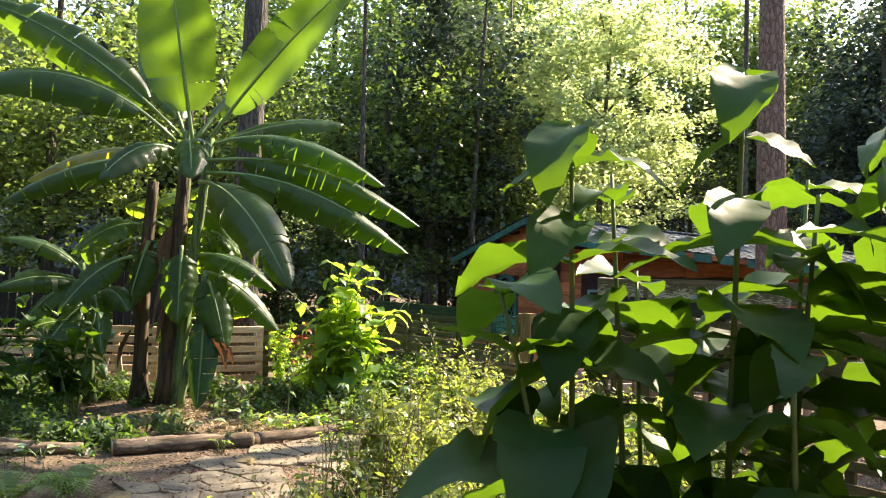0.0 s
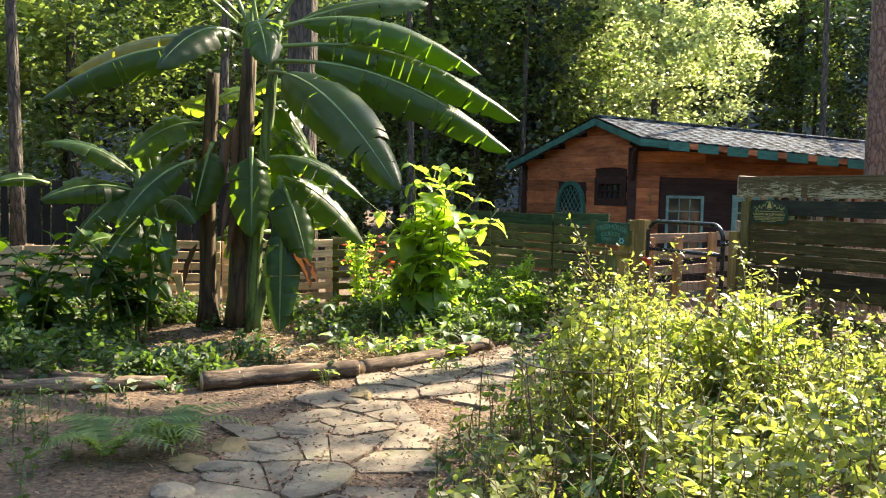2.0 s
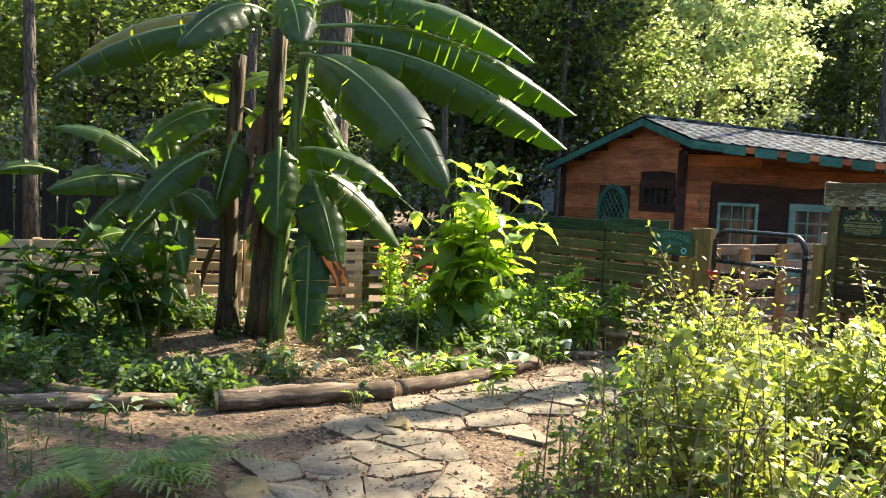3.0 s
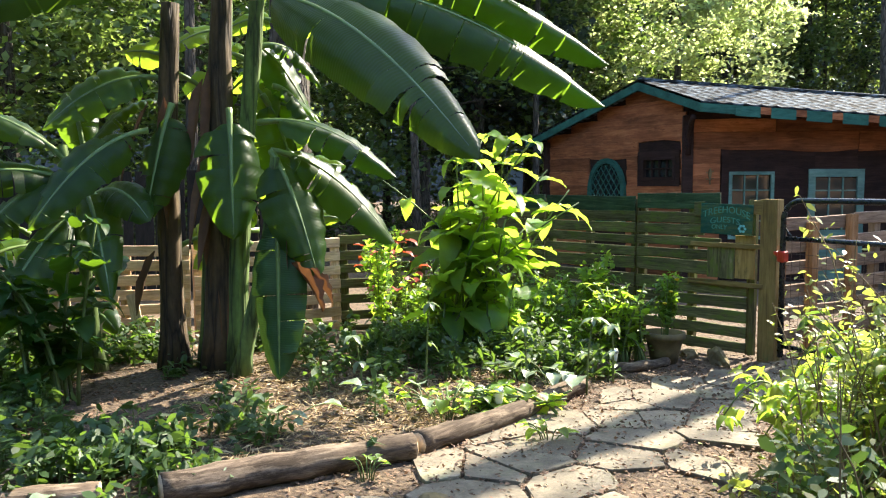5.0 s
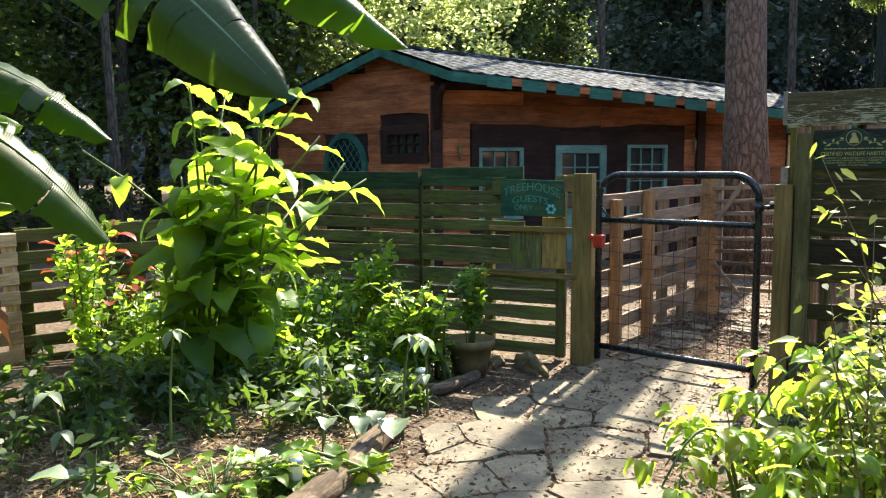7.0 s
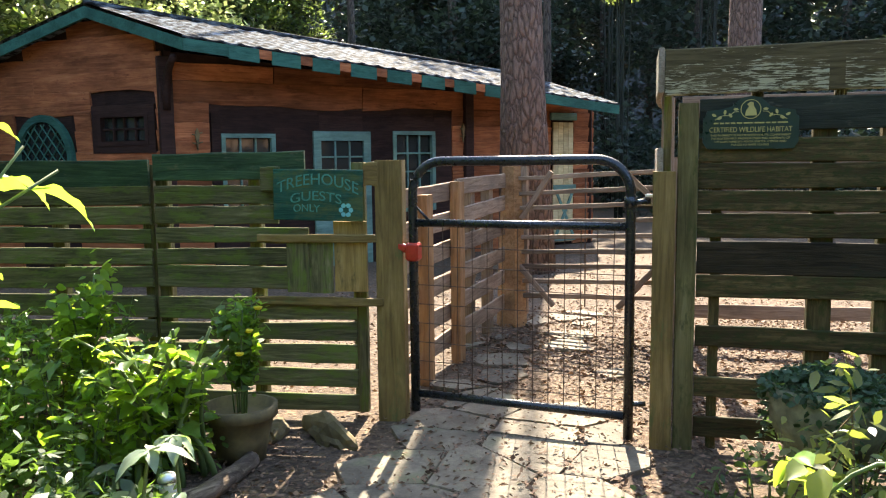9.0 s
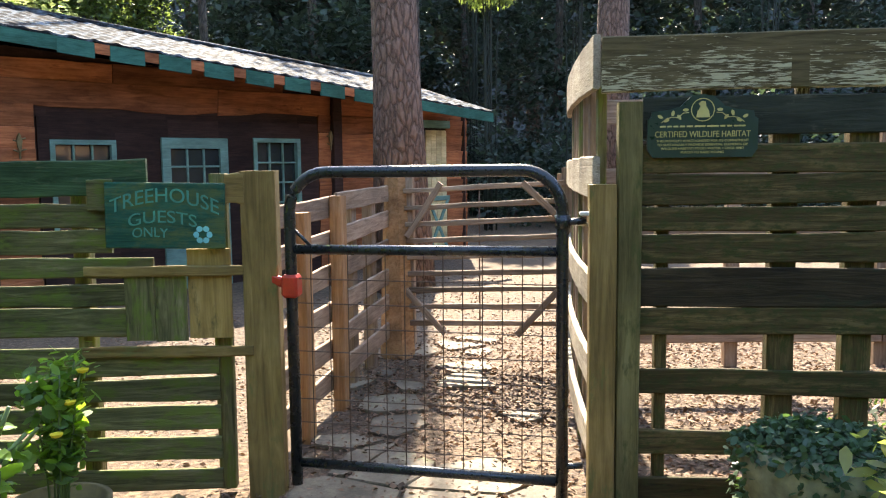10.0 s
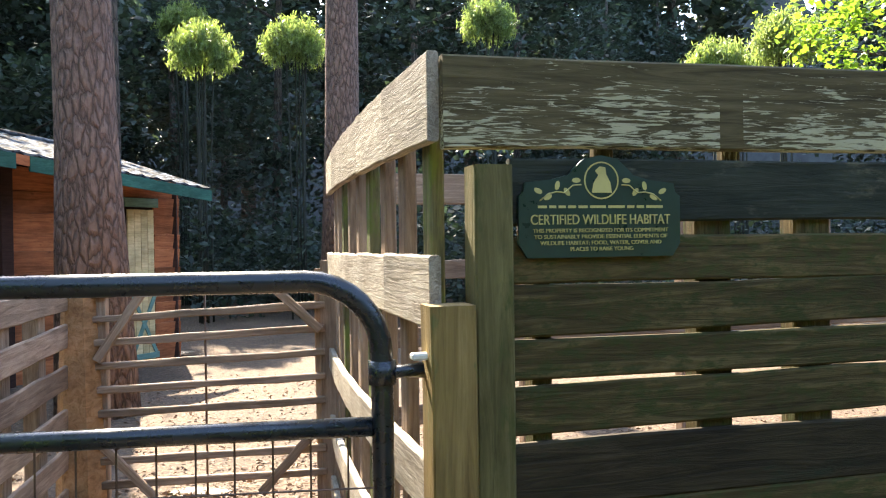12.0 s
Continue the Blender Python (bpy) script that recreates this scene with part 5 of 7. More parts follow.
# ---------------------------------------------------------------- banana
def banana_leaf(owner, base, tip, arch, width, seed, mat=BANANA, petiole=0.16, side=0.9, rows=30, tears=6, sag=0.35, face=0.35):
    """A long blade on an arching midrib: the two halves hang from the rib, with torn edges."""
    rng = random.Random(seed)
    b, t = Vector(base), Vector(tip)
    c = (b + t) / 2 + Vector((0, 0, arch))
    rib = bezier(b, c, t, rows)
    d0 = (t - b).normalized()
    lat = Vector((0, 0, 1)).cross(d0)
    lat = lat.normalized() * (1 - face) - d0.cross(Vector((0, -1, 0))).normalized() * face
    lat.normalize()
    roll = rng.uniform(-0.25, 0.25)
    V, Fc, UV = [], [], []
    torn = {s: sorted(rng.sample(range(int(rows * 0.25), rows - 3), tears)) for s in (-1, 1)}
    for s in (-1, 1):
        drop = sag
        for i in range(rows - 1):
            if i / rows < petiole:
                continue
            if i in torn[s]:
                drop = sag + rng.uniform(-0.25, 0.35)
            q = []
            for j, ii in ((0, i), (1, i + 1)):
                u = ((ii / (rows - 1)) - petiole) / (1 - petiole)
                w = 0.5 * width * max(0.0, math.sin(math.pi * min(1, max(0, u) ** 0.75))) ** 0.55
                d = (rib[min(ii + 1, rows - 1)] - rib[max(ii - 1, 0)]).normalized()
                up = lat.cross(d).normalized()
                if up.z < 0:
                    up = -up
                sl = (lat * math.cos(roll) + up * math.sin(roll)) * s
                row = []
                for k in range(5):
                    v = k / 4
                    ruff = 0.012 * math.sin(ii * 1.9 + seed) * v
                    row.append(rib[ii] + sl * (w * v * math.cos(drop * v)) + up * (0.10 * w * math.sin(math.pi * v) - w * v * math.sin(drop * v) + ruff))
                q.append(row)
            gap = 0.22 if (i + 1) in torn[s] else 0.0
            n = len(V)
            for k in range(5):
                V.append(q[0][k])
                UV.append((i / rows, s * k / 8))
            for k in range(5):
                V.append(q[1][k].lerp(q[0][k], gap * k / 4))
                UV.append(((i + 1) / rows, s * k / 8))
            for k in range(4):
                Fc.append((n + k, n + k + 1, n + 6 + k, n + 5 + k) if s > 0 else (n + k, n + 5 + k, n + 6 + k, n + k + 1))
    me = mesh_of("banana_leaf", V, Fc, (mat,))
    bm = bmesh.new()
    bm.from_mesh(me)
    layer = bm.loops.layers.uv.new("UVMap")
    for f in bm.faces:
        for l in f.loops:
            l[layer].uv = UV[l.vert.index]
    bmesh.ops.remove_doubles(bm, verts=bm.verts[:], dist=0.0008)
    bm.to_mesh(me)
    bm.free()
    me.shade_smooth()
    ob = put("banana_leaf", me, owner)
    tube_part("midrib", [p - Vector((0, 0, 0.006)) for p in rib[::2]], [0.026 * (1 - 0.85 * i / len(rib[::2])) for i in range(len(rib[::2]))], MIDRIB, ob, 6)
    return ob


def banana():
    bx, by = -3.35, 10.15
    g = thing("banana_plant", bx, by, ground_z(bx, by), "tall banana clump with arching torn leaves and dry sheathed stems", "banana plant")
    z0 = -ground_z(bx, by)

    def stem(name, x0, y0, x1, y1, h, r0, r1, mat, seed):
        rng = random.Random(seed)
        path = [(x0 + (x1 - x0) * u + 0.02 * math.sin(5 * u + seed), y0 + (y1 - y0) * u, h * u) for u in [i / 10 for i in range(11)]]
        rad = [r0 + (r1 - r0) * u + (0.03 if i == 0 else 0) + rng.uniform(-0.006, 0.006) for i, u in enumerate([i / 10 for i in range(11)])]
        o = tube_part(name, path, rad, mat, g, 14)
        return o

    stem("stem", 0.02, 0.0, 0.12, 0.02, 3.0, 0.135, 0.075, BANANASTEM, 1)
    stem("stem", -0.36, 0.10, -0.30, 0.05, 2.75, 0.10, 0.065, BANANASTEM, 2)
    stem("green_stem", 0.16, -0.05, 0.40, -0.05, 3.3, 0.085, 0.05, BANANAGREEN, 3)
    stem("green_stem", -0.05, 0.12, 0.10, 0.10, 3.4, 0.09, 0.06, BANANAGREEN, 4)
    stem("green_stem", 0.25, -0.20, 0.55, -0.35, 1.6, 0.06, 0.03, BANANAGREEN, 5)
    stem("green_stem", -0.9, 0.0, -1.05, -0.05, 1.7, 0.06, 0.03, BANANAGREEN, 6)
    # dry sheaths peeling from the stems
    rng = random.Random(5)
    for k in range(9):
        a = rng.uniform(-2.6, -0.5)
        cx = rng.choice((0.03, -0.35))
        z = rng.uniform(0.7, 2.4)
        r = 0.12
        me = blade_mesh("dry_sheath", DRYLEAF, rng.uniform(0.5, 1.0), rng.uniform(0.07, 0.13), 0.05, 0.5, 0.1, k, 7)
        put("dry_sheath", me, g, Matrix.Translation((cx + r * math.cos(a), 0.05 + r * math.sin(a), z)) @ Matrix.Rotation(a, 4, "Z") @ Matrix.Rotation(radians(rng.uniform(78, 98)), 4, "Y"))

    def L(bxz, txz, dy0, dy1, arch, w, seed, mat=BANANA, **kw):
        banana_leaf(g, (bxz[0] - bx, dy0, bxz[1] + z0), (txz[0] - bx, dy1, txz[1] + z0), arch, w, seed, mat, **kw)

    L((-3.15, 3.30), (-3.50, 5.75), 0.0, -0.35, 0.0, 0.95, 1, sag=0.12, tears=2, face=1.0)
    L((-2.98, 3.35), (-1.20, 5.25), -0.02, -0.55, 0.25, 0.72, 2, sag=0.15, tears=3, face=0.95)
    L((-3.35, 3.45), (-5.75, 4.95), 0.05, -0.3, 0.45, 0.66, 3, sag=0.4, face=0.7)
    L((-3.35, 3.35), (-5.75, 3.75), -0.1, -0.7, 0.95, 0.75, 4, sag=0.8)
    L((-3.45, 3.15), (-5.30, 2.80), 0.1, 0.2, 0.45, 0.62, 5, BANANA_OLD, sag=0.5)
    L((-3.45, 3.05), (-5.15, 2.42), -0.15, -0.7, 0.45, 0.62, 6, sag=0.7)
    L((-3.00, 3.30), (-1.35, 3.75), 0.1, 0.5, 0.25, 0.52, 7, sag=0.5, face=0.5)
    L((-2.98, 3.30), (-0.75, 2.90), -0.05, 0.1, 0.65, 0.66, 8, sag=0.85, tears=9)
    L((-2.95, 3.10), (-0.30, 2.42), -0.15, 0.25, 0.62, 0.68, 9, sag=0.95, tears=10)
    L((-2.92, 2.95), (-0.42, 2.06), -0.2, -0.15, 0.55, 0.68, 10, sag=0.95, tears=9)
    L((-3.00, 2.85), (-1.48, 1.62), -0.15, -2.1, 0.50, 0.66, 11, sag=0.5, face=0.6, tears=5)
    L((-3.20, 3.30), (-2.75, 2.75), -0.1, -1.3, 0.40, 0.50, 12, sag=0.6, tears=4)
    L((-3.30, 3.20), (-3.85, 2.70), -0.1, -1.1, 0.45, 0.48, 13, sag=0.7, tears=4)
    L((-3.20, 3.40), (-2.3, 4.9), 0.2, 1.4, 0.3, 0.6, 14, sag=0.3)
    L((-3.30, 3.40), (-4.4, 4.9), 0.2, 1.5, 0.3, 0.6, 15, sag=0.3)
    # lower growth
    L((-2.95, 1.95), (-1.95, 1.55), -0.25, -0.4, 0.28, 0.44, 21, sag=0.5, tears=4)
    L((-2.85, 1.75), (-1.98, 1.05), -0.3, 0.0, 0.30, 0.46, 22, sag=0.35, tears=5)
    L((-2.80, 1.45), (-2.76, 0.16), -0.35, -0.62, -0.02, 0.42, 23, BANANA_SHADE, sag=0.25, tears=3, face=0.9)
    L((-2.85, 1.75), (-2.50, 0.85), -0.3, -0.5, 0.20, 0.48, 24, sag=0.5, tears=4)
    L((-3.15, 2.05), (-3.08, 1.12), -0.25, -0.5, 0.15, 0.54, 25, sag=0.5, tears=3)
    L((-3.60, 2.10), (-3.75, 1.25), -0.1, -0.3, 0.12, 0.48, 26, sag=0.5, tears=3)
    L((-4.35, 1.65), (-5.35, 2.05), -0.05, -0.2, 0.30, 0.34, 27, sag=0.4, tears=3)
    L((-4.30, 1.70), (-3.80, 2.15), 0.0, 0.2, 0.25, 0.30, 28, sag=0.4, tears=3)
    L((-4.35, 1.55), (-5.0, 0.9), -0.05, -0.5, 0.35, 0.36, 29, sag=0.5, tears=4)
    L((-4.30, 1.50), (-3.9, 0.7), -0.05, -0.6, 0.35, 0.36, 30, sag=0.5, tears=4)
    L((-2.90, 2.25), (-2.55, 1.75), 0.1, 0.3, 0.25, 0.34, 31, sag=0.4, tears=3)
    L((-3.00, 2.55), (-2.55, 2.25), 0.15, 0.3, 0.25, 0.32, 32, sag=0.4, tears=3)
    for k, (x0, z0_, x1, z1_, y0, y1, w) in enumerate(((-4.3, 1.5, -5.2, 1.45, 0.0, -0.6, 0.40), (-4.35, 1.3, -4.7, 0.45, 0.0, -0.7, 0.40), (-4.25, 1.4, -3.65, 1.25, 0.0, -0.5, 0.38), (-4.3, 1.6, -4.5, 2.2, 0.1, 0.2, 0.36), (-3.75, 1.9, -4.4, 1.2, -0.2, -0.7, 0.42), (-3.7, 2.3, -4.5, 1.9, 0.1, -0.2, 0.42), (-3.0, 2.2, -2.7, 1.2, 0.2, 0.4, 0.45), (-3.1, 2.6, -2.6, 1.9, 0.2, 0.5, 0.45), (-3.3, 2.5, -3.5, 1.6, 0.25, 0.4, 0.45))):
        L((x0, z0_), (x1, z1_), y0, y1, 0.28, w, 40 + k, sag=0.45, tears=4, face=0.5)
    # young thin leaves between the stems, lit from behind
    ry = random.Random(77)
    for k in range(22):
        x0, z1 = ry.uniform(-3.75, -2.55), ry.uniform(0.95, 2.75)
        a = ry.uniform(-0.5, 0.5) + (0 if ry.random() < 0.6 else math.pi)
        ln = ry.uniform(0.30, 0.55)
        L((x0, z1), (x0 + ln * math.cos(a), z1 + ry.uniform(-0.35, 0.15)), ry.uniform(0.15, 0.5), ry.uniform(0.1, 0.6), ry.uniform(0.05, 0.18), ry.uniform(0.20, 0.30), 60 + k, BANANA_YOUNG, sag=0.35, tears=2, face=0.75, rows=14)
    for k in range(12):
        x0, z1 = ry.uniform(-5.4, -4.0), ry.uniform(0.5, 1.7)
        a = ry.uniform(0, 6.28)
        L((x0, z1), (x0 + 0.4 * math.cos(a), z1 + ry.uniform(-0.3, 0.15)), ry.uniform(-0.4, 0.3), ry.uniform(-0.5, 0.3), 0.12, ry.uniform(0.18, 0.26), 90 + k, BANANA_YOUNG if k % 3 == 0 else BANANA, sag=0.4, tears=2, face=0.7, rows=14)
    # dead curled leaf by the foot
    for k, (x, y, z, ln, w, yaw, dip) in enumerate(((0.66, -0.48, 0.86, 0.42, 0.13, -25, 52), (0.72, -0.46, 0.80, 0.34, 0.10, -10, 38), (0.58, -0.42, 1.10, 0.40, 0.07, -40, 72))):
        me = blade_mesh("dead_leaf", DRYLEAF, ln, w, 0.25 + 0.1 * k, 1.5, 0.14, 3 + k, 16)
        put("dead_leaf", me, g, Matrix.Translation((x, y, z)) @ Matrix.Rotation(radians(yaw), 4, "Z") @ Matrix.Rotation(radians(dip), 4, "Y"), "rust-brown curled dead leaf")


banana()


# ---------------------------------------------------------------- broad-leaved plants
def leafy_plant(name, x, y, stems, leaf_mats, leaf_len, leaf_w, label, seed, spacing=0.13, start=0.25, droop=0.35, category="plant", tilt=0, shape=0.7, fold=0.25):
    """Stems with big leaves set in turn round them. stems: (base x, base y, top x, top y, height)."""
    g = thing(name, x, y, ground_z(x, y), label, category)
    rng = random.Random(seed)
    meshes = [blade_mesh("leaf", m, leaf_len, leaf_w, droop * k, fold, 0.08, seed + i, 12, 1.6, shape) for i, (m, k) in enumerate([(m, k) for m in leaf_mats for k in (0.5, 0.9, 1.3)])]
    for s, (x0, y0, x1, y1, h) in enumerate(stems):
        n = 9
        path = [Vector((x0 + (x1 - x0) * u * u + 0.012 * math.sin(4 * u + s), y0 + (y1 - y0) * u * u, h * u)) for u in [i / (n - 1) for i in range(n)]]
        tube_part("stalk", path, [0.014 * (1 - 0.6 * i / n) for i in range(n)], STALK, g, 6)
        z = start * h
        a = rng.uniform(0, 6.28)
        while z < h * 1.02:
            u = z / h
            k = min(n - 2, int(u * (n - 1)))
            p = path[k].lerp(path[k + 1], min(1.0, u * (n - 1) - k))
            for side in (0, 1):
                ang = a + side * math.pi + rng.uniform(-0.4, 0.4)
                sc = rng.uniform(0.7, 1.15) * (1.0 if u < 0.85 else 0.7)
                put("leaf", meshes[rng.randrange(len(meshes))], g, Matrix.Translation(p) @ Matrix.Rotation(ang, 4, "Z") @ Matrix.Rotation(radians(rng.uniform(-35, 25) + 12 * (1 - u) + tilt), 4, "Y") @ Matrix.Rotation(radians(rng.uniform(-25, 25)), 4, "X") @ Matrix.Scale(sc, 4))
            a += 1.57 + rng.uniform(-0.3, 0.3)
            z += spacing * rng.uniform(0.8, 1.2)
    return g


rng_b = random.Random(31)
leafy_plant("tall_flowering_shrub", -1.32, 11.0, [(rng_b.uniform(-0.3, 0.3), rng_b.uniform(-0.25, 0.25), rng_b.uniform(-0.85, 0.85), rng_b.uniform(-0.5, 0.4), rng_b.uniform(1.15, 2.05)) for _ in range(17)], (BIGLEAF,), 0.44, 0.215, "tall bright green shrub with large soft drooping leaves", 50, 0.21, 0.32, 0.60, "shrub")
leafy_plant("broad_leaved_plant", 0.58, 2.45, [(-0.18, 0, -0.20, 0.0, 2.12), (-0.16, -0.08, -0.40, -0.1, 1.62), (0.05, 0.15, -0.05, 0.15, 2.0), (0.32, 0.05, 0.30, 0.0, 2.3), (0.5, 0.1, 0.55, 0.05, 1.95), (0.72, -0.1, 0.8, -0.15, 2.1), (0.4, -0.2, 0.35, -0.3, 1.5), (0.85, 0.2, 0.95, 0.2, 2.25), (0.15, 0.35, 0.1, 0.4, 1.7), (0.65, 0.4, 0.7, 0.45, 2.05), (-0.12, 0.2, -0.3, 0.3, 1.3)], (NEARLEAF,), 0.44, 0.265, "tall broad-leaved plant, dark and backlit beside the path", 60, 0.165, 0.28, 0.55, tilt=10, shape=0.70, fold=0.20)


# ---------------------------------------------------------------- weeds and ground cover
def weed_mass(name, region, count, hmin, hmax, leaf_size, leaf_mat, seed, label, per=42, stalk=DRYSTALK, bend=0.35, slim=0.62):
    """Rank growth: thin stalks with many small leaves, in one object."""
    rng = np.random.default_rng(seed)
    rnd = random.Random(seed)
    pts, V, Fc = [], [], []
    n = 0
    while n < count:
        x, y = rnd.uniform(region[0], region[1]), rnd.uniform(region[2], region[3])
        d = region[4](x, y)
        if d <= 0:
            continue
        n += 1
        h = rnd.uniform(hmin, hmax) * min(1.0, 0.45 + d) * (1.0 + 0.8 * noise.noise(Vector((x * 1.3, y * 1.3, seed * 0.1))))
        a = rnd.uniform(0, 6.28)
        z = ground_z(x, y)
        b2 = bend * h * rnd.random()
        p = bezier((x, y, z - 0.02), (x, y, z + h * 0.7), (x + b2 * math.cos(a), y + b2 * math.sin(a), z + h), 5)
        v2, f2 = tube(p, [0.005, 0.0045, 0.004, 0.003, 0.0015], 4, False)
        k = len(V)
        V += v2
        Fc += [tuple(q + k for q in f) for f in f2]
        for _ in range(int(per * h / hmax)):
            u = rnd.uniform(0.15, 1.0)
            q = p[min(3, int(u * 4))].lerp(p[min(4, int(u * 4) + 1)], u * 4 - int(u * 4))
            pts.append((q.x, q.y, q.z))
    pts = np.array(pts) + rng.normal(0, 1, (len(pts), 3)) * np.array([0.034, 0.034, 0.022])
    o = tagged(put(name, quads_mesh(name, scatter_leaves(rng, pts, leaf_size, 0.0, 0.5, 6, slim), leaf_mat)), label, "weeds", kind="stuff")
    me = mesh_of("stalks", V, Fc, (stalk,))
    put("stalks", me, o)
    return o


def inside_weeds(x, y):
    """Distance into the rank bed that lies between the path and the tall fence."""
    edge = -1.05 + 0.0 * y if y < 6.2 else -1.05 + 0.62 * (y - 6.2)
    return min(x - edge, 2.6 - x, y - 3.6, 8.6 - y, 5.0) * 1.2


weed_mass("rank_weeds", (-1.2, 2.6, 3.6, 8.7, inside_weeds), 440, 0.35, 0.84, 0.066, WEED, 71, "rank yellow-green weeds with dry stalks", 62)
weed_mass("green_weeds", (-1.2, 2.6, 3.6, 8.7, inside_weeds), 230, 0.30, 0.66, 0.075, COVER, 76, "green weeds tangled among dry stalks", 46)
weed_mass("bramble_canes", (-1.0, 1.8, 3.8, 7.0, inside_weeds), 150, 0.55, 0.95, 0.034, WEED, 77, "long arching canes rising out of the weeds", 26, DRYSTALK, 0.55)
weed_mass("low_weeds", (-1.2, 3.2, 2.6, 9.0, lambda x, y: min(x + 1.15 - max(0, 0.62 * (y - 6.2)), 1.0)), 500, 0.12, 0.35, 0.05, COVER, 72, "low green weeds along the path", 30, STALK)
weed_mass("bed_cover", (-7.0, -2.6, 7.6, 11.0, lambda x, y: min(1.0, (y - 7.7 - 0.5 * (x + 3.0)) * 1.0, (-2.5 - x) * 0.7) if (x + 3.3) ** 2 + (y - 9.7) ** 2 > 1.1 else 0), 980, 0.10, 0.30, 0.08, COVER, 73, "dark green ground cover round the banana", 30, STALK)
weed_mass("bed_leaves", (-4.6, -0.3, 8.0, 11.2, lambda x, y: min(1.0, 0.25 + y - max(8.0 + 0.47 * (x + 2.4), 8.36 + 1.13 * (x + 1.8)) - 0.25) if noise.noise(Vector((x * 1.6, y * 1.6, 4.0))) > 0.12 else 0), 80, 0.08, 0.24, 0.08, COVER, 78, "leafy weeds and seedlings growing in the shaded bed", 26, STALK)
weed_mass("dry_tangle", (-0.5, 1.4, 4.6, 7.4, lambda x, y: 1.0 if min((x - 0.15) ** 2 + (y - 7.1) ** 2, (x - 1.05) ** 2 + (y - 6.35) ** 2, (x + 0.1) ** 2 + (y - 5.5) ** 2) < 0.16 else 0), 130, 0.7, 1.05, 0.04, WEED, 79, "tall tangle of thin dark stems with small yellow leaves", 50, DRYSTALK, 0.45)
weed_mass("shade_cover", (-2.9, -0.3, 9.95, 10.95, lambda x, y: min(1.0, 0.35 + y - 10.0) if y < 11.2 and (x + 3.3) ** 2 + (y - 10.0) ** 2 > 0.35 else 0), 150, 0.12, 0.32, 0.085, COVER, 70, "dense dark leafy growth in the shaded bed", 34, STALK)
weed_mass("fence_weeds", (-2.0, 0.9, 10.0, 12.4, lambda x, y: 0.6 if y < 11.9 - 1.07 * (x - 0.0) and y > 10.65 - 0.1 * x and x < 0.1 else 0), 340, 0.18, 0.60, 0.07, SHRUB, 74, "leafy weeds along the foot of the fence", 40, STALK)
weed_mass("left_weeds", (-7.5, -2.9, 4.2, 7.2, lambda x, y: min(1.0, (-2.9 - x) * 0.8)), 300, 0.08, 0.28, 0.05, COVER, 75, "sparse low weeds on the litter", 26, STALK)


def litter(name, boxes, count, size, seed, label, lift=(0.003, 0.017)):
    rng = np.random.default_rng(seed)
    P = []
    for x0, x1, y0, y1 in boxes:
        xs, ys = rng.uniform(x0, x1, count), rng.uniform(y0, y1, count)
        P += [(x, y, ground_z(x, y) + rng.uniform(*lift)) for x, y in zip(xs, ys)]
    q = scatter_leaves(rng, np.array(P), size, 0.0, 0.15, 4, 0.55)
    tagged(put(name, quads_mesh(name, q, LITTER)), label, "leaf litter", kind="stuff")


litter("path_litter", [(-2.4, -1.0, 4.0, 7.6), (-1.8, 0.4, 7.4, 9.6), (0.0, 2.2, 9.0, 11.0), (1.8, 4.2, 10.4, 12.4)], 2000, 0.031, 81, "scraps of dry leaf on the flagstones", (0.022, 0.032))
litter("pen_litter", [(2.2, 8.0, 7.0, 14.5), (2.5, 5.5, 8.0, 12.0)], 9000, 0.036, 82, "dry leaves strewn over the pen")
def straw(name, box, count, seed, label):
    """Dry grass and straw lying on the bed."""
    rng = np.random.default_rng(seed)
    xs, ys = rng.uniform(box[0], box[1], count), rng.uniform(box[2], box[3], count)
    keep = ys > np.maximum(8.15 + 0.47 * (xs + 2.4), 8.5 + 1.13 * (xs + 1.8))
    P = np.array([(x, y, ground_z(x, y) + rng.uniform(0.004, 0.035)) for x, y in zip(xs[keep], ys[keep])])
    tagged(put(name, quads_mesh(name, scatter_leaves(rng, P, 0.075, 0.0, 0.18, 4, 0.16), STRAW)), label, "straw", kind="stuff")


straw("straw_mulch", (-3.4, -0.3, 7.9, 10.4), 9000, 84, "pale dry straw and grass mulch on the bed")
litter("leaf_litter", [(-6, -1.2, 3.0, 8.5), (-2.4, 1.6, 5.0, 10.2), (1.0, 6.0, 9.0, 14.0), (2.0, 5.0, 6.5, 11.0), (-4.5, 0.5, 8.0, 11.0)], 6000, 0.038, 80, "dry brown leaves and bark chips on the ground")


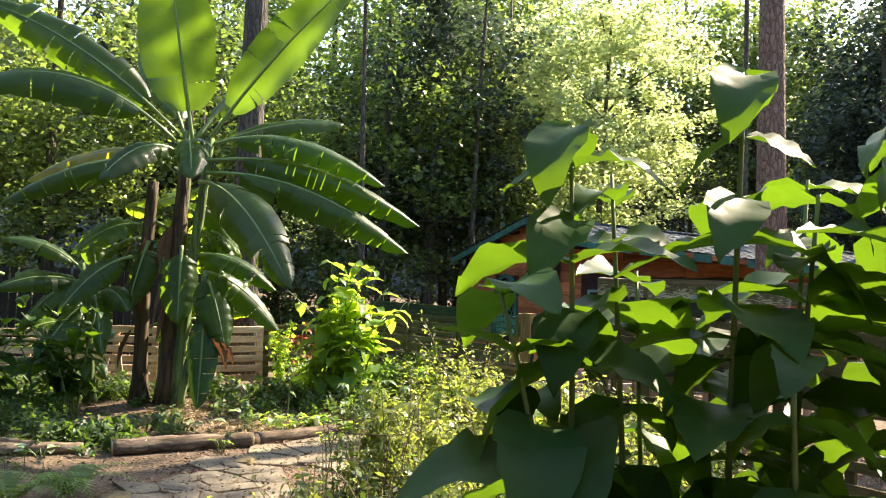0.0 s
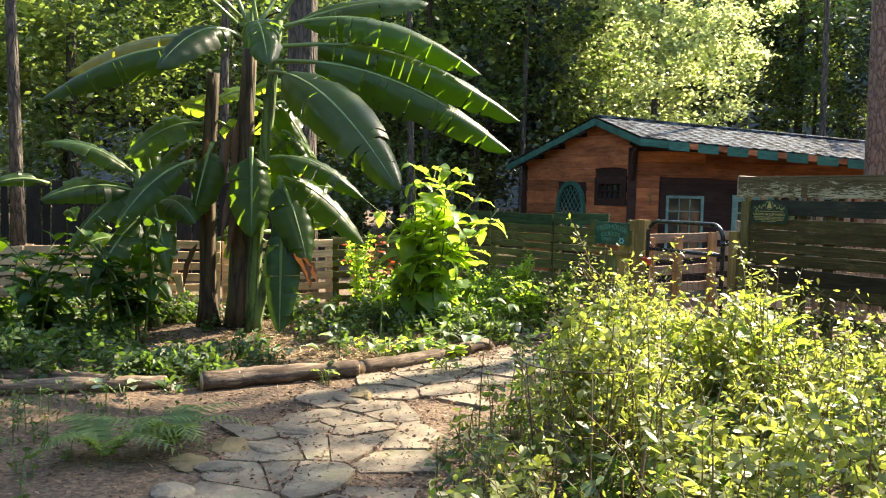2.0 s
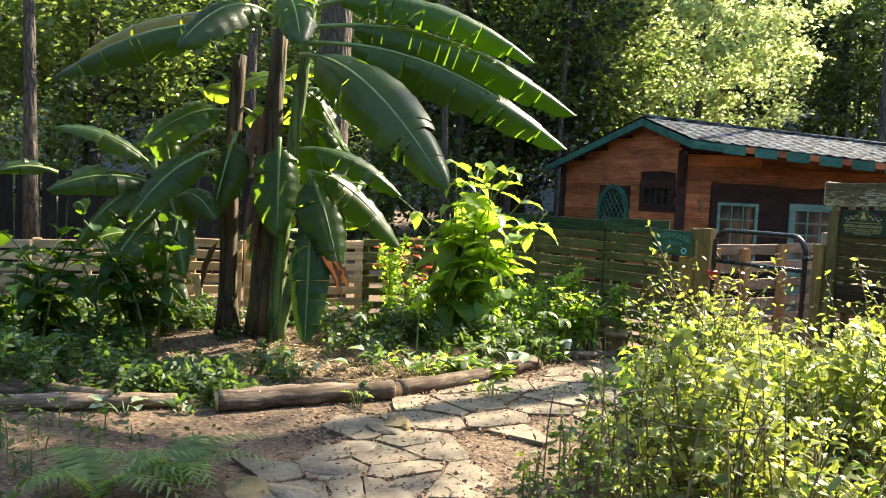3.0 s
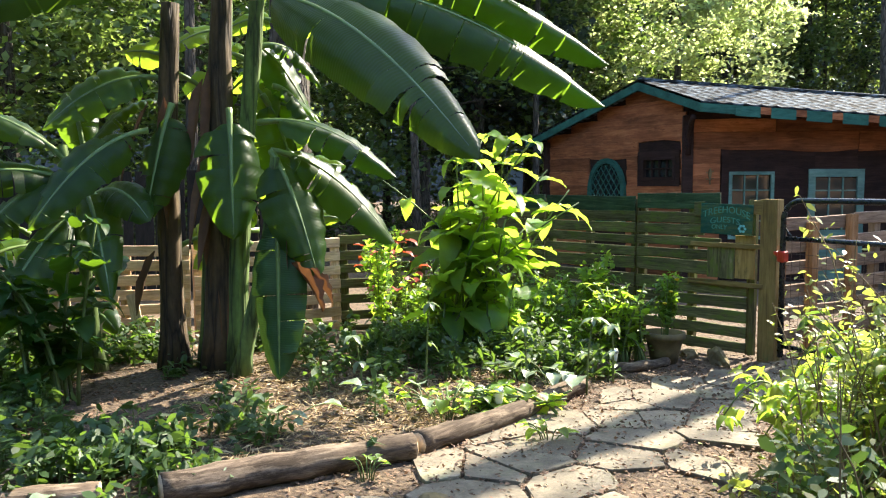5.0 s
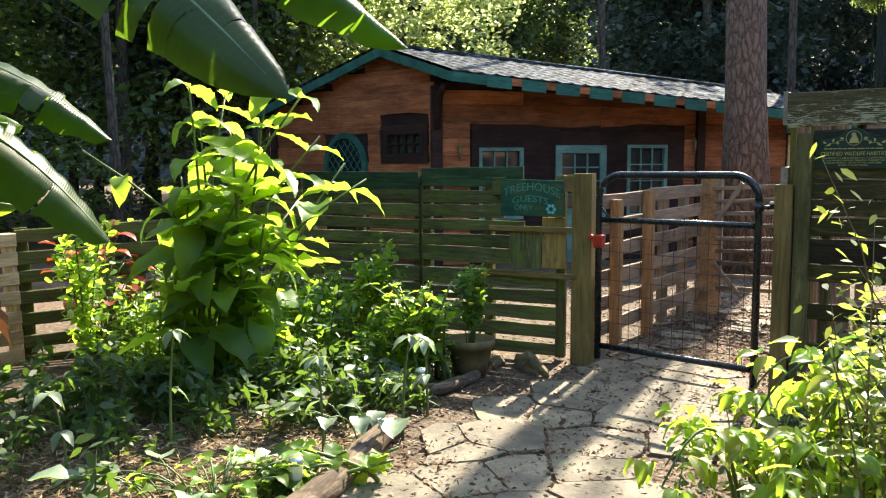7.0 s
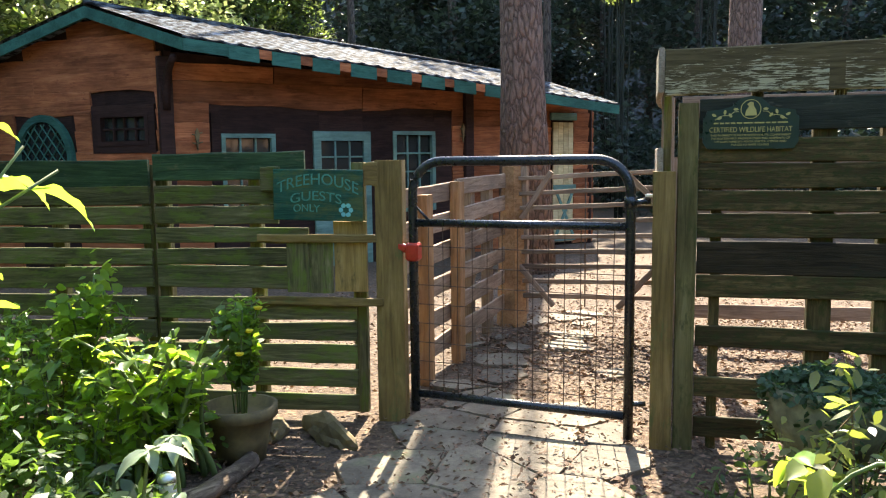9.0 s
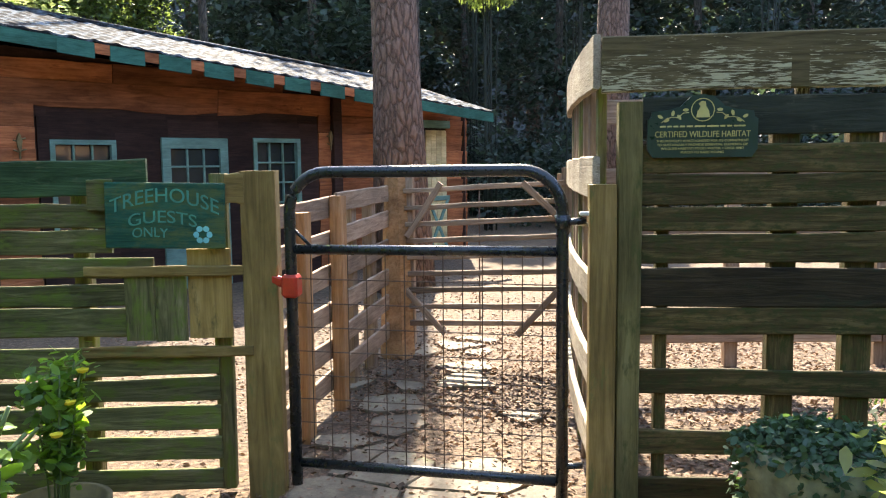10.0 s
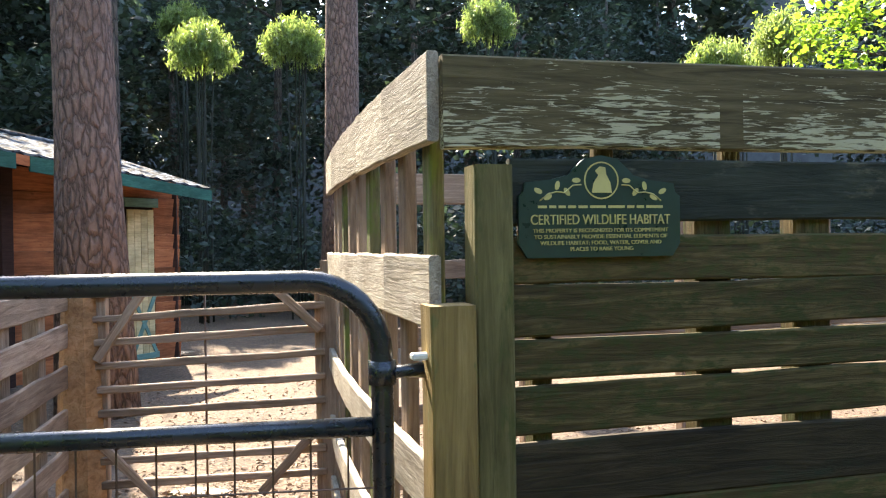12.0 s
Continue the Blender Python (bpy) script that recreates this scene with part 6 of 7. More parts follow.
# ---------------------------------------------------------------- logs
def log(points, r, seed, label, name="log"):
    """A fallen log: knobbly round, a little tapered, with pale cut ends."""
    p0, p1 = points[0], points[-1]
    ang = math.atan2(p1[1] - p0[1], p1[0] - p0[0])
    z0 = ground_z(p0[0], p0[1])
    g = thing(name, p0[0], p0[1], z0, label, "log", "logs edging the bed", math.degrees(ang))
    turn = Matrix.Rotation(-ang, 3, "Z")
    path, rad = [], []
    n, sides = 26, 16
    for i in range(n):
        u = i / (n - 1) * (len(points) - 1)
        k = min(len(points) - 2, int(u))
        q = Vector(points[k]).lerp(Vector(points[k + 1]), u - k)
        path.append(turn @ (Vector((q.x, q.y, ground_z(q.x, q.y) + r * 0.82)) - Vector((p0[0], p0[1], z0))))
        rad.append(r * (1.05 - 0.16 * i / n))
    V, Fc = tube(path, rad, sides)
    for i in range(n):
        for k in range(sides):
            v = V[i * sides + k]
            c = path[i]
            e = 1 + 0.24 * noise.noise(Vector((v.x * 4, v.y * 9, v.z * 9 + seed))) + 0.17 * noise.noise(Vector((v.x * 9, v.y * 34, v.z * 34 + seed)))
            V[i * sides + k] = c + (v - c) * e
    put("bark", mesh_of("bark", V, Fc, (LOGBARK,), True), g)
    for e, f in ((0, 1), (-1, -2)):
        d = (path[e] - path[f]).normalized()
        tube_part("cut_end", [path[e] - d * 0.01, path[e] + d * 0.008], rad[e] * 0.88, ENDGRAIN, g, 12, "pale cut end")


log([(-3.0, 7.72, 0), (-2.4, 8.0, 0), (-1.83, 8.28, 0)], 0.078, 1, "bark-covered log lying along the bed")
log([(-1.80, 8.36, 0), (-1.2, 8.95, 0), (-0.62, 9.72, 0)], 0.068, 2, "pale bark-covered log lying along the bed")
log([(-0.55, 10.35, 0), (-0.1, 10.35, 0), (0.25, 10.62, 0)], 0.045, 3, "thin log by the fence")
log([(-5.2, 7.75, 0), (-4.3, 7.72, 0), (-3.7, 7.65, 0)], 0.07, 4, "old grey log half hidden by leaves")
log([(-4.6, 7.35, 0), (-3.9, 7.55, 0), (-3.3, 7.75, 0)], 0.06, 5, "old grey log half hidden by leaves")


# ---------------------------------------------------------------- pots, planter, lights
def potted_plant():
    x, y = 0.27, 10.76
    g = thing("flower_pot", x, y, ground_z(x, y), "mossy round flower pot with a small yellow-flowered plant", "plant pot")
    put("pot", mesh_of("pot", *turned([(0.11, 0.0), (0.13, 0.10), (0.155, 0.20), (0.175, 0.21), (0.175, 0.26), (0.155, 0.26), (0.145, 0.22), (0.0, 0.21)]), (TERRA,), True), g)
    rng = np.random.default_rng(3)
    rnd = random.Random(3)
    pts = []
    for k in range(9):
        a, h = rnd.uniform(0, 6.28), rnd.uniform(0.3, 0.55)
        r = rnd.uniform(0.03, 0.13)
        p = bezier((0.3 * r * math.cos(a), 0.3 * r * math.sin(a), 0.2), (0.5 * r * math.cos(a), 0.5 * r * math.sin(a), 0.2 + 0.6 * h), (r * math.cos(a), r * math.sin(a), 0.2 + h), 6)
        tube_part("stalk", p, 0.004, STALK, g, 5)
        pts += [tuple(p[rnd.randrange(2, 6)]) for _ in range(60)]
    put("foliage", quads_mesh("foliage", scatter_leaves(rng, np.array(pts), 0.05, 0.025, 0.5, 6), SHRUB), g)
    for k in range(3):
        V, Fc = turned([(0.0, 0), (0.016, 0.005), (0.022, 0.016), (0.0, 0.022)], 8)
        put("flower", mesh_of("flower", V, Fc, (YELLOW,)), g, Matrix.Translation((-0.02 + 0.05 * k, -0.06, 0.5 + 0.1 * k)), "small yellow flower")


def planter():
    x, y = 1.80, 8.74
    g = thing("round_planter", x, y, ground_z(x, y), "mossy cement planter on a stump, overflowing with trailing leaves", "planter")
    put("stump", mesh_of("stump", *turned([(0.15, 0.0), (0.13, 0.08), (0.125, 0.18), (0.0, 0.18)], 14), (LOGBARK,), True), g)
    put("bowl", mesh_of("bowl", *turned([(0.10, 0.18), (0.17, 0.22), (0.22, 0.32), (0.235, 0.41), (0.225, 0.47), (0.195, 0.48), (0.17, 0.43), (0.0, 0.42)], 24), (CEMENT,), True), g)
    rng = np.random.default_rng(12)
    n = 1700
    a = rng.uniform(0, 6.28, n)
    r = np.sqrt(rng.uniform(0, 1, n)) * 0.25
    top = np.stack([r * np.cos(a), r * np.sin(a), 0.52 - 0.9 * r * r + rng.normal(0, 0.015, n)], 1)
    hang = []
    for k in range(44):
        th = rng.uniform(0, 6.28)
        ln = rng.uniform(0.06, 0.36)
        for j in range(int(ln * 60)):
            hang.append((0.25 * math.cos(th), 0.25 * math.sin(th), 0.47 - j / 60))
    pts = np.concatenate([top, np.array(hang) + rng.normal(0, 0.012, (len(hang), 3))])
    put("trailing_leaves", quads_mesh("trailing_leaves", scatter_leaves(rng, pts, 0.032, 0.006, 0.5, 6), IVY), g)


def path_light(x, y):
    g = thing("solar_path_light", x, y, ground_z(x, y), "small clouded plastic solar path light on a stake", "path light", "path lights")
    tube_part("stake", [(0, 0, -0.02), (0, 0, 0.13)], 0.008, ZINC, g, 6)
    put("lens", mesh_of("lens", *turned([(0.022, 0.10), (0.030, 0.12), (0.034, 0.17), (0.034, 0.175), (0.0, 0.176)], 14), (SOLARWHITE,), True), g)
    put("cap", mesh_of("cap", *turned([(0.036, 0.175), (0.038, 0.185), (0.028, 0.205), (0.0, 0.21)], 14), (ZINC,), True), g)


potted_plant()
planter()
for q in ((-1.30, 9.0), (-0.28, 10.25)):
    path_light(*q)
leafy_plant("hydrangea", -0.12, 10.72, [(random.Random(k).uniform(-0.2, 0.2), random.Random(k + 50).uniform(-0.15, 0.15), random.Random(k + 9).uniform(-0.35, 0.3), random.Random(k + 70).uniform(-0.3, 0.2), random.Random(k + 3).uniform(0.45, 0.72)) for k in range(24)], (BIGLEAF,), 0.12, 0.08, "low leafy shrub beside the flower pot", 90, 0.09, 0.3, 0.3, "shrub")
leafy_plant("yellow_leaf_plant", -1.2, 9.12, [(random.Random(k).uniform(-0.3, 0.3), random.Random(k + 5).uniform(-0.15, 0.15), random.Random(k + 9).uniform(-0.4, 0.4), random.Random(k + 7).uniform(-0.2, 0.2), random.Random(k + 3).uniform(0.12, 0.24)) for k in range(12)], (BIGLEAF,), 0.12, 0.11, "low clump of round yellow-green leaves behind the log", 95, 0.06, 0.4, 0.3)
leafy_plant("broad_leaf_seedling", 0.95, 6.6, [(0, 0, 0.05, 0, 0.95), (0.1, 0.1, 0.2, 0.1, 0.75)], (BIGLEAF,), 0.42, 0.22, "broad-leaved plant rising above the weeds", 97, 0.2, 0.75, 0.35)


def fern(x, y, seed):
    rng = random.Random(seed)
    g = thing("fern", x, y, ground_z(x, y), "pale green fern growing in leaf litter", "fern", "ferns")
    for k in range(13):
        a = rng.uniform(0, 6.28)
        L = rng.uniform(0.32, 0.55)
        e = Vector((math.cos(a) * L, math.sin(a) * L, rng.uniform(0.05, 0.22)))
        p = bezier((0, 0, 0), (e.x * 0.4, e.y * 0.4, 0.32), e, 16)
        V, Fc = [], []
        for i in range(1, 15):
            d = (p[i + 1] - p[i - 1]).normalized()
            s = d.cross(Vector((0, 0, 1))).normalized()
            w = 0.12 * math.sin(math.pi * (i / 15) ** 0.7) + 0.006
            for sg in (-1, 1):
                n = len(V)
                V += [p[i] - d * 0.013, p[i] + d * 0.013, p[i] + s * sg * w + d * 0.03 - Vector((0, 0, 0.02))]
                Fc.append((n, n + 1, n + 2))
        put("frond", mesh_of("frond", V, Fc, (FERN,)), g)


fern(-2.75, 6.25, 1)
fern(-3.05, 6.0, 2)


# ---------------------------------------------------------------- flagstones
def flagstones():
    """Irregular flat stones laid along the path and on past the gate."""
    line = [(-1.55, 3.4), (-1.75, 5.0), (-1.80, 6.2), (-1.60, 7.4), (-0.85, 8.6), (0.25, 9.35), (1.35, 10.05), (2.3, 10.85), (3.2, 11.5), (4.2, 12.3)]
    wid = [0.95, 1.05, 1.10, 1.15, 1.25, 1.35, 1.10, 0.85, 0.8, 0.8]
    P = [Vector((*p, 0)) for p in line]
    rng = random.Random(77)
    pave = tagged(new("pavement", mesh_of("pavement", [], [])), "irregular tan flagstone path with leaf-filled joints", "path", kind="structure")

    def at(s):
        k = min(len(P) - 2, int(s))
        t = s - k
        q = P[k].lerp(P[k + 1], t)
        d0 = (P[min(k + 1, len(P) - 1)] - P[max(k - 1, 0)]).normalized()
        d1 = (P[min(k + 2, len(P) - 1)] - P[k]).normalized()
        d = d0.lerp(d1, t).normalized()
        return q, Vector((d.y, -d.x, 0)), wid[k] * (1 - t) + wid[k + 1] * t

    # seeds of the stones, row by row along the path, with a fringe that bounds the outer ones
    seeds = []
    total = len(P) - 1.001
    n_rows = 42
    for i in range(n_rows + 1):
        q, side, w = at(i / n_rows * total)
        d = Vector((-side.y, side.x, 0))
        for j in range(-1, 4):
            v = (j - 1 + (0.25 if i % 2 else -0.25)) * w / 2.8
            p = q + side * (v + rng.uniform(-0.19, 0.19)) + d * rng.uniform(-0.19, 0.19)
            if abs(v) < w * 0.52 and rng.random() < 0.22:
                continue
            seeds.append((p, abs(v) < w * 0.52, i))
    crumbs = []
    for p, inside, i in seeds:
        if not inside or (i > 30 and rng.random() < 0.42):
            continue
        near = sorted((o for o, _, _ in seeds if 1e-6 < (o - p).length < 1.3), key=lambda o: (o - p).length)
        cell = [Vector((0.5 * math.cos(t), 0.5 * math.sin(t), 0)) for t in np.linspace(0, 2 * math.pi, 13)[:-1]]
        joint = rng.uniform(0.002, 0.007) if i <= 30 else rng.uniform(0.02, 0.06)
        for o in near:
            nrm = (o - p).normalized()
            lim = (o - p).length / 2 - joint
            out = []
            for k, c in enumerate(cell):
                e = cell[(k + 1) % len(cell)]
                dc, de = c.dot(nrm) - lim, e.dot(nrm) - lim
                if dc <= 0:
                    out.append(c)
                if dc * de < 0:
                    out.append(c.lerp(e, dc / (dc - de)))
            cell = out
            if len(cell) < 3:
                break
        if len(cell) < 3:
            continue
        ring = []
        for k, c in enumerate(cell):
            e = cell[(k + 1) % len(cell)]
            steps = max(1, int((e - c).length / 0.09))
            for m in range(steps):
                r = c.lerp(e, (m + (0.12 if steps > 1 or m else 0.0)) / steps)
                ring.append(r * (1 - rng.uniform(0, 0.026)))
        if len(ring) < 4:
            continue
        for _ in range(16):
            k = rng.randrange(len(ring))
            c = p + ring[k].lerp(ring[(k + 1) % len(ring)], rng.random()) * 1.03
            crumbs.append((c.x + rng.uniform(-0.015, 0.015), c.y + rng.uniform(-0.015, 0.015), ground_z(c.x, c.y) + rng.uniform(0.006, 0.022)))
        tilt = Vector((rng.uniform(-0.022, 0.022), rng.uniform(-0.022, 0.022), 0))
        top = 0.016 + rng.uniform(0, 0.010)
        V, Fc, n = [], [], len(ring)
        for sc, dz in ((1.0, -0.05), (1.0, -0.006), (0.985, 0.0)):
            for r in ring:
                V.append((r.x * sc, r.y * sc, dz + r.dot(tilt)))
        for l in range(2):
            for k in range(n):
                a, b2 = l * n + k, l * n + (k + 1) % n
                Fc.append((a, b2, b2 + n, a + n))
        Fc.append(tuple(range(2 * n, 3 * n)))
        put("flagstone", mesh_of("flagstone", V, Fc, (FLAG,)), pave, Matrix.Translation((p.x, p.y, ground_z(p.x, p.y) + top)))

    rg = np.random.default_rng(91)
    tagged(put("joint_litter", quads_mesh("joint_litter", scatter_leaves(rg, np.repeat(np.array(crumbs), 4, 0), 0.030, 0.014, 0.15), LITTER)), "dry leaf scraps caught in the joints of the path", "leaf litter", kind="stuff")


flagstones()


# ---------------------------------------------------------------- small growth in the bed
def big_leaf_clump(name, x, y, count, size, mat, seed, label, category="plant", rise=0.18, spread=0.3):
    """A low rosette of round leaves on short stalks."""
    rng = random.Random(seed)
    g = thing(name, x, y, ground_z(x, y), label, category)
    meshes = [blade_mesh("leaf", mat, size, size * 0.85, 0.25 + 0.12 * k, 0.3, 0.08, seed + k, 7) for k in range(3)]
    for k in range(count):
        a, r = rng.uniform(0, 6.28), spread * math.sqrt(rng.random())
        h = rise * rng.uniform(0.5, 1.2)
        p = Vector((r * math.cos(a), r * math.sin(a), h))
        tube_part("stalk", bezier((0.3 * p.x, 0.3 * p.y, -0.01), (0.5 * p.x, 0.5 * p.y, h), p, 5), 0.004, STALK, g, 5)
        put("leaf", meshes[k % 3], g, Matrix.Translation(p) @ Matrix.Rotation(a + rng.uniform(-0.7, 0.7), 4, "Z") @ Matrix.Rotation(radians(rng.uniform(-20, 25)), 4, "Y") @ Matrix.Scale(rng.uniform(0.7, 1.2), 4))
    return g


PALELEAF = leaf("pale_squash_leaf", (0.20, 0.26, 0.17), (0.30, 0.42, 0.12), 0.5, 0.35, "object", 0.25, 16)
RUSTLEAF = leaf("rust_red_foliage", (0.30, 0.05, 0.02), (0.45, 0.08, 0.02), 0.5, 0.35, "object", 0.3, 14)
big_leaf_clump("squash_plant", -1.75, 9.25, 9, 0.15, PALELEAF, 201, "squash plant with pale leaves sprawling in the bed", rise=0.16, spread=0.45)
big_leaf_clump("squash_plant", -0.75, 9.75, 9, 0.16, PALELEAF, 202, "squash plant with pale leaves sprawling in the bed", rise=0.22, spread=0.4)
big_leaf_clump("squash_plant", -2.65, 8.75, 6, 0.14, PALELEAF, 203, "squash plant with pale leaves sprawling in the bed", rise=0.12, spread=0.35)
big_leaf_clump("nasturtium", -1.62, 9.02, 40, 0.085, BIGLEAF, 204, "clump of round yellow-green leaves behind the log", rise=0.16, spread=0.34)
big_leaf_clump("creeping_plant", -1.05, 8.55, 9, 0.07, BIGLEAF, 205, "small leafy sprig beside the log", rise=0.10, spread=0.14)
big_leaf_clump("creeping_plant", -2.05, 7.95, 7, 0.06, BIGLEAF, 206, "small leafy sprig beside the log", rise=0.10, spread=0.1)
big_leaf_clump("creeping_plant", -3.55, 7.5, 8, 0.11, PALELEAF, 207, "small leafy sprig beside the log", rise=0.08, spread=0.2)
big_leaf_clump("coleus", -2.05, 12.0, 30, 0.15, RUSTLEAF, 208, "rust-red leafy plant by the fence", rise=0.85, spread=0.35)


def seed_stalk(x, y, h, seed):
    rng = random.Random(seed)
    g = thing("tall_herb", x, y, ground_z(x, y), "tall thin herb with a drooping leafy top", "herb", "tall herbs in the bed")
    dx, dy = rng.uniform(-0.06, 0.06), rng.uniform(-0.06, 0.06)
    p = bezier((0, 0, -0.01), (0, 0, h * 0.6), (dx, dy, h), 7)
    tube_part("stalk", p, [0.009 - 0.0008 * i for i in range(7)], STALK, g, 6)
    me = blade_mesh("leaf", PALELEAF, 0.13, 0.06, 0.45, 0.25, 0.05, seed, 7)
    for k in range(7):
        q = p[6] if k < 5 else p[3]
        put("leaf", me, g, Matrix.Translation(q) @ Matrix.Rotation(k * 1.25 + seed, 4, "Z") @ Matrix.Rotation(radians(rng.uniform(5, 45)), 4, "Y") @ Matrix.Scale(rng.uniform(0.6, 1.1), 4))


for k, (x, y, h) in enumerate(((-1.75, 9.75, 0.62), (-1.05, 9.55, 0.50), (-0.62, 9.60, 0.55), (-0.35, 9.95, 0.45), (-2.2, 9.6, 0.4))):
    seed_stalk(x, y, h, 220 + k)


def bright_herb(x, y, h, seed):
    """An upright herb with many small lit leaves."""
    rng = np.random.default_rng(seed)
    g = thing("upright_herb", x, y, ground_z(x, y), "upright herb with small bright yellow-green leaves", "herb", "bright herbs")
    pts = []
    for k in range(4):
        a = k * 1.6 + seed
        p = bezier((0, 0, -0.01), (0.03 * math.cos(a), 0.03 * math.sin(a), h * 0.6), (0.12 * math.cos(a), 0.12 * math.sin(a), h * (0.8 + 0.07 * k)), 8)
        tube_part("stalk", p, 0.005, STALK, g, 5)
        pts += [tuple(q) for q in p[2:] for _ in range(22)]
    put("foliage", quads_mesh("foliage", scatter_leaves(rng, np.array(pts), 0.06, 0.045, 0.5, 6), WEED if x > -0.5 and y < 8 else BIGLEAF), g)


for k, (x, y, h) in enumerate(((-2.15, 11.2, 1.0), (-0.15, 11.6, 0.8), (0.25, 7.35, 0.95), (-0.35, 5.45, 1.0), (-0.05, 5.7, 0.9), (1.1, 7.2, 0.9), (0.55, 6.2, 0.95))):
    bright_herb(x, y, h, 240 + k)


def sprawling_plant(x, y, h, reach, seed):
    """A tomato-like plant: thick arching stems with cut, many-fingered leaves."""
    rng = random.Random(seed)
    g = thing("tomato_plant", x, y, ground_z(x, y), "sprawling tomato-like plant with arching stems and cut leaves", "plant", "sprawling plants")
    leaflet = [blade_mesh("leaflet", (BIGLEAF if y > 6.9 else WEEDGREEN) if k else WEEDGREEN, 0.095 if y > 6.9 else 0.07, 0.046 if y > 6.9 else 0.034, 0.3 + 0.15 * k, 0.3, 0.10, seed + k, 6) for k in range(3)]
    for s in range(6):
        a = s * 1.05 + rng.uniform(-0.3, 0.3)
        r = reach * rng.uniform(0.6, 1.0)
        hh = h * rng.uniform(0.75, 1.1)
        p = bezier((0.05 * math.cos(a), 0.05 * math.sin(a), -0.02), (0.35 * r * math.cos(a), 0.35 * r * math.sin(a), hh * 1.45), (r * math.cos(a), r * math.sin(a), hh * rng.uniform(0.45, 0.8)), 12)
        tube_part("stem", p, [0.009 - 0.0005 * i for i in range(12)], STALK, g, 6)
        for i in range(3, 12):
            d = rng.uniform(0, 6.28)
            q = p[i]
            tip = q + Vector((math.cos(d), math.sin(d), rng.uniform(-0.1, 0.5))) * 0.13
            for k in range(5):
                c = q.lerp(tip, 0.3 + 0.17 * k)
                side = 0.0 if k == 4 else (1.1 if k % 2 else -1.1)
                put("leaflet", leaflet[rng.randrange(3)], g, Matrix.Translation(c) @ Matrix.Rotation(d + side + rng.uniform(-0.3, 0.3), 4, "Z") @ Matrix.Rotation(radians(rng.uniform(-20, 50)), 4, "Y") @ Matrix.Rotation(radians(rng.uniform(-30, 30)), 4, "X") @ Matrix.Scale(rng.uniform(0.7, 1.25), 4))


WEEDGREEN = leaf("cut_leaf", (0.15, 0.18, 0.05), (0.50, 0.55, 0.07), 0.5, 0.48, "object", 0.25, 16)
for k, (x, y, h, r) in enumerate(((0.25, 7.40, 0.86, 0.6), (0.18, 7.95, 0.6, 0.48), (0.62, 7.75, 0.74, 0.5), (0.85, 7.05, 0.70, 0.5), (1.35, 7.6, 0.62, 0.45), (-0.25, 5.55, 0.70, 0.5), (0.35, 5.2, 0.62, 0.5))):
    sprawling_plant(x, y, h, r, 260 + k)


def rock(name, x, y, sx, sy, sz, seed, label, mat=FLAG, rough=0.42):
    rng = random.Random(seed)
    bm = bmesh.new()
    bmesh.ops.create_icosphere(bm, subdivisions=3, radius=1.0)
    for v in bm.verts:
        n = noise.noise(v.co * 1.3 + Vector((seed, 0, 0))) + 0.5 * noise.noise(v.co * 3.7 + Vector((0, seed, 0)))
        v.co = v.co * (1 + rough * n)
        v.co = Vector((v.co.x * sx, v.co.y * sy, max(-0.3, v.co.z) * sz))
    me = bpy.data.meshes.new(name)
    bm.to_mesh(me)
    bm.free()
    me.materials.append(mat)
    o = put(name, me)
    o.matrix_basis = pose(x, y, ground_z(x, y) + 0.25 * sz, 0, 0, rng.uniform(0, 360))
    return tagged(o, label, "rock", "rocks beside the path")


for k in range(6):
    u = k / 5
    rr = random.Random(60 + k)
    rock("edging_stone", -2.46 + 0.66 * u + rr.uniform(-0.04, 0.04), 5.45 + 2.0 * u + rr.uniform(-0.05, 0.05), rr.uniform(0.10, 0.17), rr.uniform(0.08, 0.12), rr.uniform(0.03, 0.05), 60 + k, "mossy tan edging stone along the path", FLAG, 0.22)
rock("rock", -1.72, 7.55, 0.16, 0.10, 0.06, 3, "dark flat rock on the path edge", TERRA)
rock("rock", 0.72, 10.72, 0.22, 0.07, 0.10, 4, "mossy rock at the foot of the fence post", TERRA)
rock("rock", 0.55, 10.95, 0.12, 0.07, 0.06, 5, "mossy rock at the foot of the fence post", TERRA)
rock("rock", -2.35, 6.25, 0.20, 0.14, 0.03, 6, "mossy flat rock on the path edge", TERRA)
rock("rock", -2.55, 5.95, 0.14, 0.12, 0.03, 7, "mossy flat rock on the path edge", TERRA)


def wire_hoop():
    g = thing("wire_plant_cage", -0.40, 5.35, ground_z(-0.40, 5.35), "rusty wire plant cage standing among the weeds", "plant cage")
    for z, r in ((0.80, 0.30), (0.48, 0.25)):
        tube_part("hoop", [(r * math.cos(t), r * math.sin(t), z) for t in np.linspace(0, 2 * math.pi, 33)], 0.0032, WIRE, g, 6)
    for k in range(4):
        t = k * math.pi / 2 + 0.4
        tube_part("leg", [(0.2 * math.cos(t), 0.2 * math.sin(t), -0.02), (0.30 * math.cos(t), 0.30 * math.sin(t), 0.80)], 0.004, WIRE, g, 5)


wire_hoop()


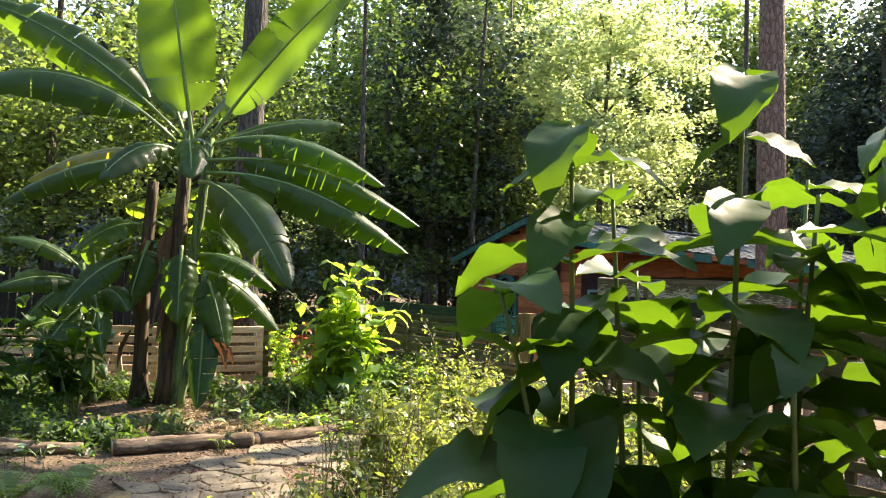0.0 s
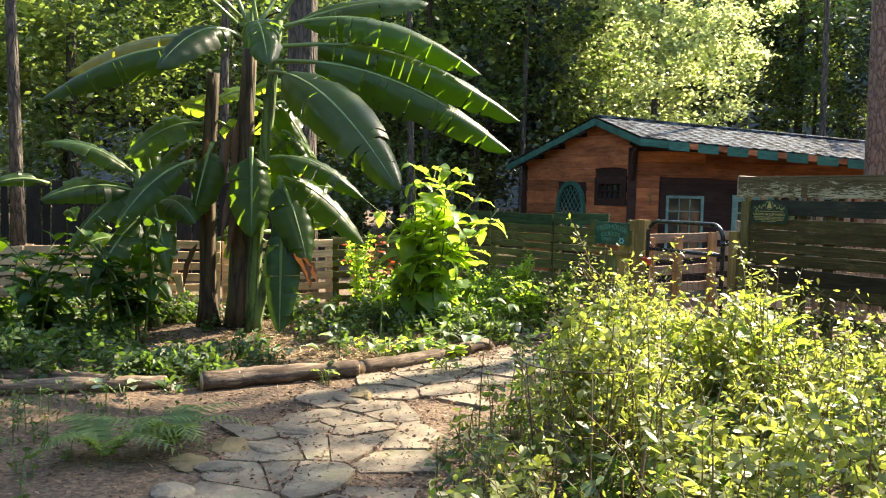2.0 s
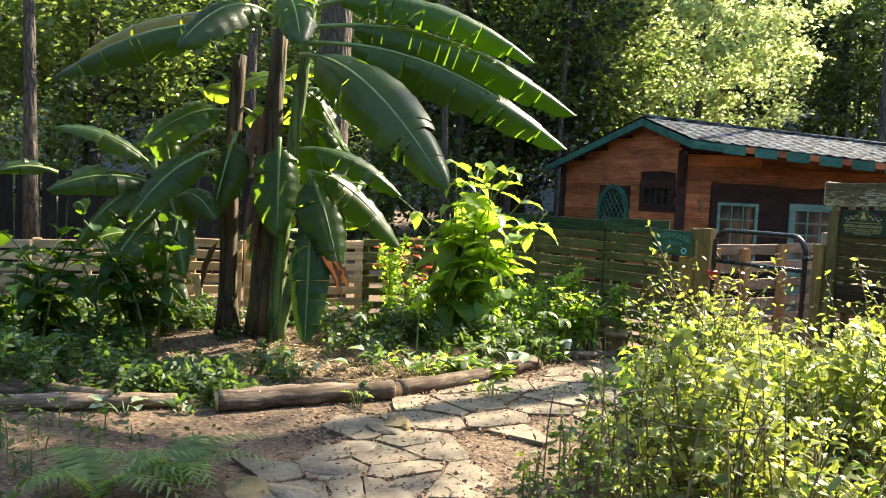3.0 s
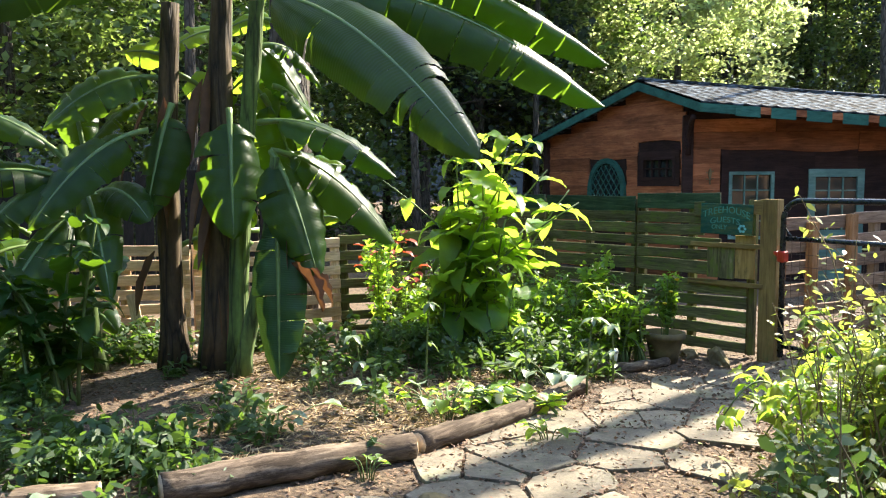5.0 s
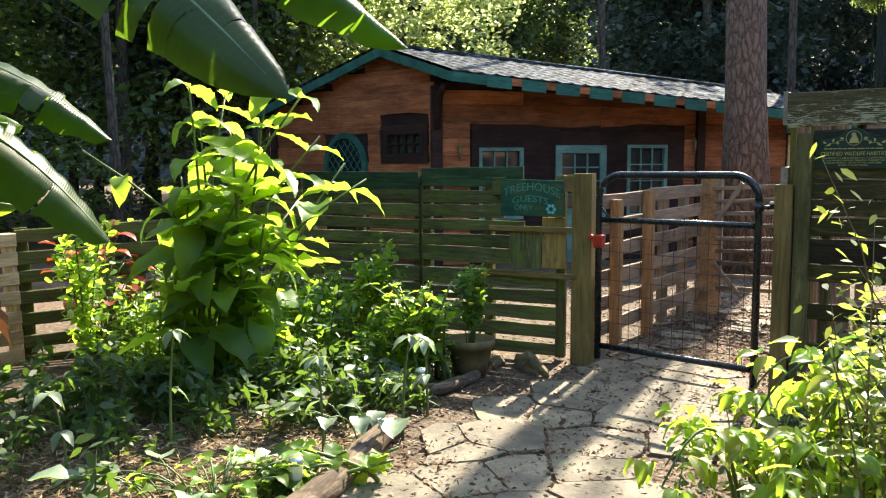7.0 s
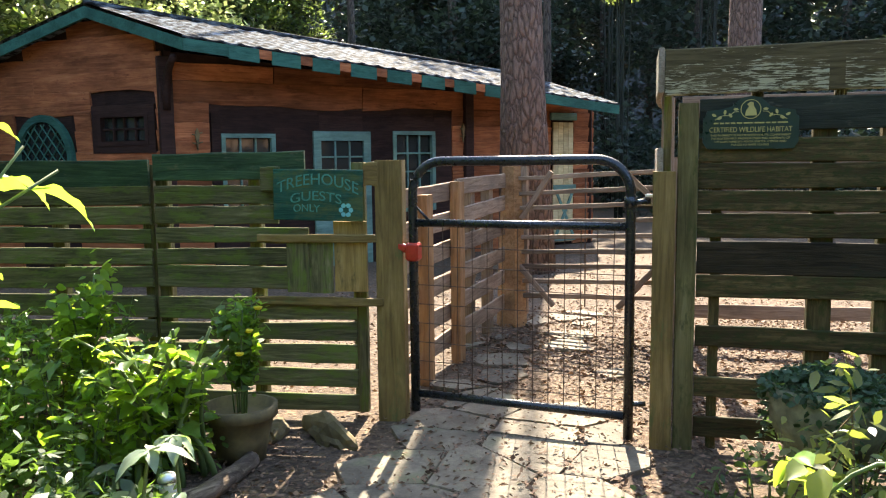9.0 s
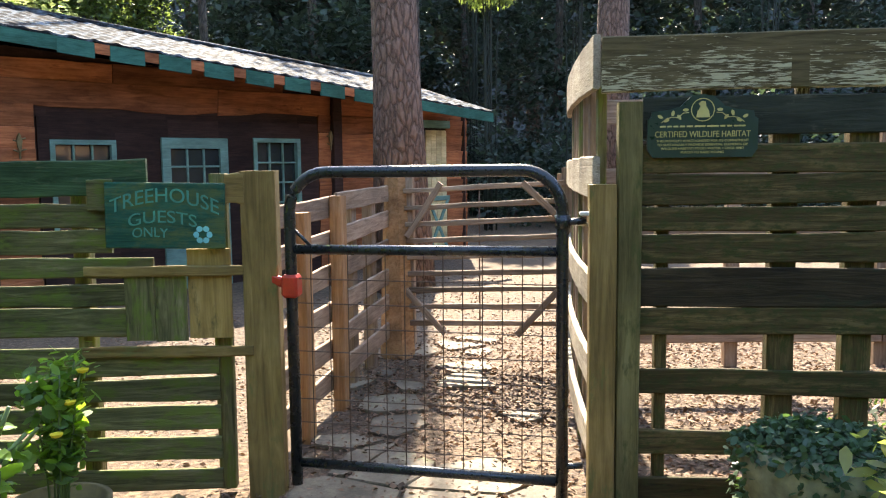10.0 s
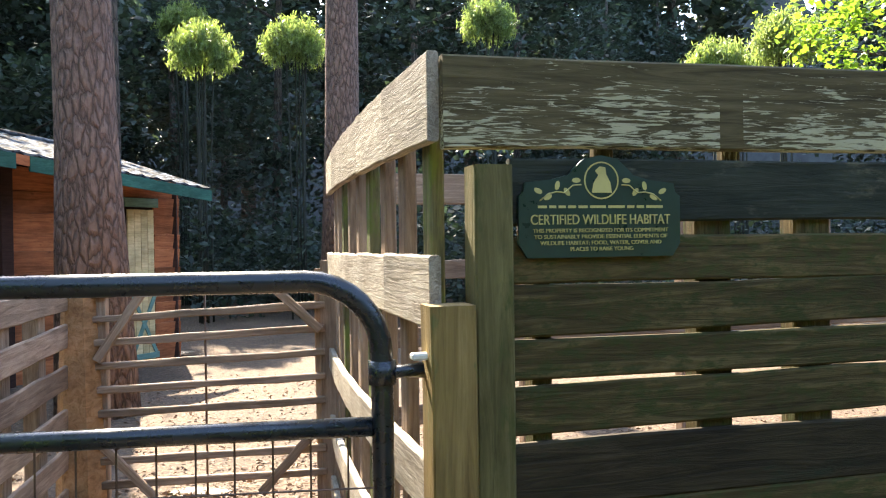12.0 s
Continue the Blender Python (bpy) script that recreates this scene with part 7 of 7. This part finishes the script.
def wall_ornament(u, z):
    M = MF @ Matrix.Translation((u, -0.06, z))
    V = [(0.02 * math.cos(t) * (1 + 0.5 * math.sin(3 * t)), -0.01 * (i % 2), 0.13 * math.sin(t)) for i, t in enumerate(np.linspace(0, 2 * math.pi, 17)[:-1])]
    V2 = [(x, y - 0.02, zz) for x, y, zz in V]
    n = len(V)
    o = tagged(put("wall_ornament", mesh_of("wall_ornament", V + V2, [tuple(range(n)), tuple(range(2 * n - 1, n - 1, -1))] + [(i, (i + 1) % n, n + (i + 1) % n, n + i) for i in range(n)], (TERRA,))), "small bronze-coloured ornament hung on the boards", "ornament", "wall ornaments")
    o.matrix_basis = M
    for s, zz in ((1, 0.06), (-1, 0.04), (1, -0.05), (-1, -0.06)):
        tube_part("limb", [(0, -0.015, zz), (s * 0.06, -0.02, zz + 0.02)], 0.008, TERRA, o, 5)


wall_ornament(0.32, 1.62)
wall_ornament(4.08, 1.72)
leafy_plant("shade_plant", -4.55, 9.85, [(0, 0, -0.3, -0.1, 1.0), (0.1, 0.1, 0.25, 0.05, 1.15), (-0.1, 0.05, 0.0, -0.25, 0.9), (0.2, -0.1, 0.5, -0.2, 0.8), (-0.25, 0, -0.5, 0, 0.8)], (NEARLEAF,), 0.36, 0.18, "broad-leaved plant in the shade beside the pallets", 98, 0.16, 0.3, 0.45)
for k, (x, y, hh) in enumerate(((-4.15, 9.25, 1.25), (-5.05, 9.2, 1.1), (-6.3, 9.9, 1.3))):
    rk = random.Random(300 + k)
    leafy_plant("shade_plant", x, y, [(rk.uniform(-0.2, 0.2), rk.uniform(-0.2, 0.2), rk.uniform(-0.5, 0.5), rk.uniform(-0.3, 0.3), hh * rk.uniform(0.6, 1.0)) for _ in range(6)], (NEARLEAF,), 0.30, 0.17, "broad-leaved plant in the shade beside the banana", 310 + k, 0.15, 0.25, 0.5)
leafy_plant("shade_plant", -5.7, 9.6, [(0, 0, -0.3, -0.1, 0.8), (0.1, 0.1, 0.25, 0.05, 0.9), (-0.1, 0.05, 0.0, -0.25, 0.7)], (NEARLEAF,), 0.32, 0.16, "broad-leaved plant in the shade beside the pallets", 99, 0.16, 0.3, 0.45)
